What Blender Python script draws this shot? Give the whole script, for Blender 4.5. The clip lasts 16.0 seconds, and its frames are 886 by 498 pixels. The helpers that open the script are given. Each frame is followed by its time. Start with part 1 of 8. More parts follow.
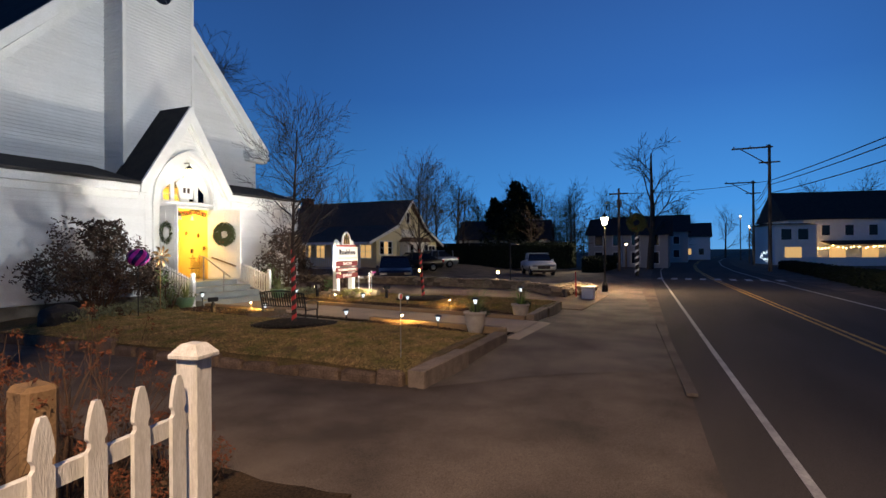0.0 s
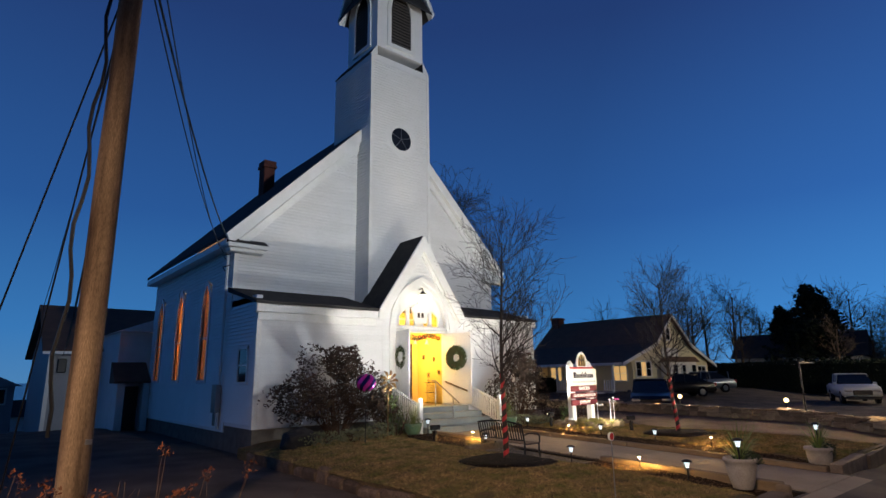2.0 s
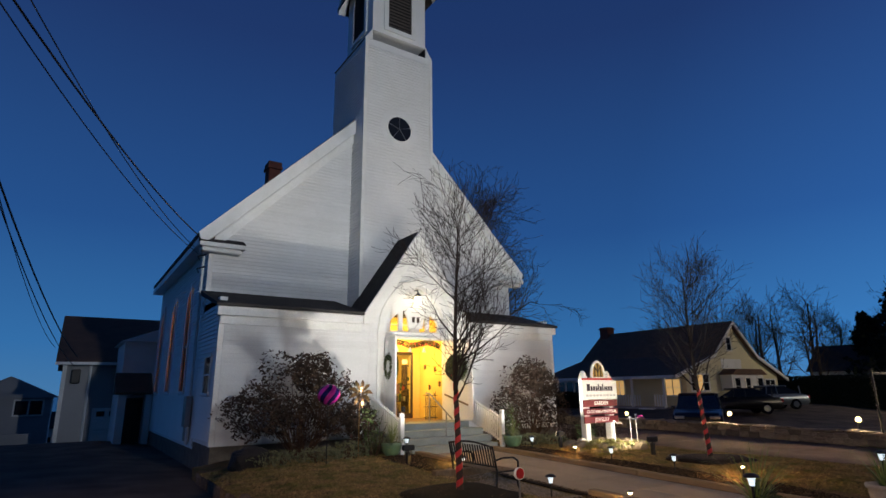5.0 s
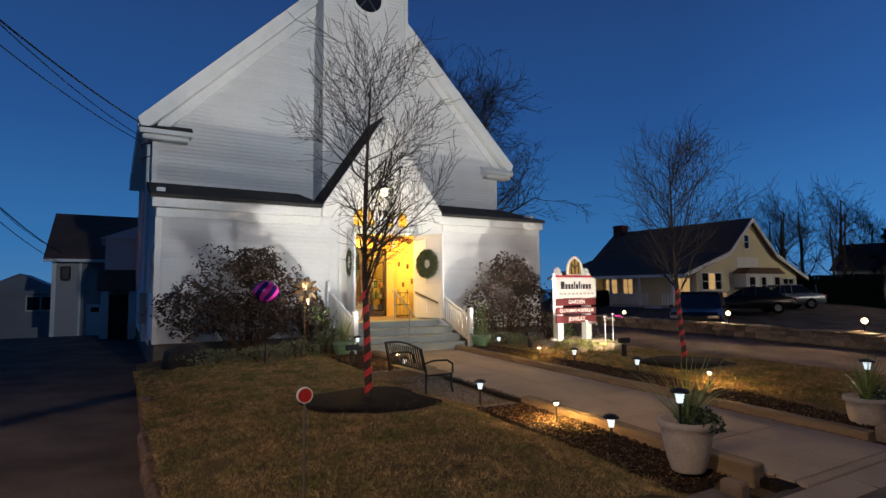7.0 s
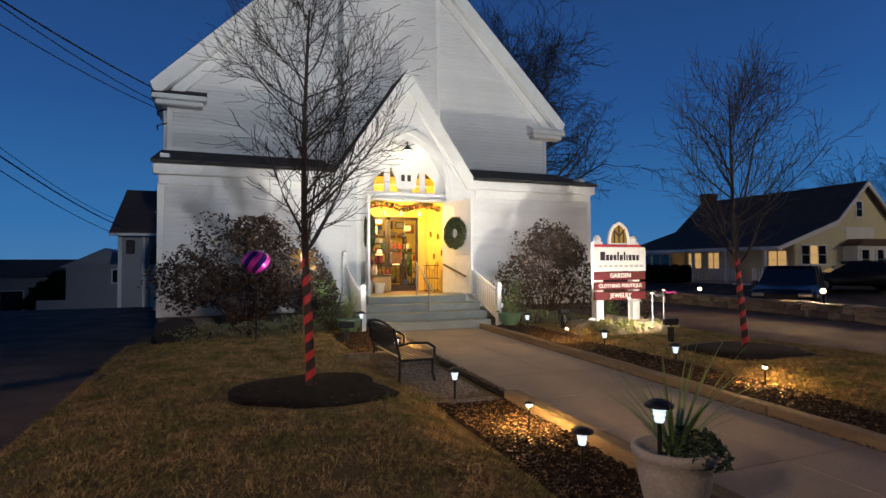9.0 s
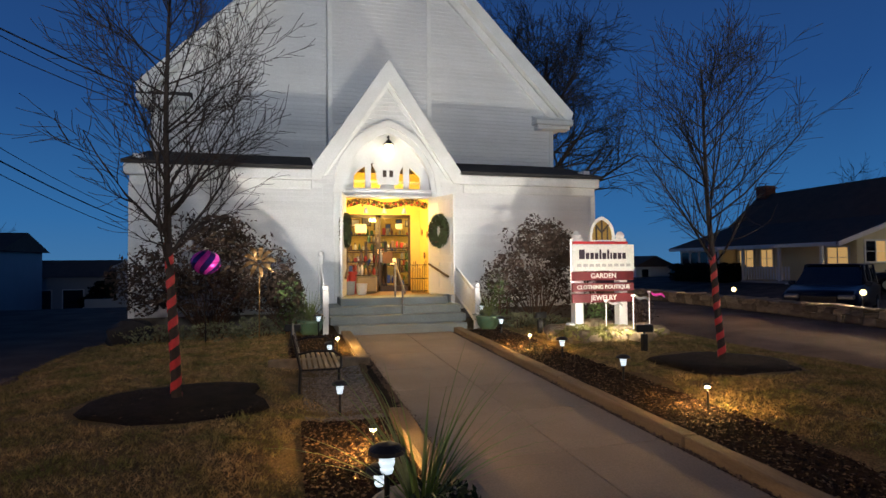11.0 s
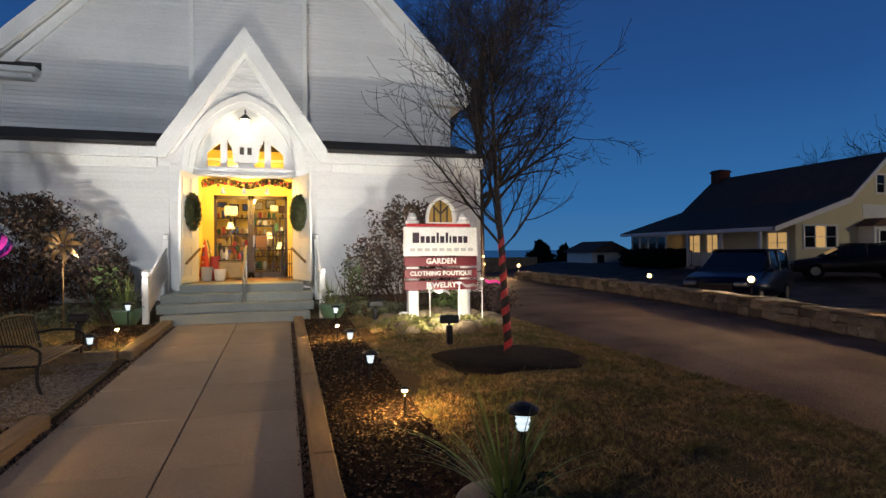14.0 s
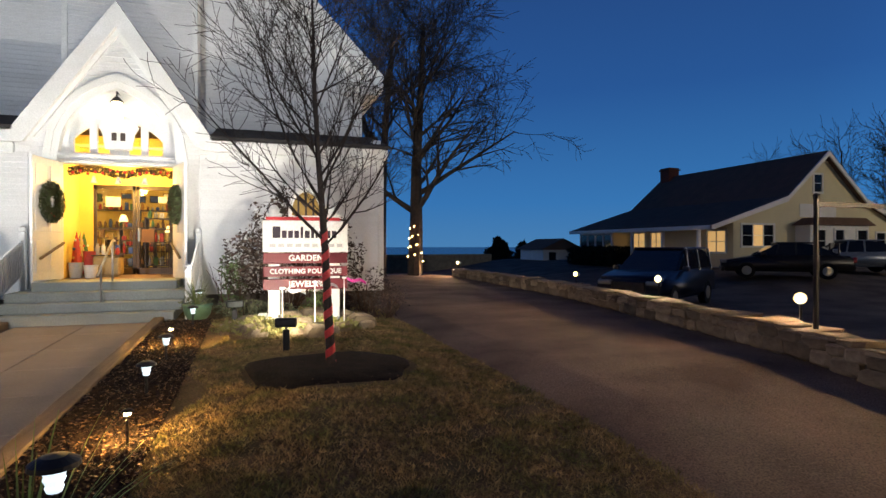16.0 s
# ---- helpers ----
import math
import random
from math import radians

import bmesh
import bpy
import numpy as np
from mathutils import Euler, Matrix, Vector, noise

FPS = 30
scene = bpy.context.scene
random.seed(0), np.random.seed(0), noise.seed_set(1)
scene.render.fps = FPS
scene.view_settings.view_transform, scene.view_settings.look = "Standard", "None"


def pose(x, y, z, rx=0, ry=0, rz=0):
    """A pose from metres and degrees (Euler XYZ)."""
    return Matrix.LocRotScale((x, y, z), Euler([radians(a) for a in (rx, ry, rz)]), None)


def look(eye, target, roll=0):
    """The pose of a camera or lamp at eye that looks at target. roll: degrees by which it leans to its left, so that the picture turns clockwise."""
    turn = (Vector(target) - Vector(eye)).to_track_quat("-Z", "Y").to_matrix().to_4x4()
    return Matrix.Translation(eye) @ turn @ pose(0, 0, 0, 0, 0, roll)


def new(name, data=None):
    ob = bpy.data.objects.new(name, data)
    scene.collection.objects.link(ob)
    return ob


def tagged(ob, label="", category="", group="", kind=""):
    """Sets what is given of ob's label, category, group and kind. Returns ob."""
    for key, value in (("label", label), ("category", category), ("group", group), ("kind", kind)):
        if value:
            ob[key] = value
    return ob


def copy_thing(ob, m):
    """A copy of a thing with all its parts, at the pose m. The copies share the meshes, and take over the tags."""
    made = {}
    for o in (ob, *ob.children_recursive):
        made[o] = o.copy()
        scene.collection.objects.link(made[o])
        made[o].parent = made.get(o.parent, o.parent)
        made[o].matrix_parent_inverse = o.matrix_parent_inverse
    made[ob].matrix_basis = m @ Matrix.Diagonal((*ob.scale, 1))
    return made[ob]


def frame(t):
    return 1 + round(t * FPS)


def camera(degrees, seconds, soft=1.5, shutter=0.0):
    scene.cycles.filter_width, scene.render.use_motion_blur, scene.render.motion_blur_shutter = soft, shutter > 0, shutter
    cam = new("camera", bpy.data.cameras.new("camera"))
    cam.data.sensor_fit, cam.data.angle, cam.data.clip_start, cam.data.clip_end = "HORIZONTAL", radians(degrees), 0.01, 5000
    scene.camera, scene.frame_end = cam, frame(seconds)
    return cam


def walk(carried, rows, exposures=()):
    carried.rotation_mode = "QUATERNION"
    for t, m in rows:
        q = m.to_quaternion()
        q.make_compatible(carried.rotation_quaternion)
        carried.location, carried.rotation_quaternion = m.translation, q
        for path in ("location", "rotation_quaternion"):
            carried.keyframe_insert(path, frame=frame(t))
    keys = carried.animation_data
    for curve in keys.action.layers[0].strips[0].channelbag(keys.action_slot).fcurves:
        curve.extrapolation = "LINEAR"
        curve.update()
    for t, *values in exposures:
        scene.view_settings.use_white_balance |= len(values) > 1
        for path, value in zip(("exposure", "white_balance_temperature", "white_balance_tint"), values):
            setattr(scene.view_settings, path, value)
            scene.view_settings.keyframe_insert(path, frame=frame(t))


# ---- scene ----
cam = camera(76.9, 16.0)
PATH = [
    (0, (0.785, 1.634, 1.746), (2.613, 2.445, 1.752), -0.4),
    (0.5, (1.3, 1.692, 1.776), (3.042, 2.673, 1.833), -0.9),
    (1, (1.77, 1.838, 1.752), (3.358, 3.047, 1.878), -0.7),
    (1.5, (2.24, 1.817, 1.77), (3.641, 3.221, 2.032), -0.8),
    (2, (2.729, 1.701, 1.778), (3.981, 3.197, 2.22), -0.9),
    (2.5, (3.175, 1.738, 1.728), (4.349, 3.251, 2.306), -0.6),
    (3, (3.712, 1.583, 1.647), (4.818, 3.094, 2.348), -0.9),
    (3.2, (3.936, 1.565, 1.632), (5.021, 3.071, 2.376), -0.9),
    (5.3, (6.334, 2.295, 1.686), (7.401, 3.933, 2.107), -0.6),
    (5.5, (6.604, 2.356, 1.669), (7.671, 4.006, 2.043), -0.6),
    (6, (7.236, 2.385, 1.636), (8.299, 4.058, 1.907), -0.6),
    (6.5, (7.841, 2.437, 1.645), (8.885, 4.132, 1.839), -0.6),
    (7, (8.384, 2.604, 1.642), (9.396, 4.323, 1.785), -0.4),
    (7.5, (8.973, 2.743, 1.618), (9.957, 4.482, 1.722), -0.5),
    (8, (9.525, 2.982, 1.63), (10.449, 4.754, 1.718), -0.5),
    (8.2, (9.724, 3.086, 1.608), (10.61, 4.878, 1.687), -0.4),
    (10.3, (12.313, 3.558, 1.505), (12.876, 5.476, 1.568), -0.5),
    (10.5, (12.522, 3.538, 1.504), (13.07, 5.461, 1.568), -0.5),
    (11, (12.953, 3.502, 1.537), (13.478, 5.431, 1.592), -0.5),
    (11.5, (13.516, 3.606, 1.505), (14.023, 5.541, 1.538), -0.3),
    (12, (14.124, 3.558, 1.497), (14.626, 5.493, 1.52), -0.5),
    (12.5, (14.73, 3.533, 1.525), (15.237, 5.468, 1.545), -0.6),
    (13, (15.247, 3.616, 1.493), (15.768, 5.547, 1.501), -0.3),
    (13.5, (15.817, 3.608, 1.463), (16.355, 5.534, 1.469), -0.4),
    (14, (16.362, 3.553, 1.486), (16.91, 5.476, 1.489), -0.4),
    (14.5, (16.846, 3.639, 1.479), (17.397, 5.561, 1.47), -0.1),
    (15, (17.408, 3.632, 1.471), (17.959, 5.555, 1.461), -0.2),
    (15.5, (17.981, 3.643, 1.489), (18.545, 5.562, 1.49), -0.3),
    (16, (18.455, 3.785, 1.476), (19.089, 5.682, 1.466), 0.0),
]
walk(cam, [(t, look(eye, target, roll)) for t, eye, target, roll in PATH], exposures=[(0.0, 0.35), (1.5, 0.25), (3.0, 0.05), (5.3, -0.06), (8.2, 0.0), (10.3, -0.15), (12.5, -0.2), (14.5, -0.05), (16.0, 0.15)])

# ---- world, sky glow and lamps ----
world = bpy.data.worlds.new("dusk")
scene.world = world
world.use_nodes = True
wn, wl = world.node_tree.nodes, world.node_tree.links
wn.clear()
w_co = wn.new("ShaderNodeTexCoord")
w_sep = wn.new("ShaderNodeSeparateXYZ")
w_ramp = wn.new("ShaderNodeValToRGB")
w_bg = wn.new("ShaderNodeBackground")
w_out = wn.new("ShaderNodeOutputWorld")
w_map = wn.new("ShaderNodeMapRange")
wl.new(w_co.outputs["Generated"], w_sep.inputs[0])
wl.new(w_sep.outputs["Z"], w_map.inputs["Value"])
w_map.inputs["From Min"].default_value, w_map.inputs["From Max"].default_value = -0.1, 1.0
el = w_ramp.color_ramp.elements
SKY = [(0.0, (0.045, 0.075, 0.15)), (0.09, (0.055, 0.18, 0.38)), (0.16, (0.032, 0.15, 0.38)), (0.33, (0.018, 0.080, 0.258)), (0.6, (0.013, 0.038, 0.140)), (1.0, (0.003, 0.018, 0.075))]
el[0].position, el[0].color = SKY[0][0], (*SKY[0][1], 1)
el[1].position, el[1].color = SKY[-1][0], (*SKY[-1][1], 1)
for p, c in SKY[1:-1]:
    e = el.new(p)
    e.color = (*c, 1)
wl.new(w_map.outputs[0], w_ramp.inputs[0])
# the afterglow stands a little brighter over the street's far end
w_dot = wn.new("ShaderNodeVectorMath")
w_dot.operation = "DOT_PRODUCT"
w_dot.inputs[1].default_value = (0.95, -0.3, 0.0)
wl.new(w_co.outputs["Generated"], w_dot.inputs[0])
w_az = wn.new("ShaderNodeMapRange")
w_az.inputs["From Min"].default_value, w_az.inputs["From Max"].default_value = 0.55, 1.0
w_az.inputs["To Min"].default_value, w_az.inputs["To Max"].default_value = 1.06, 1.62
wl.new(w_dot.outputs["Value"], w_az.inputs["Value"])
# the inland sky behind the street is already nearly night
w_in = wn.new("ShaderNodeMapRange")
w_in.interpolation_type = "SMOOTHSTEP"
w_in.inputs["From Min"].default_value, w_in.inputs["From Max"].default_value = -0.75, -0.05
w_in.inputs["To Min"].default_value, w_in.inputs["To Max"].default_value = 0.25, 1.0
wl.new(w_sep.outputs["Y"], w_in.inputs["Value"])
w_mul = wn.new("ShaderNodeMath")
w_mul.operation = "MULTIPLY"
wl.new(w_az.outputs[0], w_mul.inputs[0])
wl.new(w_in.outputs[0], w_mul.inputs[1])
wl.new(w_ramp.outputs[0], w_bg.inputs["Color"])
wl.new(w_mul.outputs[0], w_bg.inputs["Strength"])
wl.new(w_bg.outputs[0], w_out.inputs[0])


def lamp(name, kind, at, watts, colour, target=None, size=0.1, angle=120, blend=0.5):
    d = bpy.data.lights.new(name, kind)
    d.energy, d.color = watts, colour
    if kind == "AREA":
        d.size = size
    else:
        d.shadow_soft_size = size
    if kind == "SPOT":
        d.spot_size, d.spot_blend = radians(angle), blend
    ob = new(name, d)
    ob.matrix_world = look(at, target) if target else Matrix.Translation(at)
    return ob


FLOOD = (1.0, 0.94, 0.85)
AMBER = (1.0, 0.70, 0.46)
WARM = (1.0, 0.62, 0.22)
lamp("flood_lamp", "SPOT", (12.98, 14.52, 0.52), 800, FLOOD, (14.5, 18.8, 19.0), 0.06, 148, 0.9)
lamp("flood_lamp", "SPOT", (18.08, 14.6, 0.52), 800, FLOOD, (16.4, 18.8, 19.0), 0.06, 148, 0.9)
lamp("sign_lamp", "SPOT", (18.85, 12.04, 0.5), 260, (1.0, 0.88, 0.70), (19.2, 14.1, 1.2), 0.04, 110, 0.6)
lamp("lantern_lamp", "POINT", (15.45, 17.86, 4.5), 3, (1.0, 0.86, 0.6), size=0.06)
lamp("vestibule_lamp", "POINT", (15.45, 19.2, 3.0), 190, (1.0, 0.62, 0.14), size=0.12)
lamp("shop_lamp", "POINT", (14.4, 21.6, 2.9), 150, (1.0, 0.62, 0.22), size=0.15)
lamp("shop_lamp", "POINT", (16.6, 22.6, 2.9), 150, (1.0, 0.62, 0.22), size=0.15)
lamp("hall_lamp", "POINT", (11.6, 26.0, 4.2), 260, (1.0, 0.55, 0.20), size=0.3)

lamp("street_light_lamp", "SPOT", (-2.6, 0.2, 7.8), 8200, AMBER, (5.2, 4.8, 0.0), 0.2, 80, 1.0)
# unseen fill lamp added across the street to lift the church front's shade
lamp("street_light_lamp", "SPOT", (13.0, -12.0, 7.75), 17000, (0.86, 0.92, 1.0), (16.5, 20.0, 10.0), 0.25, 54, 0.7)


# ---- materials ----
def mat(name, base, rough=0.6, second=None, scale=6.0, amount=0.5, bump=0.15, metal=0.0, fine=40.0, emit=None, watts=0.0, vary=0.0, stretch=(1, 1, 1), grain=0.3):
    m = bpy.data.materials.new(name)
    m.use_nodes = True
    n, l = m.node_tree.nodes, m.node_tree.links
    b = n["Principled BSDF"]
    b.inputs["Roughness"].default_value, b.inputs["Metallic"].default_value = rough, metal
    if rough >= 0.85:
        b.inputs["Specular IOR Level"].default_value = 0.15
    co = n.new("ShaderNodeTexCoord")
    mp = n.new("ShaderNodeMapping")
    mp.inputs["Scale"].default_value = stretch
    l.new(co.outputs["Object"], mp.inputs[0])
    big, small = n.new("ShaderNodeTexNoise"), n.new("ShaderNodeTexNoise")
    big.inputs["Scale"].default_value, small.inputs["Scale"].default_value = scale, fine
    big.inputs["Detail"].default_value, small.inputs["Detail"].default_value = 6, 4
    for t in (big, small):
        l.new(mp.outputs[0], t.inputs["Vector"])
    ramp = n.new("ShaderNodeValToRGB")
    ramp.color_ramp.elements[0].position, ramp.color_ramp.elements[1].position = 0.35, 0.68
    second = second or tuple(c * 0.7 for c in base)
    ramp.color_ramp.elements[0].color, ramp.color_ramp.elements[1].color = (*base, 1), (*second, 1)
    l.new(big.outputs["Fac"], ramp.inputs[0])
    mix = n.new("ShaderNodeMix")
    mix.data_type = "RGBA"
    mix.inputs["Factor"].default_value = amount
    mix.inputs["A"].default_value = (*base, 1)
    l.new(ramp.outputs[0], mix.inputs["B"])
    hsv = n.new("ShaderNodeHueSaturation")
    l.new(mix.outputs["Result"], hsv.inputs["Color"])
    val = n.new("ShaderNodeMapRange")
    val.inputs["From Min"].default_value, val.inputs["From Max"].default_value = 0.25, 0.75
    val.inputs["To Min"].default_value, val.inputs["To Max"].default_value = 1 - grain * amount, 1 + grain * amount
    l.new(small.outputs["Fac"], val.inputs["Value"])
    last = val.outputs[0]
    if vary:
        info = n.new("ShaderNodeObjectInfo")
        v2 = n.new("ShaderNodeMapRange")
        v2.inputs["To Min"].default_value, v2.inputs["To Max"].default_value = 1 - vary, 1 + vary
        l.new(info.outputs["Random"], v2.inputs["Value"])
        mul = n.new("ShaderNodeMath")
        mul.operation = "MULTIPLY"
        l.new(last, mul.inputs[0])
        l.new(v2.outputs[0], mul.inputs[1])
        last = mul.outputs[0]
    l.new(last, hsv.inputs["Value"])
    l.new(hsv.outputs[0], b.inputs["Base Color"])
    if bump:
        bp = n.new("ShaderNodeBump")
        bp.inputs["Strength"].default_value, bp.inputs["Distance"].default_value = bump, 0.02
        l.new(small.outputs["Fac"], bp.inputs["Height"])
        l.new(bp.outputs[0], b.inputs["Normal"])
    if emit:
        b.inputs["Emission Color"].default_value, b.inputs["Emission Strength"].default_value = (*emit, 1), watts
    return m


def glass(name, tint=(0.9, 0.95, 1.0), rough=0.02):
    m = bpy.data.materials.new(name)
    m.use_nodes = True
    n, l = m.node_tree.nodes, m.node_tree.links
    n.remove(n["Principled BSDF"])
    tr, gl, mx, fr = n.new("ShaderNodeBsdfTransparent"), n.new("ShaderNodeBsdfGlossy"), n.new("ShaderNodeMixShader"), n.new("ShaderNodeFresnel")
    tr.inputs[0].default_value, gl.inputs["Roughness"].default_value = (*tint, 1), rough
    l.new(fr.outputs[0], mx.inputs[0])
    l.new(tr.outputs[0], mx.inputs[1])
    l.new(gl.outputs[0], mx.inputs[2])
    l.new(mx.outputs[0], n["Material Output"].inputs[0])
    return m


def blind(name, colour, rough=0.8):
    m = bpy.data.materials.new(name)
    m.use_nodes = True
    n, l = m.node_tree.nodes, m.node_tree.links
    n.remove(n["Principled BSDF"])
    a, d, mx = n.new("ShaderNodeBsdfTranslucent"), n.new("ShaderNodeBsdfDiffuse"), n.new("ShaderNodeMixShader")
    a.inputs[0].default_value, d.inputs[0].default_value = (*colour, 1), (*colour, 1)
    mx.inputs[0].default_value = 0.35
    l.new(a.outputs[0], mx.inputs[1])
    l.new(d.outputs[0], mx.inputs[2])
    l.new(mx.outputs[0], n["Material Output"].inputs[0])
    return m


WHITE = mat("white_paint", (0.80, 0.80, 0.79), 0.55, (0.70, 0.70, 0.66), 1.2, 0.35, 0.08, vary=0.03)
TRIM = mat("trim_paint", (0.82, 0.82, 0.80), 0.45, (0.66, 0.67, 0.60), 2.0, 0.4, 0.06)
SHINGLE = mat("roof_shingle", (0.035, 0.034, 0.036), 0.9, (0.06, 0.055, 0.05), 3.0, 0.7, 0.5, vary=0.15)
BROWNROOF = mat("brown_shingle", (0.17, 0.105, 0.075), 0.9, (0.115, 0.078, 0.06), 2.0, 0.7, 0.5)
FOUND = mat("foundation_stone", (0.16, 0.14, 0.12), 0.9, (0.09, 0.08, 0.07), 3.0, 0.7, 0.5)
ASPHALT = mat("asphalt", (0.145, 0.116, 0.094), 0.88, (0.062, 0.050, 0.042), 0.9, 0.95, 0.5, fine=90, grain=0.55)
ROADMAT = mat("road_asphalt", (0.072, 0.062, 0.056), 0.88, (0.038, 0.034, 0.032), 0.35, 0.8, 0.4, fine=80, stretch=(0.4, 2.0, 1), grain=0.5)
WALKMAT = mat("old_pavement", (0.165, 0.138, 0.115), 0.9, (0.070, 0.060, 0.054), 0.8, 0.95, 0.5, fine=70, grain=0.5)
CONCRETE = mat("concrete", (0.37, 0.305, 0.235), 0.85, (0.27, 0.225, 0.175), 1.3, 0.6, 0.3, fine=60, vary=0.06, grain=0.25)
STEPMAT = mat("painted_steps", (0.30, 0.33, 0.31), 0.6, (0.21, 0.24, 0.22), 2.0, 0.5, 0.15)
LANE = mat("lane_gravel", (0.24, 0.172, 0.125), 0.95, (0.11, 0.078, 0.057), 0.7, 0.9, 0.7, fine=60, grain=0.6)
LAWN = mat("dry_lawn", (0.17, 0.115, 0.06), 0.95, (0.085, 0.078, 0.034), 2.6, 0.9, 0.9, fine=55, grain=0.7)
MULCH = mat("dark_mulch", (0.010, 0.008, 0.007), 0.95, (0.024, 0.017, 0.012), 6.0, 0.8, 0.9, fine=45, grain=0.8)
BED = mat("leaf_mulch", (0.055, 0.036, 0.020), 0.95, (0.012, 0.009, 0.007), 1.3, 0.9, 0.9, fine=40, grain=0.8)
TIMBER = mat("weathered_timber", (0.24, 0.18, 0.12), 0.85, (0.13, 0.10, 0.07), 2.0, 0.7, 0.5, stretch=(6, 0.6, 6))
GRANITE = mat("granite", (0.20, 0.16, 0.125), 0.85, (0.10, 0.08, 0.065), 4.0, 0.7, 0.5, vary=0.2)
EDGE = mat("edging_stone", (0.16, 0.115, 0.085), 0.95, (0.07, 0.05, 0.04), 3.5, 0.9, 0.7, vary=0.35, grain=0.5)
STONE = mat("field_stone", (0.36, 0.28, 0.18), 0.9, (0.20, 0.15, 0.10), 3.0, 0.7, 0.6, vary=0.4)
BRICK = mat("red_brick", (0.16, 0.060, 0.045), 0.9, (0.10, 0.045, 0.04), 5.0, 0.7, 0.4)
BARK = mat("young_bark", (0.055, 0.042, 0.036), 0.9, (0.035, 0.028, 0.025), 9.0, 0.6, 0.5)
OLDBARK = mat("grey_bark", (0.10, 0.075, 0.055), 0.95, (0.055, 0.042, 0.034), 5.0, 0.7, 0.7)
POLEWOOD = mat("pole_wood", (0.32, 0.22, 0.14), 0.9, (0.028, 0.016, 0.012), 1.1, 1.0, 0.5, stretch=(5, 5, 0.5), grain=0.5)
BLACK = mat("black_metal", (0.012, 0.012, 0.013), 0.45, None, 8, 0.3, 0.05, 0.3)
RUBBER = mat("rubber", (0.012, 0.012, 0.012), 0.85)
STEEL = mat("grey_steel", (0.35, 0.35, 0.34), 0.35, None, 8, 0.3, 0.05, 0.9)
RED = mat("red_ribbon", (0.55, 0.03, 0.03), 0.5, (0.40, 0.02, 0.03), 6, 0.5, 0.1)
MAROON = mat("maroon_board", (0.17, 0.018, 0.025), 0.5, (0.13, 0.015, 0.02), 4, 0.4, 0.05)
YELLOW = mat("yellow_wall", (0.75, 0.56, 0.16), 0.7, (0.68, 0.48, 0.12), 2, 0.4, 0.05)
CREAM = mat("cream_siding", (0.72, 0.66, 0.44), 0.7, (0.64, 0.58, 0.38), 1, 0.4, 0.1)
GREYSIDE = mat("grey_siding", (0.38, 0.38, 0.39), 0.7, (0.31, 0.315, 0.325), 1, 0.4, 0.1)
DARKWOOD = mat("dark_frame", (0.05, 0.03, 0.018), 0.5, (0.03, 0.02, 0.012), 6, 0.5, 0.1)
LEAFBROWN = mat("winter_leaves", (0.095, 0.062, 0.048), 0.85, (0.045, 0.036, 0.024), 3, 0.9, 0.0)
LEAFGREEN = mat("green_leaves", (0.12, 0.18, 0.05), 0.7, (0.07, 0.11, 0.04), 3, 0.9, 0.0)
SAGE = mat("sage_leaves", (0.22, 0.23, 0.125), 0.8, (0.13, 0.14, 0.075), 3, 0.9, 0.0)
RUST = mat("dried_flowers", (0.17, 0.055, 0.026), 0.85, (0.11, 0.045, 0.026), 8, 0.9, 0.0)
DRYSTEM = mat("dry_stems", (0.10, 0.058, 0.036), 0.9, (0.07, 0.042, 0.027), 8, 0.8, 0.0)
FIR = mat("fir_green", (0.030, 0.055, 0.022), 0.8, (0.02, 0.035, 0.015), 5, 0.9, 0.0)
GRASS = mat("grass_blades", (0.38, 0.26, 0.125), 0.85, (0.15, 0.155, 0.052), 2.2, 1.0, 0.0, fine=14, grain=0.8)
DARKGREEN = mat("dark_evergreen", (0.012, 0.018, 0.010), 0.9, (0.008, 0.012, 0.008), 2, 0.8, 0.0)
POT = mat("stone_pot", (0.42, 0.38, 0.33), 0.85, (0.30, 0.27, 0.23), 5, 0.6, 0.4)
GREENPOT = mat("green_glaze", (0.12, 0.22, 0.13), 0.35, (0.16, 0.22, 0.10), 5, 0.6, 0.1)
PANE = glass("window_glass")
DARKPANE = mat("dark_glass", (0.015, 0.018, 0.025), 0.06, None, 2, 0.2, 0.0)
CURTAIN = blind("lit_blind", (0.85, 0.62, 0.38))
BULB_COOL = mat("cool_bulb", (0.8, 0.85, 0.9), 0.3, emit=(0.75, 0.9, 1.0), watts=1.05, bump=0)
BULB_WARM = mat("warm_bulb", (0.9, 0.8, 0.6), 0.3, emit=(1.0, 0.62, 0.22), watts=14.0, bump=0)
BULB_HOT = mat("hot_bulb", (1, 0.9, 0.7), 0.3, emit=(1.0, 0.72, 0.34), watts=40.0, bump=0)
BULB_LANTERN = mat("lantern_glass", (1, 0.9, 0.7), 0.3, emit=(1.0, 0.80, 0.48), watts=8.0, bump=0)
LINEWHITE = mat("road_white", (0.42, 0.41, 0.39), 0.7, (0.22, 0.215, 0.21), 3, 0.8, 0.2)
LINEYELLOW = mat("road_yellow", (0.62, 0.34, 0.04), 0.7, (0.25, 0.14, 0.03), 3, 0.8, 0.2)
WATER = mat("sea", (0.020, 0.055, 0.13), 0.25, (0.025, 0.065, 0.15), 0.02, 0.5, 0.3, fine=0.6)


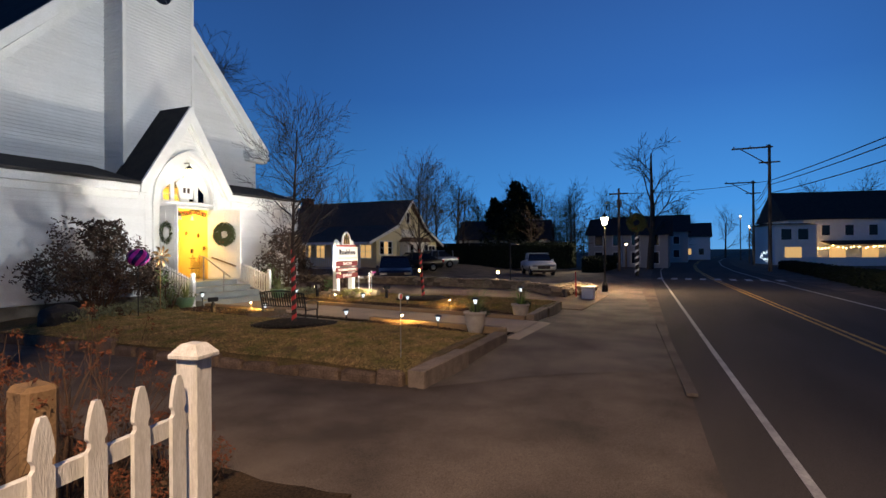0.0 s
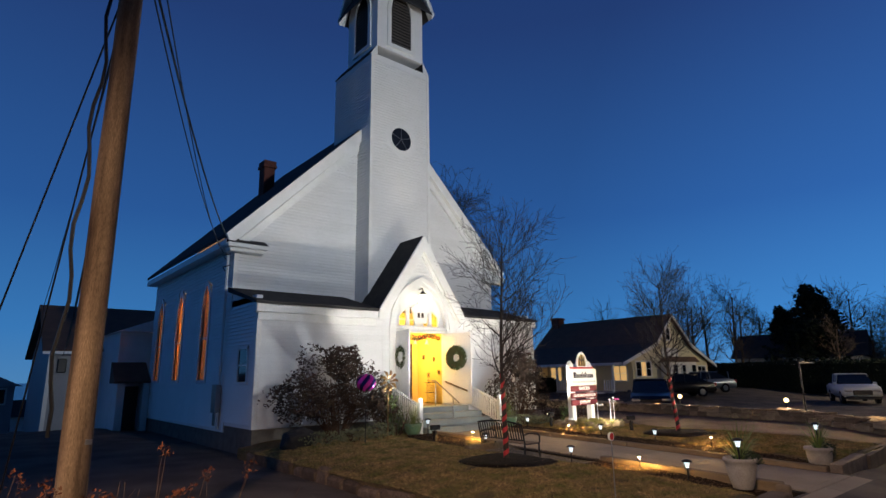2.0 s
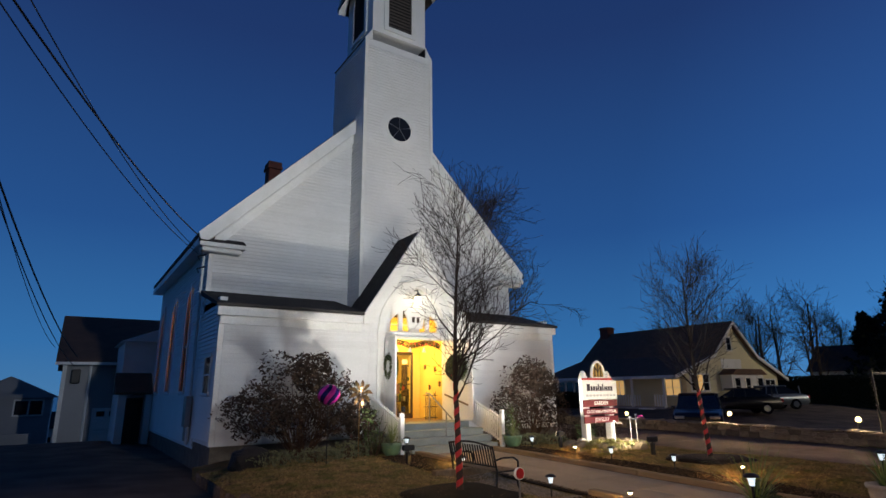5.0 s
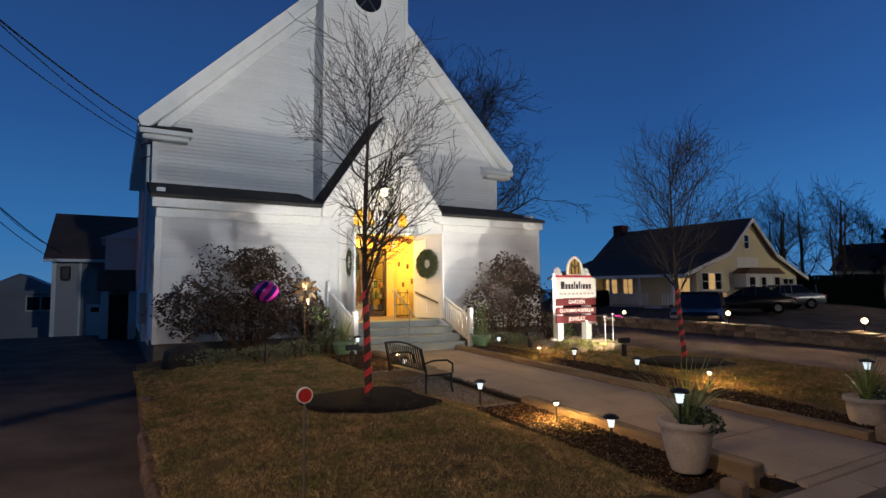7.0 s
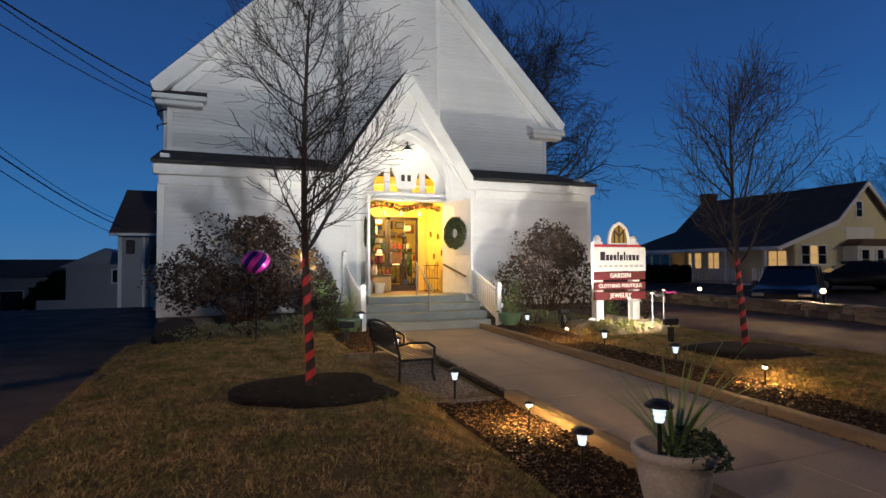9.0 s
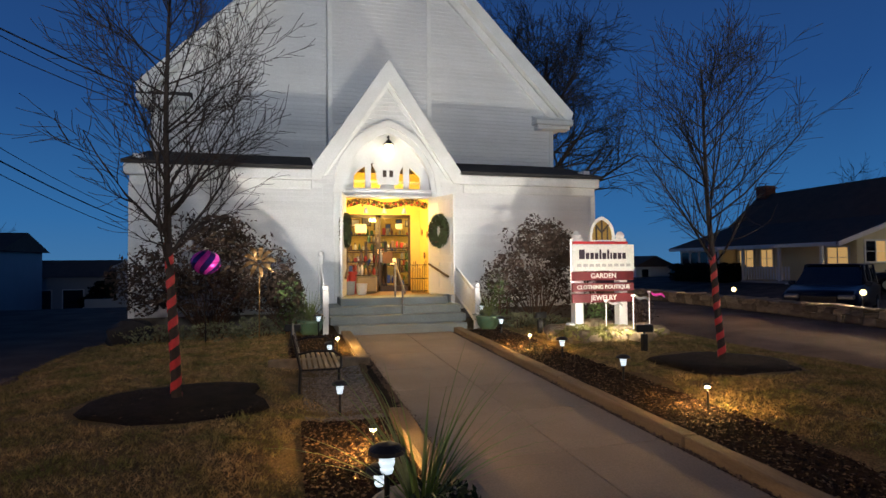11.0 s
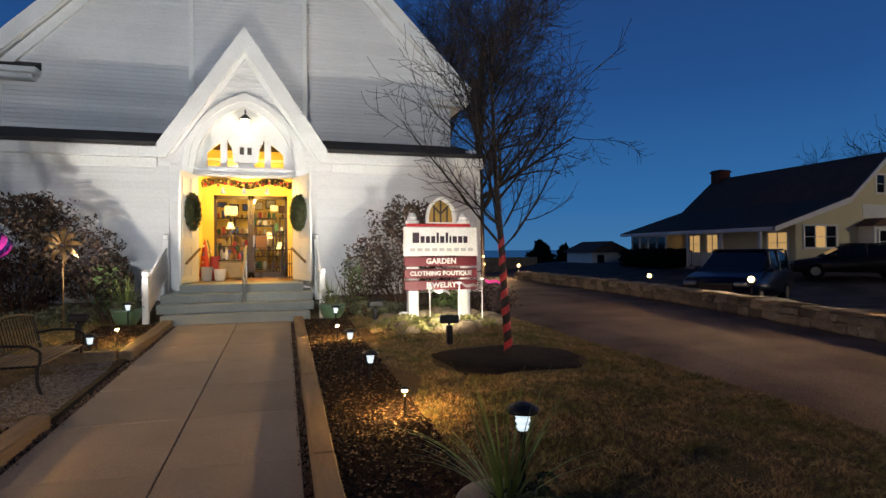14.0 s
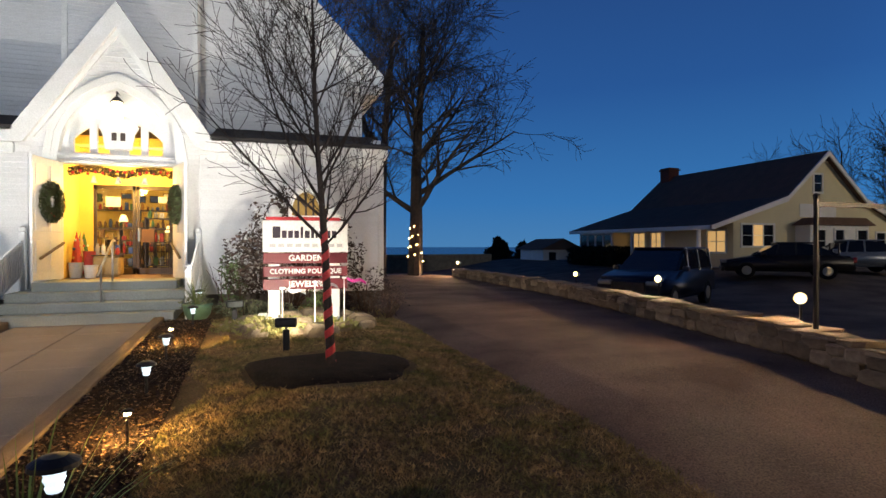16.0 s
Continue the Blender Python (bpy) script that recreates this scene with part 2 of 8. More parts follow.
# ---- mesh helpers ----
def part(name, bm, material, parent=None, label="", smooth=False):
    me = bpy.data.meshes.new(name)
    bmesh.ops.recalc_face_normals(bm, faces=bm.faces)
    bm.to_mesh(me)
    bm.free()
    if smooth:
        me.polygons.foreach_set("use_smooth", [True] * len(me.polygons))
    for m in (material if isinstance(material, (list, tuple)) else (material,)):
        me.materials.append(m)
    ob = new(name, me)
    if parent:
        ob.parent = parent
    if label:
        ob["label"] = label
    return ob


def raw(name, verts, faces, material, parent=None, label=""):
    me = bpy.data.meshes.new(name)
    me.from_pydata(verts, [], faces)
    me.materials.append(material)
    ob = new(name, me)
    if parent:
        ob.parent = parent
    if label:
        ob["label"] = label
    return ob


def thing(name, label, category, group="", kind="", at=None):
    ob = new(name)
    if at:
        ob.location = at
    return tagged(ob, label, category, group, kind)


def box(bm, x0, x1, y0, y1, z0, z1, bevel=0.0, m=None):
    r = bmesh.ops.create_cube(bm, size=1.0)
    v = r["verts"]
    bmesh.ops.scale(bm, vec=(x1 - x0, y1 - y0, z1 - z0), verts=v)
    bmesh.ops.translate(bm, vec=((x0 + x1) / 2, (y0 + y1) / 2, (z0 + z1) / 2), verts=v)
    if bevel:
        e = list({e for q in v for e in q.link_edges})
        g = bmesh.ops.bevel(bm, geom=e, offset=bevel, segments=1, affect="EDGES")
        v = list({q for f in g["faces"] for q in f.verts} | {q for q in v if q.is_valid})
    if m is not None:
        bmesh.ops.transform(bm, matrix=m, verts=v)
    return bm


def boxes(*rows, bevel=0.0):
    bm = bmesh.new()
    for r in rows:
        box(bm, *r, bevel=bevel)
    return bm


def prism(bm, pts, axis, a, b):
    """A polygon in the plane across the axis, drawn out from a to b."""
    def at(p, w):
        return {"x": (w, p[0], p[1]), "y": (p[0], w, p[1]), "z": (p[0], p[1], w)}[axis]
    lo, hi = [bm.verts.new(at(p, a)) for p in pts], [bm.verts.new(at(p, b)) for p in pts]
    n = len(pts)
    bm.faces.new(lo)
    bm.faces.new(hi[::-1])
    for i in range(n):
        bm.faces.new((lo[i], hi[i], hi[(i + 1) % n], lo[(i + 1) % n]))
    return bm


def tube(bm, p0, p1, r0, r1=None, n=8):
    r1 = r0 if r1 is None else r1
    p0, p1 = Vector(p0), Vector(p1)
    d = (p1 - p0).normalized()
    u = d.orthogonal().normalized()
    w = d.cross(u)
    rings = []
    for p, r in ((p0, r0), (p1, r1)):
        rings.append([bm.verts.new(p + r * (math.cos(a) * u + math.sin(a) * w)) for a in (2 * math.pi * i / n for i in range(n))])
    for i in range(n):
        bm.faces.new((rings[0][i], rings[0][(i + 1) % n], rings[1][(i + 1) % n], rings[1][i]))
    bm.faces.new(rings[0][::-1])
    bm.faces.new(rings[1])
    return bm


def pipe(bm, pts, r, n=6):
    for a, b in zip(pts, pts[1:]):
        tube(bm, a, b, r, r, n)
    return bm


def lathe(bm, profile, x=0, y=0, z=0, n=20):
    rings = []
    for r, h in profile:
        if r < 1e-4:
            rings.append([bm.verts.new((x, y, z + h))])
        else:
            rings.append([bm.verts.new((x + r * math.cos(2 * math.pi * i / n), y + r * math.sin(2 * math.pi * i / n), z + h)) for i in range(n)])
    for a, b in zip(rings, rings[1:]):
        for i in range(n):
            j = (i + 1) % n
            if len(a) == 1 and len(b) > 1:
                bm.faces.new((a[0], b[i], b[j]))
            elif len(b) == 1 and len(a) > 1:
                bm.faces.new((a[i], a[j], b[0]))
            elif len(a) > 1:
                bm.faces.new((a[i], a[j], b[j], b[i]))
    return bm


def rock(rng, rx, ry, rz, at=(0, 0, 0), sub=2):
    bm = bmesh.new()
    r = bmesh.ops.create_icosphere(bm, subdivisions=sub, radius=1.0)
    off = Vector((rng.uniform(0, 50), rng.uniform(0, 50), 0))
    for v in r["verts"]:
        k = 1 + 0.35 * noise.noise(v.co * 1.4 + off)
        c = v.co * k
        c = Vector([math.copysign(abs(q) ** 0.75, q) for q in c])
        v.co = Vector((c.x * rx, c.y * ry, c.z * rz)) + Vector(at)
    return bm


def smooth(a, b, t):
    t = min(1.0, max(0.0, (t - a) / (b - a)))
    return t * t * (3 - 2 * t)


# ---- ground ----
def road_mid(x):
    return float(np.interp(x, [-60, 0, 15, 30, 45, 62, 80, 110, 150, 200, 300, 600], [-8.6, -3.35, -2.15, -1.0, 0.15, 1.0, 1.2, 0.3, -3.0, -9.0, -18.0, -50.0]))


def ground_z(x, y):
    z = -0.45
    z += 0.40 * smooth(5.2, 9.5, y) * smooth(20.3, 21.6, x)
    z += 0.13 * smooth(5.0, 12.0, y) * (1 - smooth(8.0, 9.0, x))
    z -= 0.26 * smooth(27.6, 30.0, x) * smooth(5.5, 9.5, y)
    z += 0.70 * smooth(33, 41, x) * smooth(15, 24, y)
    z -= 9.0 * smooth(48, 95, y) * smooth(12, 40, x)
    z -= 2.2 * smooth(31, 54, y) * (1 - smooth(12, 40, x)) + 4.5 * smooth(60, 130, y) * (1 - smooth(12, 40, x))
    return z


def grid_sheet(name, xs, ys, zf, material):
    verts = [(x, y, zf(x, y)) for y in ys for x in xs]
    n = len(xs)
    faces = [(j * n + i, j * n + i + 1, (j + 1) * n + i + 1, (j + 1) * n + i) for j in range(len(ys) - 1) for i in range(n - 1)]
    ob = raw(name, verts, faces, material)
    ob.data.polygons.foreach_set("use_smooth", [True] * len(ob.data.polygons))
    return ob


GX = [-3000, -800, -300, -150, -80, -50] + [float(v) for v in np.arange(-40, 70, 1.25)] + [75, 85, 100, 130, 180, 300, 800, 3000]
GY = [-3000, -800, -300, -100, -50] + [float(v) for v in np.arange(-30, 60, 1.25)] + [62, 66, 70, 75, 80, 86, 92, 100, 120, 140, 170]
tagged(grid_sheet("ground", GX, GY, ground_z, ASPHALT), "worn dark asphalt driveway and parking ground", "ground", kind="structure")
sea = raw("water", [(-4500, 90, -7.0), (4500, 90, -7.0), (4500, 4600, -7.0), (-4500, 4600, -7.0)], [(0, 1, 2, 3)], WATER)
tagged(sea, "calm dark blue sea at dusk", "sea", kind="structure")


def strip(name, x0, x1, step, left, right, z, material, label, category="road"):
    """A flat band between two lines of y over x."""
    n = int((x1 - x0) / step)
    verts, faces = [], []
    for i in range(n + 1):
        x = x0 + (x1 - x0) * i / n
        verts += [(x, left(x), z(x, left(x))), (x, right(x), z(x, right(x)))]
    for i in range(n):
        faces.append((2 * i, 2 * i + 2, 2 * i + 3, 2 * i + 1))
    return tagged(raw(name, verts, faces, material), label, category, kind="structure")


def flat(h):
    return lambda x, y: h


strip("road", -58, 420, 3, lambda x: road_mid(x) - 4.6, lambda x: road_mid(x) + 4.2, flat(-0.44), ROADMAT, "two-lane dark asphalt street with worn tyre tracks")
strip("line", -58, 420, 3, lambda x: road_mid(x) + 3.39, lambda x: road_mid(x) + 3.49, flat(-0.432), LINEWHITE, "worn white edge line on the asphalt", "road line")
strip("line", -58, 420, 3, lambda x: road_mid(x) - 3.25, lambda x: road_mid(x) - 3.12, flat(-0.432), LINEWHITE, "worn white edge line on the asphalt", "road line")
strip("line", -58, 420, 3, lambda x: road_mid(x) + 0.06, lambda x: road_mid(x) + 0.17, flat(-0.432), LINEYELLOW, "double yellow centre line", "road line")
strip("line", -58, 420, 3, lambda x: road_mid(x) - 0.17, lambda x: road_mid(x) - 0.06, flat(-0.432), LINEYELLOW, "double yellow centre line", "road line")


def kerb_y(x):
    return 1.55 + 0.105 * (x - 9.8)


strip("pavement", 8.65, 60, 0.3, lambda x: max(kerb_y(x) + 0.12, float(np.interp(x, [8.65, 9.6, 10.2, 10.7, 11.2, 11.6], [5.7, 4.75, 4.2, 3.6, 2.7, 1.5]))), lambda x: 5.72 if x < 21 else 6.0, lambda x, y: -0.438 + 0.12 * smooth(4.2, 5.9, y) * smooth(10.0, 13.0, x) * (1 - smooth(17.0, 20.0, x)), WALKMAT, "patched grey asphalt pavement beside the street", "pavement")
# white dashes of the far crossing
for i in range(9):
    bm = bmesh.new()
    y = road_mid(44) - 4.2 + i * 0.95
    box(bm, 43.2 + 0.12 * i, 45.4 + 0.12 * i, y, y + 0.42, -0.436, -0.428)
    tagged(part("crossing_bar", bm, LINEWHITE), "worn white crossing bar on asphalt", "road marking", "crossing bars", "structure")
bm = boxes((9.75, 17.9, 0, 0.16, 0, 1))
for v in bm.verts:
    v.co.y += kerb_y(v.co.x)
    v.co.z = -0.42 + 0.05 * v.co.z
tagged(part("kerb", bm, WALKMAT), "low granite kerb along the street edge", "kerb", kind="structure")


def slab(name, pts, z0, zf, material, label, category, step=0.35):
    """A raised piece of ground over a rectangle-like outline, its top shaped by zf."""
    x0, x1, y0, y1 = pts
    nx, ny = max(2, int((x1 - x0) / step)), max(2, int((y1 - y0) / step))
    xs, ys = np.linspace(x0, x1, nx + 1), np.linspace(y0, y1, ny + 1)
    verts = [(float(x), float(y), zf(float(x), float(y))) for y in ys for x in xs]
    n = nx + 1
    faces = [(j * n + i, j * n + i + 1, (j + 1) * n + i + 1, (j + 1) * n + i) for j in range(ny) for i in range(nx)]
    rim = [i for i in range(n)] + [j * n + nx for j in range(1, ny + 1)] + [ny * n + i for i in range(nx - 1, -1, -1)] + [j * n for j in range(ny - 1, 0, -1)]
    base = len(verts)
    verts += [(verts[i][0], verts[i][1], z0) for i in rim]
    m = len(rim)
    for k in range(m):
        faces.append((rim[k], base + k, base + (k + 1) % m, rim[(k + 1) % m]))
    ob = raw(name, verts, faces, material)
    return tagged(ob, label, category, kind="structure")


def walk_z(y):
    return -0.028 * (15.9 - y)


def lawn_z(x, y):
    wob = 0.025 * noise.noise(Vector((x * 0.6, y * 0.6, 0)))
    if x < 15.4:
        z = 0.0 - 0.10 * (1 - smooth(5.6, 8.5, y)) - 0.16 * (1 - smooth(8.7, 10.2, x)) - 0.03 * (15.9 - y) * smooth(12.2, 13.4, x) - 0.05 * smooth(12.2, 12.9, x) * smooth(9.8, 10.2, y) * (1 - smooth(12.2, 12.6, y))
    else:
        z = 0.0 - 0.10 * (1 - smooth(5.8, 8.5, y)) - 0.06 * smooth(20.2, 21.2, x) - 0.022 * (15.9 - y) * (1 - smooth(17.3, 19.0, x))
        z += 0.17 * math.exp(-(((x - 19.2) / 1.2) ** 2 + ((y - 13.9) / 1.1) ** 2))
    return z + wob


slab("lawn", (8.9, 14.12, 5.72, 18.3), -0.5, lawn_z, LAWN, "dry brown-green winter lawn behind a stone edging", "lawn")
slab("lawn", (16.72, 21.2, 5.95, 18.3), -0.5, lawn_z, LAWN, "dry brown-green winter lawn beside the walk", "lawn")
slab("lane", (21.2, 28.2, 5.2, 40.0), -0.5, lambda x, y: ground_z(x, y) + 0.03, LANE, "brown gravelly asphalt lane beside the lawn", "lane", 0.8)
# concrete panels of the front walk, with open joints
WALK_Y = [15.88, 14.8, 13.5, 12.2, 10.9, 9.6, 8.3, 7.0, 5.75]
for y1, y0 in zip(WALK_Y, WALK_Y[1:]):
    for k in range(2):
        xa, xb = (14.27, 15.427) if k == 0 else (15.433, 16.49)
        bm = boxes((xa + 0.003, xb - 0.003, y0 + 0.006, y1 - 0.006, -0.35, 0), bevel=0.007)
        for v in bm.verts:
            if v.co.z > -0.2:
                v.co.z += walk_z(v.co.y)
            else:
                v.co.z = -0.62
        ob = part("concrete_panel", bm, CONCRETE)
        tagged(ob, "weathered concrete panel of the front walk", "paving panel", "walk panels", "structure")
# broad apron slabs where the walk meets the pavement
for xa, xb, ya, yb in ((13.35, 14.9, 4.8, 5.6), (14.92, 16.55, 4.8, 5.6), (14.27, 16.49, 5.62, 5.735)):
    bm = boxes((xa, xb, ya, yb, -0.6, -0.35), bevel=0.012)
    for v in bm.verts:
        if v.co.z > -0.5:
            v.co.z += 0.35 - 0.40 + 0.125 * (v.co.y - 4.8) / 0.95
    tagged(part("concrete_panel", bm, CONCRETE), "worn concrete apron slab at the foot of the walk", "paving panel", "walk panels", "structure")
bm = boxes((14.1, 16.7, 5.7, 15.86, -0.7, -0.36))
for v in bm.verts:
    if v.co.z > -0.5:
        v.co.z = walk_z(v.co.y) - 0.025
tagged(part("walk_bed", bm, MULCH), "dark earth between the walk panels", "walk", kind="structure")

# ---- church ----
church = thing("church", "white clapboard church with a square steeple, now a gift shop", "church")
CX = 15.46
PX0, PX1, PY, MY = 9.25, 21.6, 18.25, 20.6
MX0, MX1, BACK = 9.25, 21.45, 31.0
EZ, RZ = 6.6, 13.35
SLOPE = (RZ - EZ) / (22.05 - CX)


def gable_z(x):
    return 7.0 - abs(x - CX) * 1.475


def arch_z(x, half, spring, apex):
    """Height of a pointed arch over its centre line."""
    d = abs(x - CX)
    if d >= half:
        return None
    rise = apex - spring
    c = (half * half - rise * rise) / (2 * half) if half > 0 else 0
    r = half - c
    k = r * r - (d - c) ** 2
    return spring + math.sqrt(max(0.0, k))


wall = part("wall", boxes((PX0, 13.75, PY, PY + 0.2, 0.32, 3.95)), WHITE, church)
wall_b = part("wall", boxes((17.17, PX1, PY, PY + 0.2, 0.32, 3.95)), WHITE, church)
part("wall", boxes((PX0, PX0 + 0.2, PY + 0.2, MY, 0.32, 4.3)), WHITE, church)
part("wall", boxes((PX1 - 0.2, PX1, PY + 0.2, MY, 0.32, 4.3)), WHITE, church)
# entry wall with the pointed opening
bm = bmesh.new()
cols = list(np.linspace(13.75, 17.17, 58))
for xa, xb in zip(cols, cols[1:]):
    za, zb = gable_z(xa) - 0.1, gable_z(xb) - 0.1
    xm = (xa + xb) / 2
    if abs(xm - CX) < 1.17:
        la, lb = [arch_z(v, 1.2, 3.45, 5.08) or 3.4 for v in (xa, xb)]
    else:
        la = lb = 0.32
    prism(bm, [(xa, la), (xb, lb), (xb, max(lb + 0.02, zb)), (xa, max(la + 0.02, za))], "y", PY, PY + 0.22)
entry = part("entry_wall", bm, WHITE, church)
# body of the hall: two long walls, front and back
bm = bmesh.new()
SIDE_WIN = ((23.2, 0.42), (26.5, 0.42), (29.6, 0.42))
ys = [MY] + [v for c, h in SIDE_WIN for v in (c - h, c + h)] + [BACK]
for i in range(0, len(ys), 2):
    box(bm, MX0, MX0 + 0.2, ys[i], ys[i + 1], 0.1, EZ - 0.2)
for c, h in SIDE_WIN:
    box(bm, MX0, MX0 + 0.2, c - h, c + h, 0.1, 1.75)
    box(bm, MX0, MX0 + 0.2, c - h, c + h, 5.25, EZ - 0.2)
box(bm, MX1 - 0.2, MX1, MY, BACK, 0.1, EZ - 0.2)
for y in (MY, BACK - 0.2):
    prism(bm, [(MX0 + 0.2, 4.0 if y == MY else 0.1), (MX1 - 0.2, 4.0 if y == MY else 0.1), (MX1 - 0.2, EZ - 0.2), (CX, RZ - 0.35), (MX0 + 0.2, EZ - 0.2)], "y", y, y + 0.2)
box(bm, MX0 + 0.2, 13.9, MY, MY + 0.2, 0.1, 4.0)
box(bm, 17.0, MX1 - 0.2, MY, MY + 0.2, 0.1, 4.0)
body = part("body_wall", bm, WHITE, church)
# clapboards, course by course
CLAP = 0.118


def courses(x0f, x1f, z0, z1, y, out=1):
    n = int((z1 - z0) / CLAP)
    for i in range(n):
        z = z0 + i * CLAP
        xa, xb = x0f(z), x1f(z)
        if xb - xa > 0.08:
            yield xa, xb, z


def clap_mesh(bm, xa, xb, z, y):
    prism(bm, [(y - 0.036, z), (y - 0.005, z + CLAP), (y + 0.004, z + CLAP), (y + 0.004, z)], "x", xa, xb)


def clap_side(bm, ya, yb, z, x, s=-1):
    prism(bm, [(x + s * 0.036, z), (x + s * 0.005, z + CLAP), (x - s * 0.004, z + CLAP), (x - s * 0.004, z)], "y", ya, yb)


for lo, hi, own in ((lambda z: PX0 + 0.12, lambda z: 13.72, wall), (lambda z: 17.2, lambda z: PX1 - 0.12, wall_b)):
    for xa, xb, z in courses(lo, hi, 0.36, 3.62, PY):
        bm = bmesh.new()
        clap_mesh(bm, xa, xb, z, PY)
        part("clapboard", bm, WHITE, own)
for s in (-1, 1):
    for xa, xb, z in courses(lambda z: 0, lambda z: 1, 0.36, 6.2, PY):
        zt = z + CLAP
        out = CX + 1.71
        if z < 3.40:
            ins = CX + 1.45
        elif z < 3.62:
            ins = CX + 1.44
        else:
            out = CX + max(0.0, (6.62 - zt) / 1.475)
            a = arch_z(CX + 0.001, 1.46, 3.45, 5.38)
            ins = CX
            for k in range(30):
                d = 1.46 * (1 - k / 30)
                h = arch_z(CX + d, 1.461, 3.45, 5.38)
                if h and h < zt:
                    ins = CX + d
                    continue
                break
            if z > 5.4:
                ins = CX
        if out - ins > 0.06:
            bm = bmesh.new()
            if s < 0:
                clap_mesh(bm, 2 * CX - out, 2 * CX - ins, z, PY)
            else:
                clap_mesh(bm, ins, out, z, PY)
            part("clapboard", bm, WHITE, entry)
# upper front, both sides of the tower
TX0, TX1, TY, TYB = 14.0, 16.98, 19.62, 22.6
bm_far = bmesh.new()
count = 0
for side in (0, 1):
    lo = (lambda z: max(MX0 + 0.1, CX - (RZ - 0.55 - z) / SLOPE)) if side == 0 else (lambda z: TX1)
    hi = (lambda z: TX0) if side == 0 else (lambda z: min(MX1 - 0.1, CX + (RZ - 0.55 - z) / SLOPE))
    for xa, xb, z in courses(lo, hi, 4.2, 11.7, MY):
        bm = bmesh.new()
        clap_mesh(bm, xa, xb, z, MY)
        part("clapboard", bm, WHITE, body)
for xa, xb, z in courses(lambda z: TX0 + 0.1, lambda z: TX1 - 0.1, 4.3, 14.9, TY):
    for qa, qb in ((xa, xb),):
        if abs(z + 0.06 - 11.5) < 0.62:
            w = math.sqrt(0.62 ** 2 - (z + 0.06 - 11.5) ** 2)
            clap_mesh(bm_far, qa, 15.5 - w, z, TY)
            clap_mesh(bm_far, 15.5 + w, qb, z, TY)
        else:
            clap_mesh(bm_far, qa, qb, z, TY)
for xa, xb, z in courses(lambda z: TY + 0.1, lambda z: MY + 0.1, 4.3, 10.6, 0):
    clap_side(bm_far, xa, xb, z, TX0)
    clap_side(bm_far, xa, xb, z, TX1, 1)
for xa, xb, z in courses(lambda z: TY + 0.1, lambda z: TYB, 10.6, 14.9, 0):
    clap_side(bm_far, xa, xb, z, TX0)
    clap_side(bm_far, xa, xb, z, TX1, 1)
bm_side = bmesh.new()
for xa, xb, z in courses(lambda z: 0, lambda z: 1, 0.2, 6.3, 0):
    edges = [MY] + ([v for c, h in SIDE_WIN for v in (c - h - 0.1, c + h + 0.1)] if 1.6 < z < 5.3 else []) + [BACK]
    for a, b in zip(edges[::2], edges[1::2]):
        clap_side(bm_side, a, b, z, MX0)
    if z < 4.0 and z > 0.36:
        clap_side(bm_side, PY + 0.1, MY, z, PX0) if not 1.65 < z < 2.75 else (clap_side(bm_side, PY + 0.1, 18.75, z, PX0), clap_side(bm_side, 19.65, MY, z, PX0))
        clap_side(bm_side, PY + 0.1, MY, z, PX1, 1)
tagged(part("side_siding", bm_side, WHITE, church), kind="stuff")
# tower
tower = part("tower", boxes((TX0, TX1, TY, TYB, 4.0, 15.05)), WHITE, church, "square white tower with clapboards")
tagged(part("tower_siding", bm_far, WHITE, church), kind="stuff")
for x in (TX0 - 0.03, TX1 - 0.09):
    part("corner_board", boxes((x, x + 0.12, TY - 0.035, TY + 0.1, 4.2, 15.0)), TRIM, church)
# sloped shoulder, belfry and its four gables
BX0, BX1, BY0, BY1 = 14.28, 16.70, 19.64, 22.06
for xa, xb in ((TX0 - 0.05, BX0), (TX1 + 0.05, BX1)):
    bm = prism(bmesh.new(), [(xa, 15.02), (xb, 15.02), (xb, 15.5)], "y", TY + 0.02, TYB + 0.05)
    part("shoulder", bm, SHINGLE, church, "dark shingled shoulder of the steeple")
    bm = prism(bmesh.new(), [(xa, 15.0), (xb, 15.0), (xb, 15.52)], "y", TY - 0.02, TY + 0.016)
    part("shoulder_board", bm, TRIM, church)
part("shoulder", boxes((BX0, BX1, BY1, TYB + 0.05, 15.02, 15.2)), SHINGLE, church, "dark shingled shoulder of the steeple")
BZ, BPEAK = 18.1, 21.45
bm = boxes((BX0, BX1, BY0, BY1, 15.5, BZ))
xm, ym = (BX0 + BX1) / 2, (BY0 + BY1) / 2
prism(bm, [(BX0, BZ), (BX1, BZ), (xm, BPEAK - 0.35)], "y", BY0, BY1)
prism(bm, [(BY0, BZ), (BY1, BZ), (ym, BPEAK - 0.35)], "x", BX0, BX1)
belfry = part("belfry", bm, WHITE, church, "white belfry with four steep gables")


def roof_pair(bm, along, c, half, ez, pz, a, b, t=0.1):
    """Two sloping slabs over a ridge."""
    for s in (-1, 1):
        prism(bm, [(c, pz), (c + s * half, ez), (c + s * half, ez - t), (c, pz - t)], along, a, b)
    return bm


def rake(bm, along, c, half, ez, pz, a, b, w):
    for s in (-1, 1):
        prism(bm, [(c, pz), (c + s * half, ez), (c + s * (half - w * 0.35), ez - w * 0.75), (c, pz - w * 1.3)], along, a, b)
    return bm


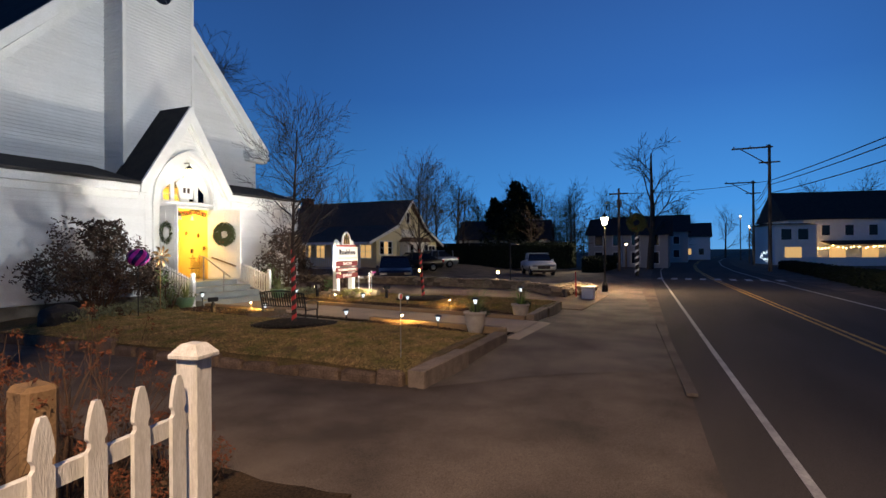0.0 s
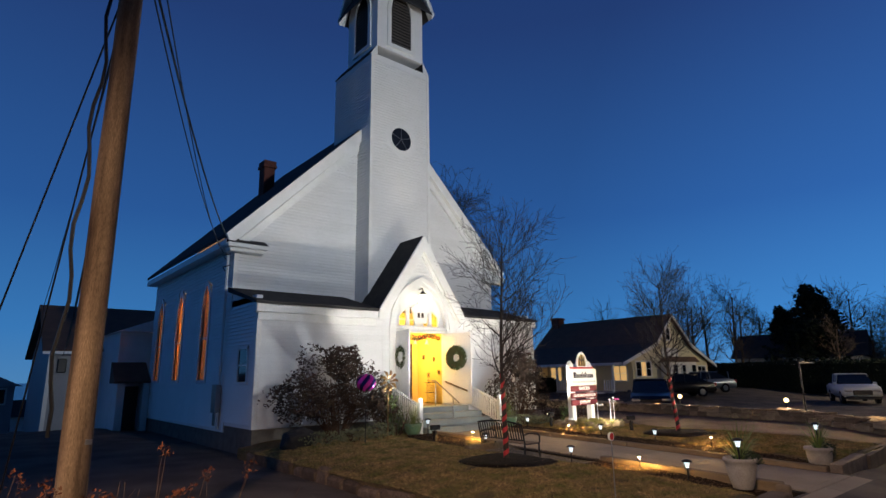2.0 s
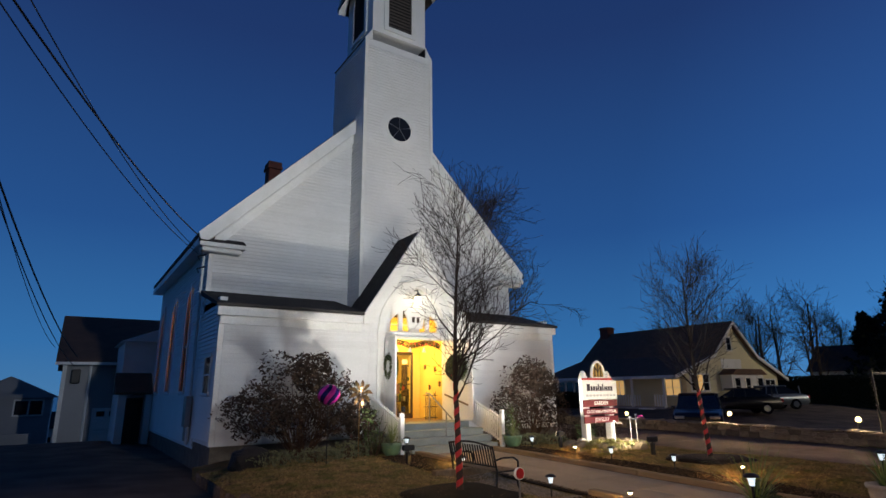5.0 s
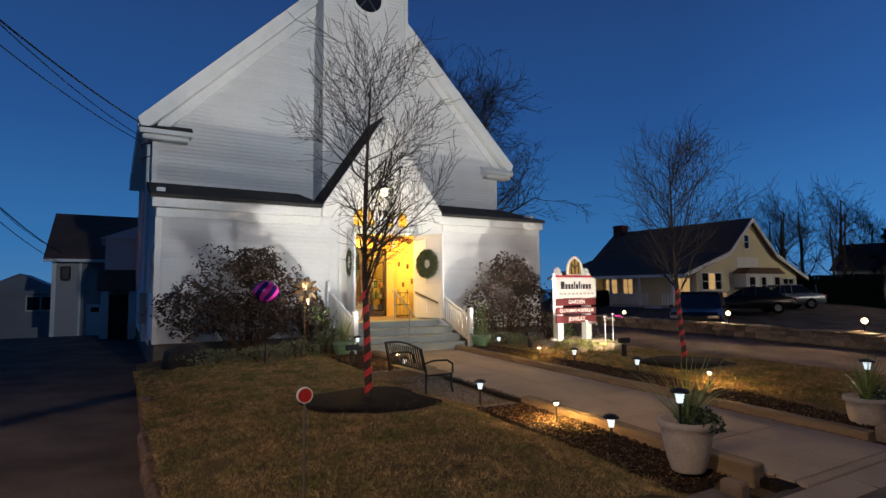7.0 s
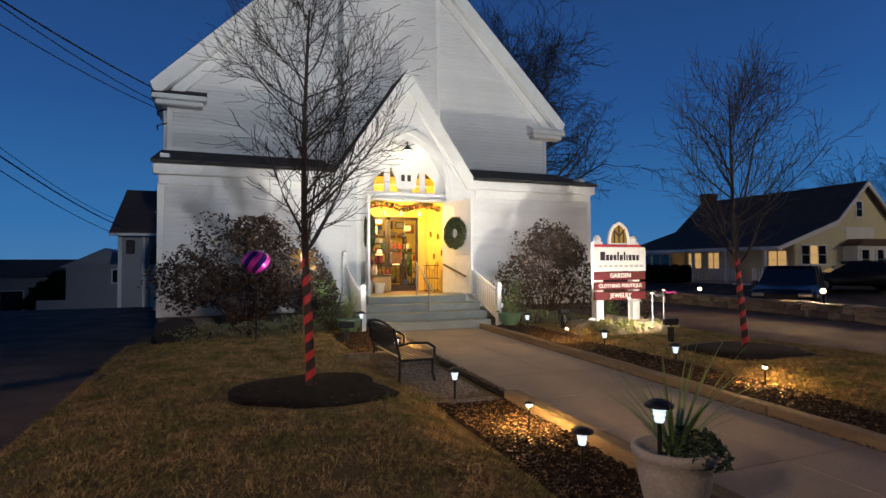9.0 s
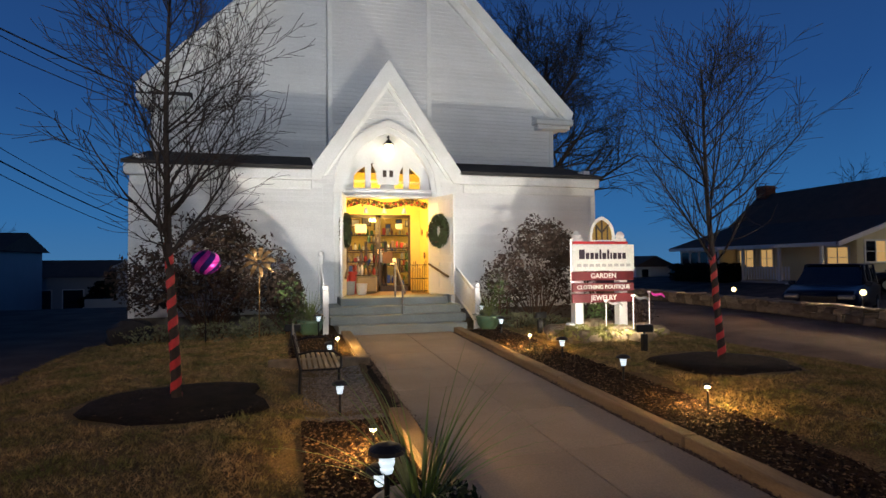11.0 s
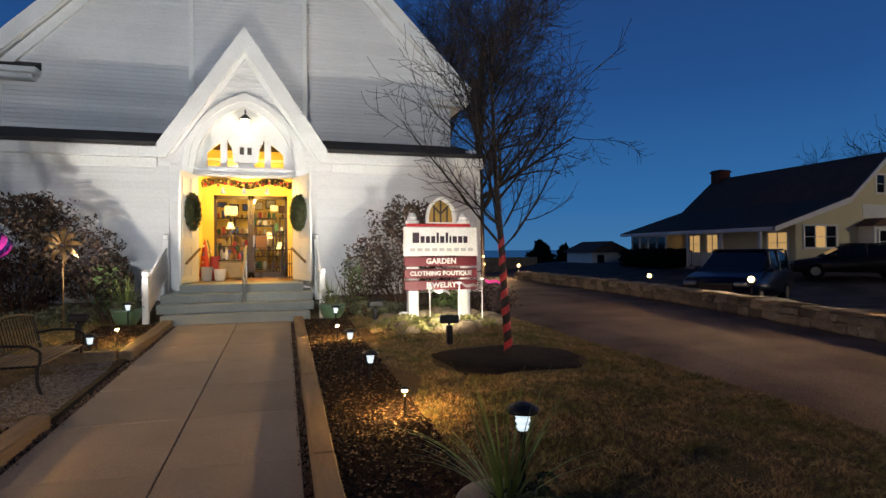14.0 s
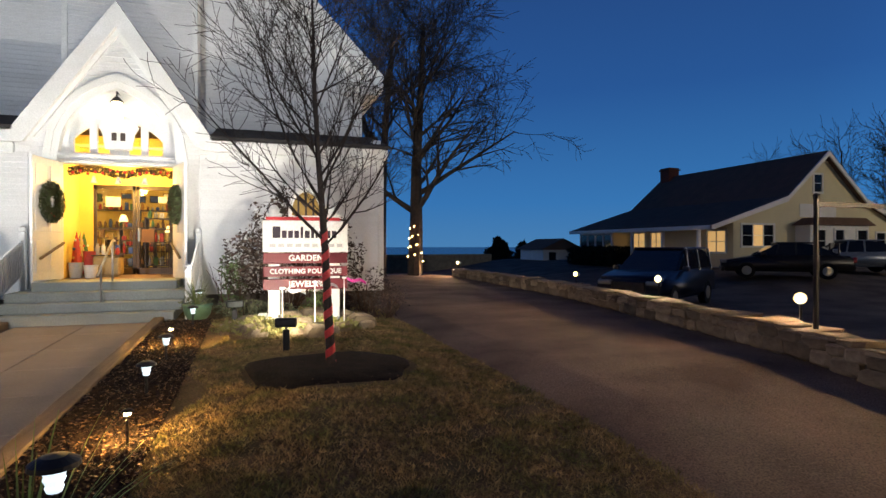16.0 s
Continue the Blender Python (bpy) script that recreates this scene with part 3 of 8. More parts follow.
bm = bmesh.new()
roof_pair(bm, "y", xm, 1.62, 18.0, BPEAK + 0.05, BY0 - 0.3, BY1 + 0.3)
part("belfry_roof", bm, SHINGLE, church)
bm = bmesh.new()
roof_pair(bm, "x", ym, 1.62, 17.99, BPEAK - 0.45, BX0 - 0.3, BX1 + 0.3)
part("belfry_roof", bm, SHINGLE, church)
for along_axis, c, pz, ez, pairs in (("y", xm, BPEAK - 0.06, 17.89, ((BY0 - 0.28, BY0), (BY1, BY1 + 0.28))), ("x", ym, BPEAK - 0.56, 17.88, ((BX0 - 0.28, BX0), (BX1, BX1 + 0.28)))):
    for a, b in pairs:
        part("soffit", roof_pair(bmesh.new(), along_axis, c, 1.6, ez, pz, a, b, 0.03), TRIM, church)
bm = bmesh.new()
rake(bm, "y", xm, 1.66, 18.02, BPEAK + 0.08, BY0 - 0.36, BY0 - 0.26, 0.3)
part("rake_board", bm, TRIM, church)
bm = bmesh.new()
rake(bm, "x", ym, 1.66, 18.01, BPEAK - 0.42, BX0 - 0.36, BX0 - 0.26, 0.3)
part("rake_board", bm, TRIM, church)
bm = bmesh.new()
rake(bm, "x", ym, 1.66, 18.01, BPEAK - 0.42, BX1 + 0.26, BX1 + 0.36, 0.3)
part("rake_board", bm, TRIM, church)
COPPER = mat("green_copper", (0.10, 0.20, 0.13), 0.6)
bm = bmesh.new()
lathe(bm, [(0.0, 0.0), (0.07, 0.0), (0.05, 0.6), (0.03, 0.9), (0.0, 1.0)], xm, ym, BPEAK - 0.05, 10)
part("finial", bm, COPPER, church, "green copper finial on the steeple")


def pointed(c, half, z0, spring, apex, n=10):
    """Outline of a pointed window, in the plane of the wall."""
    rise = apex - spring
    k = (half * half - rise * rise) / (2 * half)
    r = half - k
    pts = [(c - half, z0), (c + half, z0)]
    right = [(c + d, spring + math.sqrt(max(0, r * r - (d - k) ** 2))) for d in np.linspace(half, 0, n)]
    pts += right
    pts += [(2 * c - x, z) for x, z in right[-2::-1]]
    return [(float(a), float(b)) for a, b in pts]


def ring_prism(bm, inner, outer, axis, a, b):
    """A frame between two outlines of the same count."""
    def at(p, w):
        return (p[0], w, p[1]) if axis == "y" else (w, p[0], p[1])
    n = len(inner)
    vi0, vo0 = [bm.verts.new(at(p, a)) for p in inner], [bm.verts.new(at(p, a)) for p in outer]
    vi1, vo1 = [bm.verts.new(at(p, b)) for p in inner], [bm.verts.new(at(p, b)) for p in outer]
    for i in range(n):
        j = (i + 1) % n
        bm.faces.new((vi0[i], vi0[j], vo0[j], vo0[i]))
        bm.faces.new((vi1[i], vo1[i], vo1[j], vi1[j]))
        bm.faces.new((vo0[i], vo0[j], vo1[j], vo1[i]))
        bm.faces.new((vi0[i], vi1[i], vi1[j], vi0[j]))
    return bm


LOUVRE = mat("louvre_wood", (0.10, 0.085, 0.075), 0.8)
for axis, c, w0, s in (("y", xm, BY0, -1), ("x", ym, BX0, -1), ("x", ym, BX1, 1)):
    ins, outl = pointed(c, 0.53, 15.85, 17.55, 18.55), pointed(c, 0.72, 15.68, 17.55, 18.95)
    bm = ring_prism(bmesh.new(), ins, outl, axis, w0 + s * 0.07, w0 - s * 0.02)
    win = part("belfry_window", bm, TRIM, church)
    for i in range(17):
        z = 15.92 + i * 0.15
        hw = 0.53 if z < 17.55 else max(0.05, 0.53 * (1 - ((z - 17.5) / 1.05) ** 1.6))
        bm = bmesh.new()
        prism(bm, [(w0 + s * 0.05, z - 0.04), (w0 + s * 0.06, z - 0.02), (w0 - s * 0.0, z + 0.1), (w0 - s * 0.01, z + 0.08)], "x" if axis == "y" else "y", c - hw, c + hw)
        part("slat", bm, LOUVRE, win)
    # dark belfry inside put in as a black sheet behind the slats
    bm = prism(bmesh.new(), ins, axis, w0 + s * 0.004, w0 + s * 0.008)
    part("shade", bm, BLACK, win)
# round window
win = part("round_window", bmesh.new(), TRIM, church)
bm = bmesh.new()
circle = [[(15.5 + r * math.cos(2 * math.pi * i / 40), 11.5 + r * math.sin(2 * math.pi * i / 40)) for i in range(40)] for r in (0.5, 0.6, 0.78)]
ring_prism(bm, circle[0], circle[1], "y", TY - 0.05, TY + 0.02)
ring = part("frame", bm, TRIM, win)
bm = ring_prism(bmesh.new(), circle[1], circle[2], "y", TY - 0.03, TY + 0.02)
part("trim", bm, WHITE, win)
bm = prism(bmesh.new(), circle[0], "y", TY - 0.03, TY - 0.026)
part("pane", bm, DARKPANE, win)
bm = bmesh.new()
for k in range(5):
    a = math.pi / 2 + 2 * math.pi * k / 5
    tube(bm, (15.5, TY - 0.035, 11.5), (15.5 + 0.5 * math.cos(a), TY - 0.035, 11.5 + 0.5 * math.sin(a)), 0.014, n=4)
part("glazing_bars", bm, STEEL, win)
# main roof
bm = bmesh.new()
roof_pair(bm, "y", CX, 6.62, EZ, RZ, 20.38, BACK + 0.35, 0.14)
part("roof", bm, SHINGLE, church, "dark shingled main roof")
bm = bmesh.new()
for s in (-1, 1):
    prism(bm, [(CX, RZ - 0.06), (CX + s * 6.64, EZ - 0.03), (CX + s * 6.5, EZ - 0.42), (CX, RZ - 0.62)], "y", 20.28, 20.4)
part("rake_board", bm, TRIM, church, "broad white rake board")
bm = bmesh.new()
for s in (-1, 1):
    prism(bm, [(CX, RZ - 0.6), (CX + s * 6.3, EZ - 0.32), (CX + s * 6.2, EZ - 0.58), (CX, RZ - 0.95)], "y", 20.46, 20.6)
part("frieze", bm, TRIM, church)
bm = bmesh.new()
for s in (-1, 1):
    prism(bm, [(CX, RZ - 0.3), (CX + s * 6.5, EZ - 0.16), (CX + s * 6.46, EZ - 0.4), (CX, RZ - 0.61)], "y", 20.4, 20.6)
part("soffit", bm, TRIM, church)
for x0, x1 in ((8.86, 10.25), (20.7, 22.06)):
    part("eave_return", boxes((x0, x1, 20.2, 20.7, EZ - 0.48, EZ - 0.32), (x0 + 0.08, x1 - 0.1, 20.27, 20.65, EZ - 0.62, EZ - 0.48), bevel=0.03), TRIM, church)
    bm = prism(bmesh.new(), [(20.18, EZ - 0.315), (20.6, EZ - 0.315), (20.6, EZ - 0.1)], "x", x0, x1)
    part("return_cap", bm, SHINGLE if x0 < 12 else TRIM, church)
for x0, x1 in ((8.8, 9.25), (21.45, 22.1)):
    part("eave", boxes((x0 + 0.04, x1, 20.4, BACK + 0.3, EZ - 0.42, EZ - 0.2)), TRIM, church)
for x in (MX0 - 0.03, MX1 - 0.11):
    part("corner_board", boxes((x, x + 0.14, MY - 0.035, MY + 0.12, 3.9, EZ - 0.3)), TRIM, church)
# porch: fascia, shed roof, corner boards
for x0, x1 in ((PX0 - 0.12, 13.47), (17.45, PX1 + 0.12)):
    part("fascia", boxes((x0, x1, PY - 0.16, PY + 0.1, 3.74, 4.0), (x0 + 0.1, x1 - 0.1 if x1 > 18 else x1, PY - 0.06, PY + 0.05, 3.5, 3.74), bevel=0.02), TRIM, church)
bm = prism(bmesh.new(), [(PY - 0.22, 3.99), (PY - 0.22, 4.08), (MY, 4.78), (MY, 4.62)], "x", PX0 - 0.16, 13.5)
part("porch_roof", bm, SHINGLE, church)
bm = prism(bmesh.new(), [(PY - 0.22, 3.99), (PY - 0.22, 4.08), (MY, 4.78), (MY, 4.62)], "x", 17.42, PX1 + 0.16)
part("porch_roof", bm, SHINGLE, church)
for x0, x1 in ((PX0 + 0.0, PX0 + 0.05), (PX1 - 0.05, PX1)):
    bm = prism(bmesh.new(), [(PY, 3.9), (MY, 3.9), (MY, 4.6), (PY, 3.98)], "x", x0, x1)
    part("cheek", bm, WHITE, church)
for x in (PX0 - 0.03, PX1 - 0.11):
    part("corner_board", boxes((x, x + 0.14, PY - 0.035, PY + 0.12, 0.32, 3.55)), TRIM, church)
for row in ((PX0 + 0.02, 13.8, PY + 0.03, PY + 0.3, -0.45, 0.32), (17.1, PX1 - 0.02, PY + 0.03, PY + 0.3, -0.45, 0.32),
            (PX0 + 0.02, PX0 + 0.3, PY + 0.3, BACK, -0.5, 0.32), (PX1 - 0.3, PX1 - 0.02, PY + 0.3, BACK, -0.5, 0.32)):
    part("foundation", boxes(row), FOUND, church, "rough stone foundation")
# entry gable roof, rake boards
bm = bmesh.new()
roof_pair(bm, "y", CX, 2.02, 4.02, 7.02, PY - 0.14, TY + 0.05, 0.09)
part("entry_roof", bm, SHINGLE, church)
bm = bmesh.new()
for s in (-1, 1):
    prism(bm, [(CX, 7.0), (CX + s * 2.0, 4.03), (CX + s * 2.0, 3.74), (CX + s * 1.78, 3.74), (CX, 6.42)], "y", PY - 0.22, PY - 0.1)
part("rake_board", bm, TRIM, church, "white rake board of the entry gable")
bm = bmesh.new()
for s in (-1, 1):
    prism(bm, [(CX, 6.42), (CX + s * 1.72, 3.86), (CX + s * 1.62, 3.86), (CX, 6.25)], "y", PY - 0.1, PY)
part("inner_rake", bm, TRIM, church)
# arch mouldings
for (ha, aa), (hb, ab), y0, y1 in (((1.19, 5.07), (1.33, 5.235), PY - 0.05, PY + 0.2), ((1.328, 5.23), (1.46, 5.39), PY - 0.1, PY + 0.05)):
    pa, pb = pointed(CX, ha, 3.40, 3.45, aa, 16), pointed(CX, hb, 3.39, 3.45, ab, 16)
    bm = ring_prism(bmesh.new(), pa, pb, "y", y0, y1)
    part("arch_moulding", bm, TRIM, church)
for s in (-1, 1):
    x0, x1 = sorted((CX + s * 1.18, CX + s * 1.44))
    part("door_casing", boxes((x0, x1, PY - 0.07, PY + 0.28, 0.66, 3.5), bevel=0.015), TRIM, church)
part("lintel", boxes((CX - 1.3, CX + 1.3, PY - 0.02, PY + 0.3, 3.34, 3.5), (CX - 1.25, CX + 1.25, PY - 0.05, PY + 0.1, 3.5, 3.56), bevel=0.012), TRIM, church)
# tympanum with four tapering lights
bm = bmesh.new()
lights = [(14.56, 14.86), (15.02, 15.26), (15.66, 15.90), (16.06, 16.36)]


def light_top(x):
    return 3.7 + 0.62 * (1 - (abs(x - CX) / 1.06) ** 2.6)


cols = sorted({14.28, 16.64, *[v for a in lights for v in a], *[float(v) for v in np.linspace(14.28, 16.64, 40)]})
for xa, xb in zip(cols, cols[1:]):
    m = (xa + xb) / 2
    ha, hb = (arch_z(xa, 1.27, 3.45, 5.15) or 3.6), (arch_z(xb, 1.27, 3.45, 5.15) or 3.6)
    if any(a < m < b for a, b in lights):
        prism(bm, [(xa, 3.5), (xb, 3.5), (xb, 3.6), (xa, 3.6)], "y", PY + 0.12, PY + 0.2)
        ta, tb = min(light_top(xa), ha - 0.05), min(light_top(xb), hb - 0.05)
        prism(bm, [(xa, ta), (xb, tb), (xb, hb), (xa, ha)], "y", PY + 0.12, PY + 0.2)
    else:
        prism(bm, [(xa, 3.5), (xb, 3.5), (xb, hb), (xa, ha)], "y", PY + 0.12, PY + 0.2)
bmesh.ops.remove_doubles(bm, verts=bm.verts, dist=0.0005)
tym = part("tympanum", bm, TRIM, church)
for a, b in lights:
    ta, tb = light_top(a + 0.001), light_top(b - 0.001)
    bm = prism(bmesh.new(), [(a, 3.6), (b, 3.6), (b, tb), (a, ta)], "y", PY + 0.15, PY + 0.156)
    p = part("pane", bm, PANE, tym)
# vestibule and shop shell
for name, rows, m in (
    ("floor_slab", [(13.9, 17.0, PY + 0.02, 26.0, 0.55, 0.73)], mat("shop_floor", (0.22, 0.12, 0.06), 0.4, (0.16, 0.09, 0.05), 2, 0.6, 0.1, stretch=(4, 0.5, 1))),
    ("vestibule_wall", [(14.05, 14.2, PY + 0.22, 20.15, 0.73, 4.6), (16.75, 16.9, PY + 0.22, 20.15, 0.73, 4.6), (14.2, 14.5, 20.15, 20.3, 0.73, 3.99), (16.46, 16.75, 20.15, 20.3, 0.73, 3.99), (14.5, 16.46, 20.15, 20.3, 3.052, 3.99), (14.2, 16.75, 19.56, 19.615, 3.985, 4.2)], YELLOW),
    ("vestibule_ceiling", [(14.2, 16.75, PY + 0.22, 19.56, 4.6, 4.66)], YELLOW),
    # dark board added behind the door's upper lights so their tops read dark
    ("ceiling_beam", [(14.2, 16.75, 19.55, 19.615, 4.202, 4.6)], DARKWOOD),
    ("shop_wall", [(12.2, 12.35, 20.8, 26.0, 0.7, 3.6), (18.6, 18.75, 20.8, 26.0, 0.7, 3.6), (12.2, 18.75, 26.0, 26.15, 0.7, 3.6), (12.2, 14.2, 20.8, 20.95, 0.7, 3.6), (16.75, 18.75, 20.8, 20.95, 0.7, 3.6)], YELLOW),
    ("shop_floor", [(12.2, 13.9, 20.8, 26.0, 0.55, 0.73), (17.0, 18.75, 20.8, 26.0, 0.55, 0.73)], TIMBER),
    ("shop_ceiling", [(12.2, 18.75, 20.3, 26.15, 3.7, 3.78)], TRIM),
):
    for row in rows:
        part(name, boxes(row), m, church)
# inner glazed doors in dark frames
for x0, x1 in ((14.5, 15.46), (15.48, 16.46)):
    d = part("inner_door", boxes((x0, x0 + 0.07, 20.16, 20.22, 0.74, 3.05), (x1 - 0.07, x1, 20.16, 20.22, 0.74, 3.05), (x0, x1, 20.16, 20.22, 2.95, 3.05), (x0, x1, 20.16, 20.22, 0.74, 0.9), (x0, x1, 20.16, 20.22, 1.9, 1.93)), DARKWOOD, church, "glazed shop door in a dark frame")
    p = part("pane", boxes((x0 + 0.07, x1 - 0.07, 20.185, 20.19, 0.9, 2.95)), PANE, d)
    p.visible_shadow = False
part("handle", boxes((15.52, 15.58, 20.1, 20.16, 1.6, 1.95), bevel=0.01), STEEL, church)
# open outer leaves with panels
for hinge, free, nm in (((14.33, PY + 0.1), (14.12, PY - 1.08), "left"), ((16.60, PY + 0.1), (16.98, PY - 1.05), "right")):
    h, f = Vector((*hinge, 0)), Vector((*free, 0))
    d = (f - h).normalized()
    ang = math.degrees(math.atan2(d.y, d.x))
    m = pose(h.x, h.y, 0, 0, 0, ang)
    w = (f - h).length
    bm = bmesh.new()
    box(bm, 0, w, -0.025, 0.025, 0.76, 3.34)
    panels = []
    for z0, z1 in ((0.92, 1.6), (1.78, 2.6), (2.75, 3.2)):
        for a, b in ((0.1, w / 2 - 0.05), (w / 2 + 0.05, w - 0.1)):
            panels.append((a, b, z0, z1))
    bmesh.ops.transform(bm, matrix=m, verts=bm.verts)
    leaf = part("outer_door", bm, TRIM, church, "white panelled outer door standing open")
    for a, b, z0, z1 in panels:
        for sy in (-1, 1):
            pb = bmesh.new()
            box(pb, a, b, min(sy * 0.022, sy * 0.036), max(sy * 0.022, sy * 0.036), z0, z1, bevel=0.012)
            bmesh.ops.transform(pb, matrix=m, verts=pb.verts)
            part("panel", pb, TRIM, leaf)
    bm = bmesh.new()
    sy = 1 if nm == "left" else -1
    tube(bm, m @ Vector((0.12, sy * 0.09, 1.55)), m @ Vector((w - 0.15, sy * 0.09, 1.22)), 0.03, n=8)
    part("handrail", bm, TIMBER, leaf)
# tall side windows with blinds
for c, h in SIDE_WIN:
    w = part("side_window", ring_prism(bmesh.new(), pointed(c, h, 1.75, 4.3, 5.2), pointed(c, h + 0.13, 1.65, 4.3, 5.42), "x", MX0 - 0.06, MX0 + 0.1), TRIM, church)
    bm = prism(bmesh.new(), pointed(c, h, 1.75, 4.3, 5.2), "x", MX0 + 0.05, MX0 + 0.055)
    part("blind", bm, CURTAIN, w)
    part("meeting_rail", boxes((MX0 + 0.0, MX0 + 0.05, c - h, c + h, 3.2, 3.28)), TRIM, w)
w = part("porch_window", boxes((PX0 - 0.05, PX0 + 0.02, 18.75, 18.84, 1.65, 2.75), (PX0 - 0.05, PX0 + 0.02, 19.56, 19.65, 1.65, 2.75), (PX0 - 0.05, PX0 + 0.02, 18.75, 19.65, 2.66, 2.75), (PX0 - 0.07, PX0 + 0.02, 18.72, 19.68, 1.6, 1.68), (PX0 - 0.04, PX0 + 0.02, 18.84, 19.56, 2.15, 2.2)), TRIM, church)
part("pane", boxes((PX0 - 0.02, PX0 - 0.015, 18.84, 19.56, 1.68, 2.66)), DARKPANE, w)
# chimney, downpipe, meter box
bm = boxes((12.75, 13.3, 27.4, 28.05, 10.0, 12.3), (12.68, 13.37, 27.32, 28.13, 12.05, 12.2), (12.71, 13.34, 27.36, 28.09, 12.2, 12.42), bevel=0.02)
part("chimney", bm, BRICK, church, "red brick chimney")
bm = pipe(bmesh.new(), [(9.0, 20.9, 6.2), (9.14, 20.95, 5.9), (9.14, 20.95, 0.2)], 0.05, 8)
part("downpipe", bm, TRIM, church)
part("meter_box", boxes((9.02, 9.2, 20.9, 21.3, 0.7, 1.6), (9.06, 9.2, 21.0, 21.2, 0.3, 0.7), bevel=0.02), STEEL, church, "grey electric meter box")
bm = bmesh.new()
for z in (6.0, 5.6):
    pipe(bm, [(9.2, 20.9, z), (8.95, 20.85, z - 0.1), (8.98, 20.7, z - 0.25)], 0.02, 5)
part("service_head", bm, BLACK, church)
# front steps
for i, (x0, x1, y0) in enumerate(((13.95, 16.9, 15.9), (13.8, 17.0, 16.32), (13.8, 17.0, 16.74), (14.1, 16.8, 17.2))):
    bm = boxes((x0, x1, y0, PY + 0.02, -0.1 if i == 0 else i * 0.18 + 0.0, (i + 1) * 0.182), bevel=0.012)
    part("step", bm, STEPMAT, church, "grey painted concrete step")


# ---- plants: builders ----
def limb(V, F, rng, p, d, length, r, sides, segs, wander, lift, ends, twig=0.0016):
    """One tapering, wandering limb; notes where it could branch."""
    base = None
    p, d = Vector(p), Vector(d).normalized()
    for s in range(segs + 1):
        k = s / segs
        rr = max(twig, r * (1 - 0.78 * k))
        u = d.orthogonal().normalized()
        w = d.cross(u)
        start = len(V)
        for i in range(sides):
            a = 2 * math.pi * i / sides
            V.append(tuple(p + rr * (math.cos(a) * u + math.sin(a) * w)))
        if base is not None:
            for i in range(sides):
                j = (i + 1) % sides
                F.append((base + i, base + j, start + j, start + i))
        base = start
        ends.append((p.copy(), d.copy(), k, rr))
        d = (d + Vector((rng.uniform(-1, 1), rng.uniform(-1, 1), rng.uniform(-1, 1))) * wander + Vector((0, 0, lift))).normalized()
        p = p + d * (length / segs)


TRUNK = []


def bare_tree(name, rng, height, r, twig, levels, label, bark, group=""):
    """levels: rows of count, length, spread, wander, lift, sides, from this share of the parent on."""
    t = thing(name, label, "tree", group)
    V, F, ends = [], [], []
    limb(V, F, rng, (0, 0, -0.12), (rng.uniform(-0.03, 0.03), rng.uniform(-0.03, 0.03), 1), height, r, 9, 12, 0.03, 0.04, ends)
    raw("trunk", V, F, bark, t)
    TRUNK[:] = ends
    V, F = [], []
    parents = [ends]
    total = height
    for n, (count, length, spread, wander, lift, sides, start) in enumerate(levels):
        made = []
        for e in parents:
            for c in range(count):
                k = start + (1 - start) * (c + rng.random()) / count
                x = k * (len(e) - 1)
                i = min(len(e) - 2, int(x))
                f = x - i
                p = e[i][0].lerp(e[i + 1][0], f)
                d, rr = e[i][1], e[i][3] * (1 - f) + e[i + 1][3] * f
                a = rng.uniform(0, 2 * math.pi)
                u = d.orthogonal().normalized()
                u = (Matrix.Rotation(a, 3, d) @ u)
                sp = radians(spread * rng.uniform(0.75, 1.25))
                nd = d * math.cos(sp) + u * math.sin(sp)
                L = length * rng.uniform(0.6, 1.15) * (1.28 - 0.92 * k if n == 0 else 1.0)
                new_e = []
                limb(V, F, rng, p, nd, L, rr * (0.5 if n == 0 else 0.62), sides, max(3, 6 - n), wander, lift, new_e, twig)
                made.append(new_e)
        parents = made
    crown = raw("crown", V, F, bark, t)
    crown.data.polygons.foreach_set("use_smooth", [True] * len(crown.data.polygons))
    return t


def leaf_cloud(rng, n, cen, rad, size, shape=None, thick=0.55):
    """Many small bent leaves in an uneven shell."""
    V, F = [], []
    off = Vector((rng.uniform(0, 90), rng.uniform(0, 90), 0))
    for _ in range(n):
        while True:
            q = Vector((rng.uniform(-1, 1), rng.uniform(-1, 1), rng.uniform(-1, 1)))
            l = q.length
            if 0.05 < l <= 1:
                break
        q = q / l * (l ** thick)
        k = 1 + 0.55 * noise.noise(q * 2.2 + off)
        if noise.noise(q * 4.5 + off) < -0.22:
            continue
        c = Vector((cen[0] + q.x * rad[0] * k, cen[1] + q.y * rad[1] * k, cen[2] + q.z * rad[2] * k))
        u = Vector((rng.uniform(-1, 1), rng.uniform(-1, 1), rng.uniform(-0.7, 1))).normalized()
        w = u.orthogonal().normalized()
        w = Matrix.Rotation(rng.uniform(0, 6.3), 3, u) @ w
        s = size * rng.uniform(0.6, 1.4)
        b = len(V)
        V += [tuple(c - u * s), tuple(c + w * s * 0.42), tuple(c + u * s), tuple(c - w * s * 0.42)]
        F.append((b, b + 1, b + 2, b + 3))
    return V, F


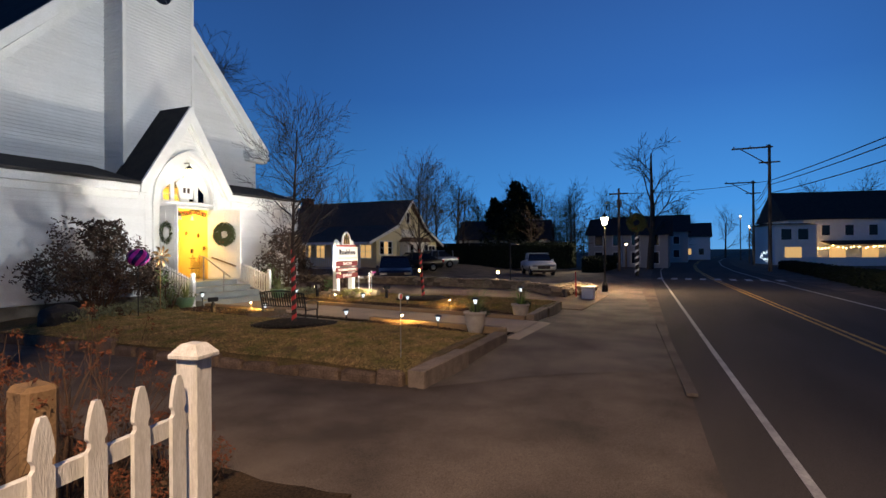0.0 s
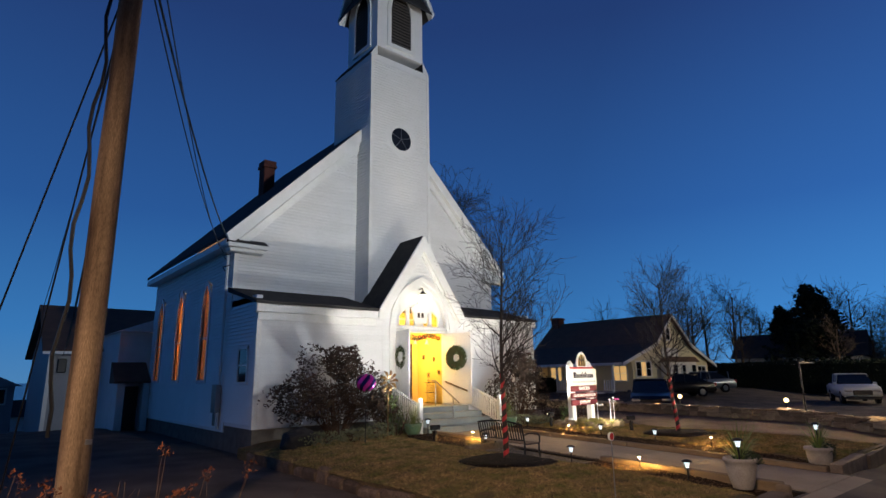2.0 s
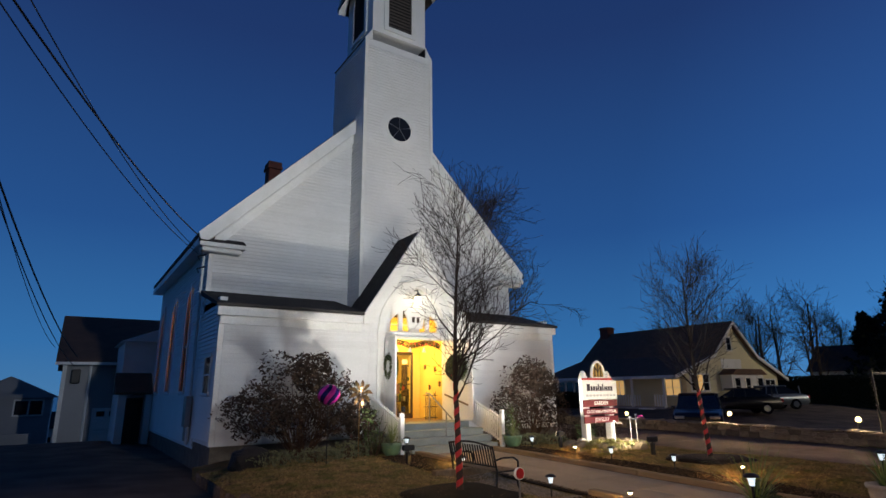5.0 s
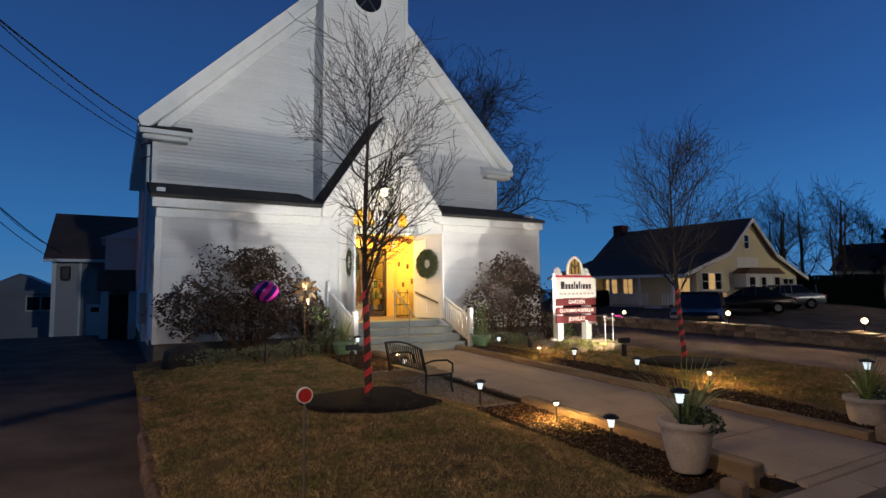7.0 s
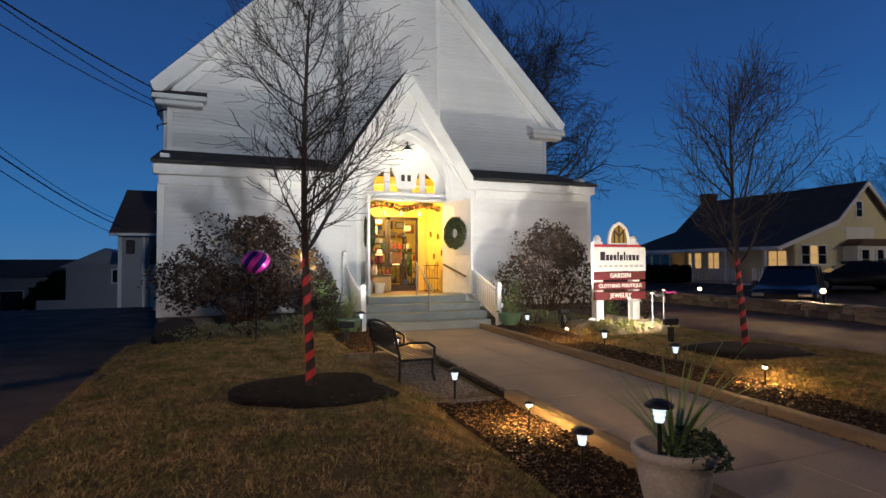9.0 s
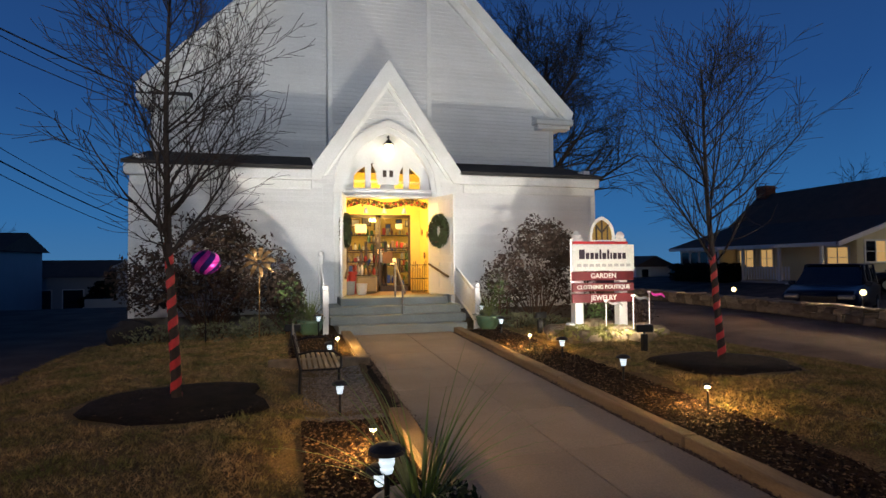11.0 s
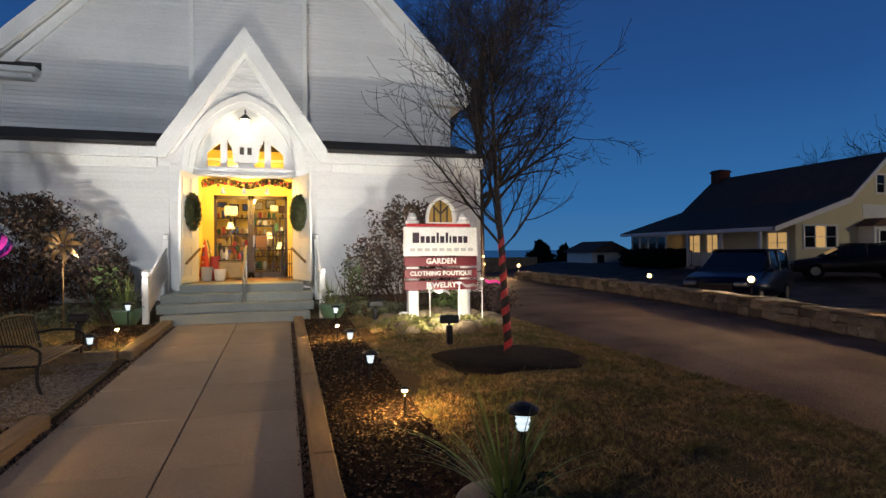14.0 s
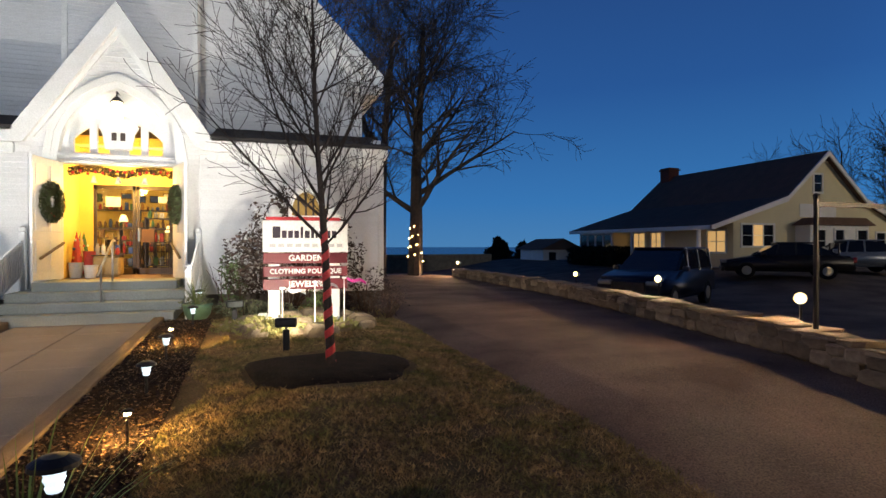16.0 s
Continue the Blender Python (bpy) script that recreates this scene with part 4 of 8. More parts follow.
def shrub(name, rng, at, clumps, leaves, size, material, label, stems=26, reach=1.6):
    t = thing(name, label, "shrub", at=at)
    V, F, ends = [], [], []
    for _ in range(stems):
        a = rng.uniform(0, 6.28)
        lean = rng.uniform(0.1, 0.75)
        limb(V, F, rng, (0.15 * math.cos(a), 0.15 * math.sin(a), 0), (lean * math.cos(a), lean * math.sin(a), 1), reach * rng.uniform(0.7, 1.2), 0.018, 4, 6, 0.22, 0.0, ends)
    raw("woody_growth", V, F, DRYSTEM, t)
    V, F = [], []
    for c, r in clumps:
        v, f = leaf_cloud(rng, leaves, c, r, size)
        b = len(V)
        V += v
        F += [tuple(i + b for i in q) for q in f]
    raw("foliage", V, F, material, t)
    return t


def blade_tuft(name, rng, at, n, length, width, material, label, category="plant", droop=0.9):
    V, F = [], []
    for _ in range(n):
        a = rng.uniform(0, 6.28)
        out = rng.uniform(0.15, 1.0)
        L = length * rng.uniform(0.65, 1.15)
        side = Vector((-math.sin(a), math.cos(a), 0))
        p, el = Vector((0.03 * math.cos(a), 0.03 * math.sin(a), 0)), 1.5 - out * 0.75
        b = len(V)
        for s in range(6):
            w = width * (1 - s / 5.2) * (0.6 + 0.4 * min(1, s))
            V += [tuple(p - side * w), tuple(p + side * w)]
            p = p + Vector((math.cos(a) * math.cos(el), math.sin(a) * math.cos(el), math.sin(el))) * (L / 5)
            el -= droop * out * 0.28
        for s in range(5):
            F.append((b + 2 * s, b + 2 * s + 1, b + 2 * s + 3, b + 2 * s + 2))
    return V, F


# ---- young street trees with ribbon ----
rng = random.Random(11)
YOUNG = [(30, 2.15, 56, 0.09, 0.10, 5, 0.33), (9, 0.74, 38, 0.13, 0.08, 3, 0.14), (6, 0.32, 40, 0.2, 0.06, 3, 0.12)]
for (x, y), h, seed in (((11.7, 10.43), 4.8, 3), ((19.32, 10.65), 4.65, 8)):
    rng = random.Random(seed)
    t = bare_tree("young_tree", rng, h, 0.06, 0.0034, YOUNG, "bare young tree with a red ribbon wound up its trunk", BARK)
    t.location = (x, y, lawn_z(x, y))
    V, F = [], []
    turns, n = 7.5, 150
    for i in range(n + 1):
        k = i / n
        a = 2 * math.pi * turns * k
        for dz in (-0.05, 0.05):
            z = 0.04 + 1.72 * k + dz
            e0, e1 = [(p, q) for p, q in zip(TRUNK, TRUNK[1:]) if q[0].z >= z][0]
            f = (z - e0[0].z) / (e1[0].z - e0[0].z)
            c, r = e0[0].lerp(e1[0], f), e0[3] + (e1[3] - e0[3]) * f + 0.005
            V.append((c.x + r * math.cos(a), c.y + r * math.sin(a), z))
        if i:
            F.append((2 * i - 2, 2 * i, 2 * i + 1, 2 * i - 1))
    raw("ribbon", V, F, RED, t, "wide red ribbon wound in a spiral")
    bm = rock(random.Random(seed + 1), 0.98, 0.92, 0.1, (x, y, lawn_z(x, y) - 0.03), 3)
    tagged(part("mulch_ring", bm, MULCH, smooth=True), "dark round mulch bed under a young tree", "mulch bed")

# ---- lawn texture: blades and litter ----
rng = random.Random(4)


def blades(n, x0, x1, y0, y1, skip):
    V, F = [], []
    for _ in range(n):
        x, y = rng.uniform(x0, x1), rng.uniform(y0, y1)
        if skip(x, y) or noise.noise(Vector((x * 2.3, y * 2.3, 3))) < -0.2 - 0.5 * rng.random():
            continue
        z = lawn_z(x, y) - 0.005
        tuft = 0.6 + 0.9 * max(0.0, noise.noise(Vector((x * 4.1, y * 4.1, 7))))
        h, a, w = tuft * rng.uniform(0.02, 0.075), rng.uniform(0, 6.28), rng.uniform(0.004, 0.008)
        lx, ly = rng.uniform(-0.055, 0.055), rng.uniform(-0.055, 0.055)
        b = len(V)
        V += [(x - w * math.cos(a), y - w * math.sin(a), z), (x + w * math.cos(a), y + w * math.sin(a), z), (x + lx, y + ly, z + h)]
        F.append((b, b + 1, b + 2))
    return V, F


def in_ring(x, y):
    return (x - 11.7) ** 2 + (y - 10.43) ** 2 < 1.1 or (x - 19.32) ** 2 + (y - 10.65) ** 2 < 1.1


V, F = blades(170000, 8.8, 13.9, 5.9, 17.0, lambda x, y: in_ring(x, y) or x > 13.1 + 0.25 * math.sin(y * 2))
tagged(raw("grass", V, F, GRASS), "short dry winter grass blades", "grass", kind="stuff")
V, F = blades(140000, 17.6, 21.25, 6.1, 17.5, lambda x, y: in_ring(x, y) or x < 17.7 + 0.25 * math.sin(y * 2))
tagged(raw("grass", V, F, GRASS), "short dry winter grass blades", "grass", kind="stuff")
for name, x0, x1, y0, y1 in (("planting_bed", 13.05, 14.1, 6.3, 9.7), ("planting_bed", 12.9, 14.1, 12.85, 15.9), ("planting_bed", 16.78, 17.65, 6.3, 15.9)):
    slab(name, (x0, x1, y0, y1), -0.4, lambda x, y: lawn_z(x, y) + 0.018 + 0.03 * noise.noise(Vector((x * 5, y * 5, 1))), BED if x0 > 16 or y0 < 10 else MULCH, "brown leaf and bark mulch beside the walk", "planting bed", 0.12)
LITTER = mat("dead_leaves", (0.20, 0.115, 0.05), 0.8, (0.05, 0.03, 0.016), 30, 1.0, 0.0)
V, F = [], []
for _ in range(6500):
    x0, x1, y0, y1 = rng.choice(((13.05, 14.1, 6.3, 9.7), (12.9, 14.1, 12.9, 15.8), (16.78, 17.7, 6.3, 15.9), (16.78, 17.7, 6.3, 15.9), (13.05, 14.1, 6.3, 9.7), (16.78, 17.9, 6.3, 15.9), (17.6, 21, 6, 17.5), (9, 13.5, 6, 16.5)))
    x, y = rng.uniform(x0, x1), rng.uniform(y0, y1)
    z, s, a = lawn_z(x, y) + 0.05, rng.uniform(0.01, 0.026), rng.uniform(0, 6.28)
    c, d = s * math.cos(a), s * math.sin(a)
    b = len(V)
    V += [(x - c, y - d, z), (x + d * 0.6, y - c * 0.6, z + rng.uniform(-0.01, 0.015)), (x + c, y + d, z + rng.uniform(-0.015, 0.015)), (x - d * 0.6, y + c * 0.6, z)]
    F.append((b, b + 1, b + 2, b + 3))
tagged(raw("leaf_litter", V, F, LITTER), "scattered small dead leaves on lawn and beds", "leaf litter", kind="stuff")

def bits(name, n, x0, x1, y0, y1, small, large, lift, material, label, category):
    """Loose stones or chips strewn over a bed."""
    V, F = [], []
    for _ in range(n):
        x, y, q, a = rng.uniform(x0, x1), rng.uniform(y0, y1), rng.uniform(small, large), rng.uniform(0, 6.28)
        z, c, d = lawn_z(x, y) + lift, math.cos(a), math.sin(a)
        b = len(V)
        for u, w, h in ((1.3, 0.1, 0.0), (-0.2, 0.8, 0.1), (-1.2, -0.1, 0.0), (0.1, -0.8, 0.05), (0.1, 0.0, rng.uniform(0.5, 1.0))):
            V.append((x + q * (u * c - w * d), y + q * (u * d + w * c), z + q * h))
        F += [(b, b + 1, b + 4), (b + 1, b + 2, b + 4), (b + 2, b + 3, b + 4), (b + 3, b, b + 4)]
    return tagged(raw(name, V, F, material), label, category, kind="stuff")


PEBBLE = mat("grey_pebbles", (0.26, 0.23, 0.20), 0.9, (0.10, 0.085, 0.075), 18, 1.0, 0.0)
CHIP = mat("bark_chips", (0.042, 0.026, 0.016), 0.9, (0.010, 0.008, 0.007), 14, 1.0, 0.0)
bits("gravel", 5200, 13.1, 14.0, 9.8, 12.6, 0.010, 0.024, 0.0, PEBBLE, "grey gravel under and beside the bench", "gravel")
bits("bark_chips", 3600, 13.06, 14.0, 6.2, 9.7, 0.012, 0.032, 0.03, CHIP, "dark bark chips in the planting bed", "bark mulch")
bits("bark_chips", 3000, 12.95, 14.0, 12.85, 15.8, 0.012, 0.032, 0.03, CHIP, "dark bark chips in the planting bed", "bark mulch")
bits("bark_chips", 7000, 16.76, 17.65, 6.2, 15.8, 0.012, 0.032, 0.03, CHIP, "dark bark chips in the planting bed", "bark mulch")

# ---- edging: timbers and stones ----
def beam(name, a, b, w, h, material, label, category, bury=0.3):
    a, b = Vector(a), Vector(b)
    d = b - a
    L = d.length
    n = max(2, int(L / 0.5))
    bm = bmesh.new()
    box(bm, 0, L, -w / 2, w / 2, -bury, h, bevel=0.015)
    bmesh.ops.subdivide_edges(bm, edges=[e for e in bm.edges if abs((e.verts[0].co - e.verts[1].co).x) > L * 0.8], cuts=n)
    for v in bm.verts:
        v.co += 0.012 * Vector((0, noise.noise(v.co * 3 + a), noise.noise(v.co * 2.5 + b)))
    bmesh.ops.transform(bm, matrix=Matrix.Translation(a) @ d.to_track_quat("X", "Z").to_matrix().to_4x4(), verts=bm.verts)
    return tagged(part(name, bm, material), label, category)


rng = random.Random(88)
V, F = [], []
for _ in range(2600):
    x = rng.choice((rng.uniform(14.19, 14.31), rng.uniform(16.46, 16.57)))
    y = rng.uniform(5.9, 15.8)
    z, q = walk_z(y) - 0.015, rng.uniform(0.006, 0.022)
    b = len(V)
    V += [(x + q * rng.uniform(0.6, 1.2), y, z), (x - q, y + q * rng.uniform(0.5, 1.2), z), (x - q * 0.6, y - q * 1.1, z), (x, y, z + q * rng.uniform(0.9, 1.6))]
    F += [(b, b + 1, b + 3), (b + 1, b + 2, b + 3), (b + 2, b, b + 3)]
tagged(raw("walk_crumbs", V, F, EDGE), "loose grit and crumbs along the walk's edges", "grit", kind="stuff")
LT = "weathered grey-brown landscape timber edging the walk"
beam("edging_timber", (14.1, 15.85, 0.0), (14.1, 12.75, -0.08), 0.2, 0.11, TIMBER, LT, "timber")
beam("edging_timber", (14.0, 12.68, -0.06), (12.6, 12.68, -0.05), 0.17, 0.11, TIMBER, LT, "timber")
beam("edging_timber", (14.1, 9.75, -0.17), (14.1, 6.0, -0.275), 0.2, 0.11, TIMBER, LT, "timber")
for a, b in ((15.85, 13.3), (13.28, 10.7), (10.68, 8.1), (8.08, 6.05)):
    beam("edging_timber", (16.65, a, walk_z(a)), (16.65, b, walk_z(b)), 0.19, 0.1, TIMBER, LT, "timber")
for a, b in ((16.7, 18.6), (18.63, 20.9)):
    beam("edging_timber", (a, 5.92, -0.3), (b, 5.98 if b < 20 else 6.05, -0.27), 0.24, 0.17, GRANITE, "low granite edging of the lawn by the pavement", "edging")
for a, b in ((8.75, 10.55), (10.58, 12.95)):
    beam("edging_stone", (a, 5.66, -0.36), (b, 5.6, -0.3), 0.3, 0.19, GRANITE, "long granite kerb block holding the lawn", "edging")
bm = boxes((12.98, 13.12, 5.5, 5.7, -0.5, -0.02), bevel=0.02)
tagged(part("edging_post", bm, TIMBER), "short timber stake at the end of the edging", "stake")
rng = random.Random(21)
y = 5.9
while y < 17.4:
    L = rng.uniform(0.45, 0.95)
    bm = bmesh.new()
    box(bm, -0.11, 0.11, -L / 2 + 0.015, L / 2 - 0.015, -0.25, rng.uniform(0.10, 0.22), bevel=0.05)
    for v in bm.verts:
        v.co += 0.07 * Vector((noise.noise(v.co * 3 + Vector((y, 0, 0))), 0, noise.noise(v.co * 3 + Vector((0, y, 0)))))
    ob = part("edging_stone", bm, EDGE)
    ob.location = (8.82 + 0.12 * smooth(10, 14, y) + rng.uniform(-0.03, 0.03), y + L / 2, -0.41 + 0.07 * smooth(6, 14, y))
    tagged(ob, "rough stone block edging the lawn beside the driveway", "edging", "driveway edging stones")
    y += L

# ---- garden lights ----
def solar_light(name, at, h, label, warm=False, group="solar path lights"):
    t = thing(name, label, "garden light", group, at=at)
    if warm:
        part("stake", lathe(bmesh.new(), [(0.0, -0.1), (0.012, -0.1), (0.012, h - 0.08), (0.004, h - 0.07), (0.004, h - 0.04), (0.0, h - 0.04)], n=8), BLACK, t)
        part("bulb", lathe(bmesh.new(), [(0.0, h - 0.04), (0.024, h - 0.038), (0.03, h - 0.02), (0.0, h - 0.01)], n=12), BULB_HOT, t)
        part("cap", lathe(bmesh.new(), [(0.0, h + 0.02), (0.03, h + 0.012), (0.05, h - 0.008), (0.0, h - 0.009)], n=14), BLACK, t)
    else:
        part("stake", lathe(bmesh.new(), [(0.0, -0.1), (0.015, -0.1), (0.015, h - 0.17), (0.03, h - 0.16), (0.0, h - 0.155)], n=10), BLACK, t)
        part("lens", lathe(bmesh.new(), [(0.0, h - 0.16), (0.028, h - 0.16), (0.036, h - 0.14), (0.031, h - 0.13), (0.043, h - 0.105), (0.037, h - 0.095), (0.052, h - 0.065), (0.045, h - 0.055), (0.0, h - 0.055)], n=16), BULB_COOL, t, "frosted lens with a cold white glow")
        part("cap", lathe(bmesh.new(), [(0.0, h), (0.05, h - 0.01), (0.095, h - 0.035), (0.098, h - 0.055), (0.05, h - 0.054), (0.0, h - 0.054)], n=20), BLACK, t)
    return t


for x, y, h in ((13.5, 10.15, 0.42), (13.55, 7.45, 0.42), (13.57, 13.0, 0.36), (17.36, 10.3, 0.4), (17.31, 12.0, 0.4), (17.35, 14.9, 0.4), (13.5, 15.4, 0.55), (17.35, 16.2, 0.6)):
    solar_light("solar_light", (x, y, lawn_z(x, y)), h, "black solar path light with a cold white glow")
WARMS = ((13.66, 8.53), (13.75, 13.7), (17.47, 8.82), (17.22, 13.1))
for x, y in WARMS:
    z = lawn_z(x, y)
    solar_light("stake_light", (x, y, z), 0.31, "small black stake light with a warm glow", True, "warm stake lights")
    lamp("stake_lamp", "SPOT", (x, y, z + 0.252), 82, (1.0, 0.56, 0.16), (x, y, z), 0.014, 179, 0.05)


def flood(at, yaw, label):
    t = thing("flood_light", label, "flood light", "flood lights", at=at)
    part("post", boxes((-0.045, 0.045, -0.045, 0.045, -0.1, 0.3), bevel=0.008), BLACK, t)
    bm = bmesh.new()
    box(bm, -0.15, 0.15, -0.06, 0.05, 0.33, 0.46, bevel=0.02, m=pose(0, 0, 0, 0, 0, yaw))
    tube(bm, (0, 0, 0.29), (0, 0, 0.35), 0.02)
    part("head", bm, BLACK, t)
    bm = bmesh.new()
    box(bm, -0.125, 0.125, 0.05, 0.055, 0.345, 0.445, m=pose(0, 0, 0, 0, 0, yaw))
    part("lens", bm, BULB_LANTERN, t)
    return t


flood((12.98, 14.42, lawn_z(12.98, 14.42)), -10, "black flood light on a short post aimed at the church")
flood((18.08, 14.5, lawn_z(18.08, 14.5)), 12, "black flood light on a short post aimed at the church")
flood((18.85, 11.95, lawn_z(18.85, 11.95)), -12, "black flood light on a short post aimed at the sign")

# ---- bench ----
SLATWOOD = mat("bench_slats", (0.20, 0.13, 0.07), 0.6, (0.13, 0.085, 0.05), 4, 0.6, 0.2)
bench = thing("garden_bench", "black metal garden bench with a slatted seat by the walk", "bench", at=(13.07, 11.9, -0.26))
bench.scale = (1.0, 1.2, 1.0)
for s in (-0.62, 0.62):
    part("leg", pipe(bmesh.new(), [(-0.02, s, 0.0), (0.0, s, 0.42), (-0.1, s, 0.88)], 0.02), BLACK, bench)
    part("leg", pipe(bmesh.new(), [(0.56, s, 0.0), (0.50, s, 0.2), (0.50, s, 0.42)], 0.02), BLACK, bench)
    part("armrest", pipe(bmesh.new(), [(-0.04, s, 0.62), (0.15, s, 0.66), (0.42, s, 0.65), (0.53, s, 0.58), (0.53, s, 0.44), (0.50, s, 0.40)], 0.018), BLACK, bench)
    part("seat_rail", pipe(bmesh.new(), [(0.0, s, 0.41), (0.50, s, 0.41)], 0.016), BLACK, bench)
for i in range(7):
    x = 0.03 + i * 0.075
    part("slat", boxes((x, x + 0.05, -0.63, 0.63, 0.415, 0.43), bevel=0.004), SLATWOOD, bench)
part("backrest_rail", pipe(bmesh.new(), [(-0.1, y, 0.86 + 0.07 * math.cos(y * 2.4)) for y in np.linspace(-0.62, 0.62, 11)], 0.02), BLACK, bench)
part("backrest_rail", pipe(bmesh.new(), [(-0.015, -0.62, 0.5), (-0.015, 0.62, 0.5)], 0.016), BLACK, bench)
for i in range(17):
    y = -0.56 + i * 0.07
    part("backrest_slat", boxes((-0.055, -0.045, y - 0.014, y + 0.014, 0.5, 0.88)), BLACK, bench)
for o in bench.children:
    if o.name.startswith("backrest_slat"):
        for v in o.data.vertices:
            v.co.x += -0.085 * (v.co.z - 0.5) / 0.38 + 0.035

# ---- pots ----
def big_pot(at, seed, size, label):
    rng = random.Random(seed)
    t = thing("planter", label, "planter", "stone planters", at=at)
    prof = [(0.0, 0.0), (0.16, 0.0), (0.17, 0.02), (0.205, 0.13), (0.24, 0.28), (0.252, 0.38), (0.248, 0.44), (0.285, 0.46), (0.292, 0.5), (0.28, 0.525), (0.255, 0.525), (0.24, 0.47), (0.0, 0.46)]
    part("pot", lathe(bmesh.new(), prof, n=28), POT, t, smooth=True)
    V, F = blade_tuft("", rng, None, 60, size, 0.011, LEAFGREEN, "", droop=0.7)
    ob = raw("spike_leaves", V, F, mat("spike_green", (0.16, 0.26, 0.06), 0.5, (0.14, 0.16, 0.05), 6, 0.8, 0), t)
    ob.location = (0, 0, 0.46)
    V, F = leaf_cloud(rng, 700, (0.1, -0.1, 0.5), (0.22, 0.22, 0.13), 0.03)
    raw("trailing_leaves", V, F, FIR, t)
    return t


big_pot((13.63, 6.48, -0.27), 5, 0.95, "pale stone planter with spiky green grass leaves")
big_pot((17.55, 6.46, -0.43), 6, 0.75, "pale stone planter with spiky green grass leaves")
for x, y in ((13.43, 6.4), (17.66, 6.48)):
    solar_light("solar_light", (x, y, 0.12), 0.5, "black solar path light standing in a planter")
for x, y, s in ((13.35, 15.95, 9), (17.35, 15.75, 10)):
    rng = random.Random(s)
    t = thing("planter", "green glazed pot with a grassy plant beside the steps", "planter", "green pots", at=(x, y, lawn_z(x, y)))
    part("pot", lathe(bmesh.new(), [(0.0, 0.0), (0.14, 0.0), (0.24, 0.14), (0.27, 0.28), (0.29, 0.34), (0.25, 0.35), (0.24, 0.31), (0.0, 0.3)], n=24), GREENPOT, t, smooth=True)
    V, F = blade_tuft("", rng, None, 40, 0.7, 0.012, LEAFGREEN, "", droop=0.5)
    ob = raw("grass_tuft", V, F, mat("lit_grass", (0.20, 0.24, 0.07), 0.6), t)
    ob.location = (0, 0, 0.3)
    V, F = leaf_cloud(rng, 400, (0, 0, 0.36), (0.3, 0.3, 0.16), 0.035)
    raw("trailing_leaves", V, F, SAGE, t)

# ---- reflector stake ----
t = thing("reflector_stake", "thin driveway marker with a round red reflector", "marker", at=(9.5, 6.33, lawn_z(9.5, 6.33)))
part("rod", lathe(bmesh.new(), [(0.0, -0.1), (0.008, -0.1), (0.008, 1.08), (0.0, 1.08)], n=8), STEEL, t)
bm = bmesh.new()
tube(bm, (0, -0.012, 1.09), (0, 0.012, 1.09), 0.046, n=24)
part("reflector", bm, RED, t)
bm = bmesh.new()
lathe(bm, [(0.046, -0.014), (0.053, -0.014), (0.053, 0.014), (0.046, 0.014), (0.046, -0.014)], n=24)
bmesh.ops.transform(bm, matrix=pose(0, 0, 1.09, 90, 0, 0), verts=bm.verts)
part("rim", bm, TRIM, t)

# ---- shrubs by the porch ----
shrub("shrub", random.Random(31), (11.2, 16.9, 0.0), [((-0.2, 0.1, 1.75), (1.2, 0.75, 0.95)), ((-1.15, 0, 1.2), (0.85, 0.7, 0.65)), ((0.95, 0, 1.35), (0.9, 0.75, 0.8)), ((0.1, 0, 0.95), (1.3, 0.8, 0.6)), ((0.2, 0, 2.2), (0.6, 0.5, 0.5)), ((1.6, -0.1, 0.9), (0.45, 0.5, 0.5))], 2600, 0.05, LEAFBROWN, "large brown-leaved winter shrub against the porch wall", 46, 1.9)
shrub("shrub", random.Random(32), (19.15, 17.0, 0.0), [((0, 0, 1.6), (1.0, 0.7, 0.85)), ((-0.8, 0, 1.05), (0.7, 0.6, 0.75)), ((0.9, 0, 1.1), (0.8, 0.6, 0.85)), ((0.15, 0, 2.2), (0.7, 0.5, 0.55)), ((0.8, 0.1, 1.9), (0.55, 0.45, 0.5))], 2100, 0.05, LEAFBROWN, "round brown-leaved winter shrub against the porch wall", 36, 1.7)
for i, (x, y, rx, h, m, lab) in enumerate(((12.3, 16.2, 0.55, 0.4, SAGE, "low grey-green lavender clump"), (11.4, 16.0, 0.6, 0.35, SAGE, "low grey-green lavender clump"), (10.3, 16.0, 0.6, 0.3, SAGE, "low grey-green lavender clump"), (12.95, 16.3, 0.35, 1.1, LEAFGREEN, "leafy green bush beside the steps"), (13.2, 16.6, 0.3, 0.6, SAGE, "low green clump beside the steps"),
                                     (18.2, 15.9, 0.5, 0.35, SAGE, "low green clump beside the porch"), (17.95, 16.6, 0.3, 1.15, LEAFGREEN, "leafy green bush beside the steps"), (18.75, 15.6, 0.5, 0.3, SAGE, "low green clump beside the porch"), (20.1, 15.6, 0.4, 0.45, LEAFBROWN, "dry brown perennial clump"), (20.85, 16.7, 0.7, 0.95, LEAFBROWN, "dry brown perennial clump"), (21.0, 15.4, 0.5, 0.7, LEAFBROWN, "dry brown perennial clump"), (19.7, 15.0, 0.35, 0.5, LEAFGREEN, "small green shrub behind the sign"))):
    shrub("plant_clump", random.Random(60 + i), (x, y, lawn_z(x, y)), [((0, 0, h * 0.55), (rx, rx * 0.8, h * 0.55))], 300 if h > 1 else 900, 0.05 if h > 1 else 0.035, m, lab, 14, h * 0.9)
# boulder shape in near black for a dark, bag-like covered object
bm = rock(random.Random(5), 0.42, 0.36, 0.3, (9.75, 16.3, 0.15), 3)
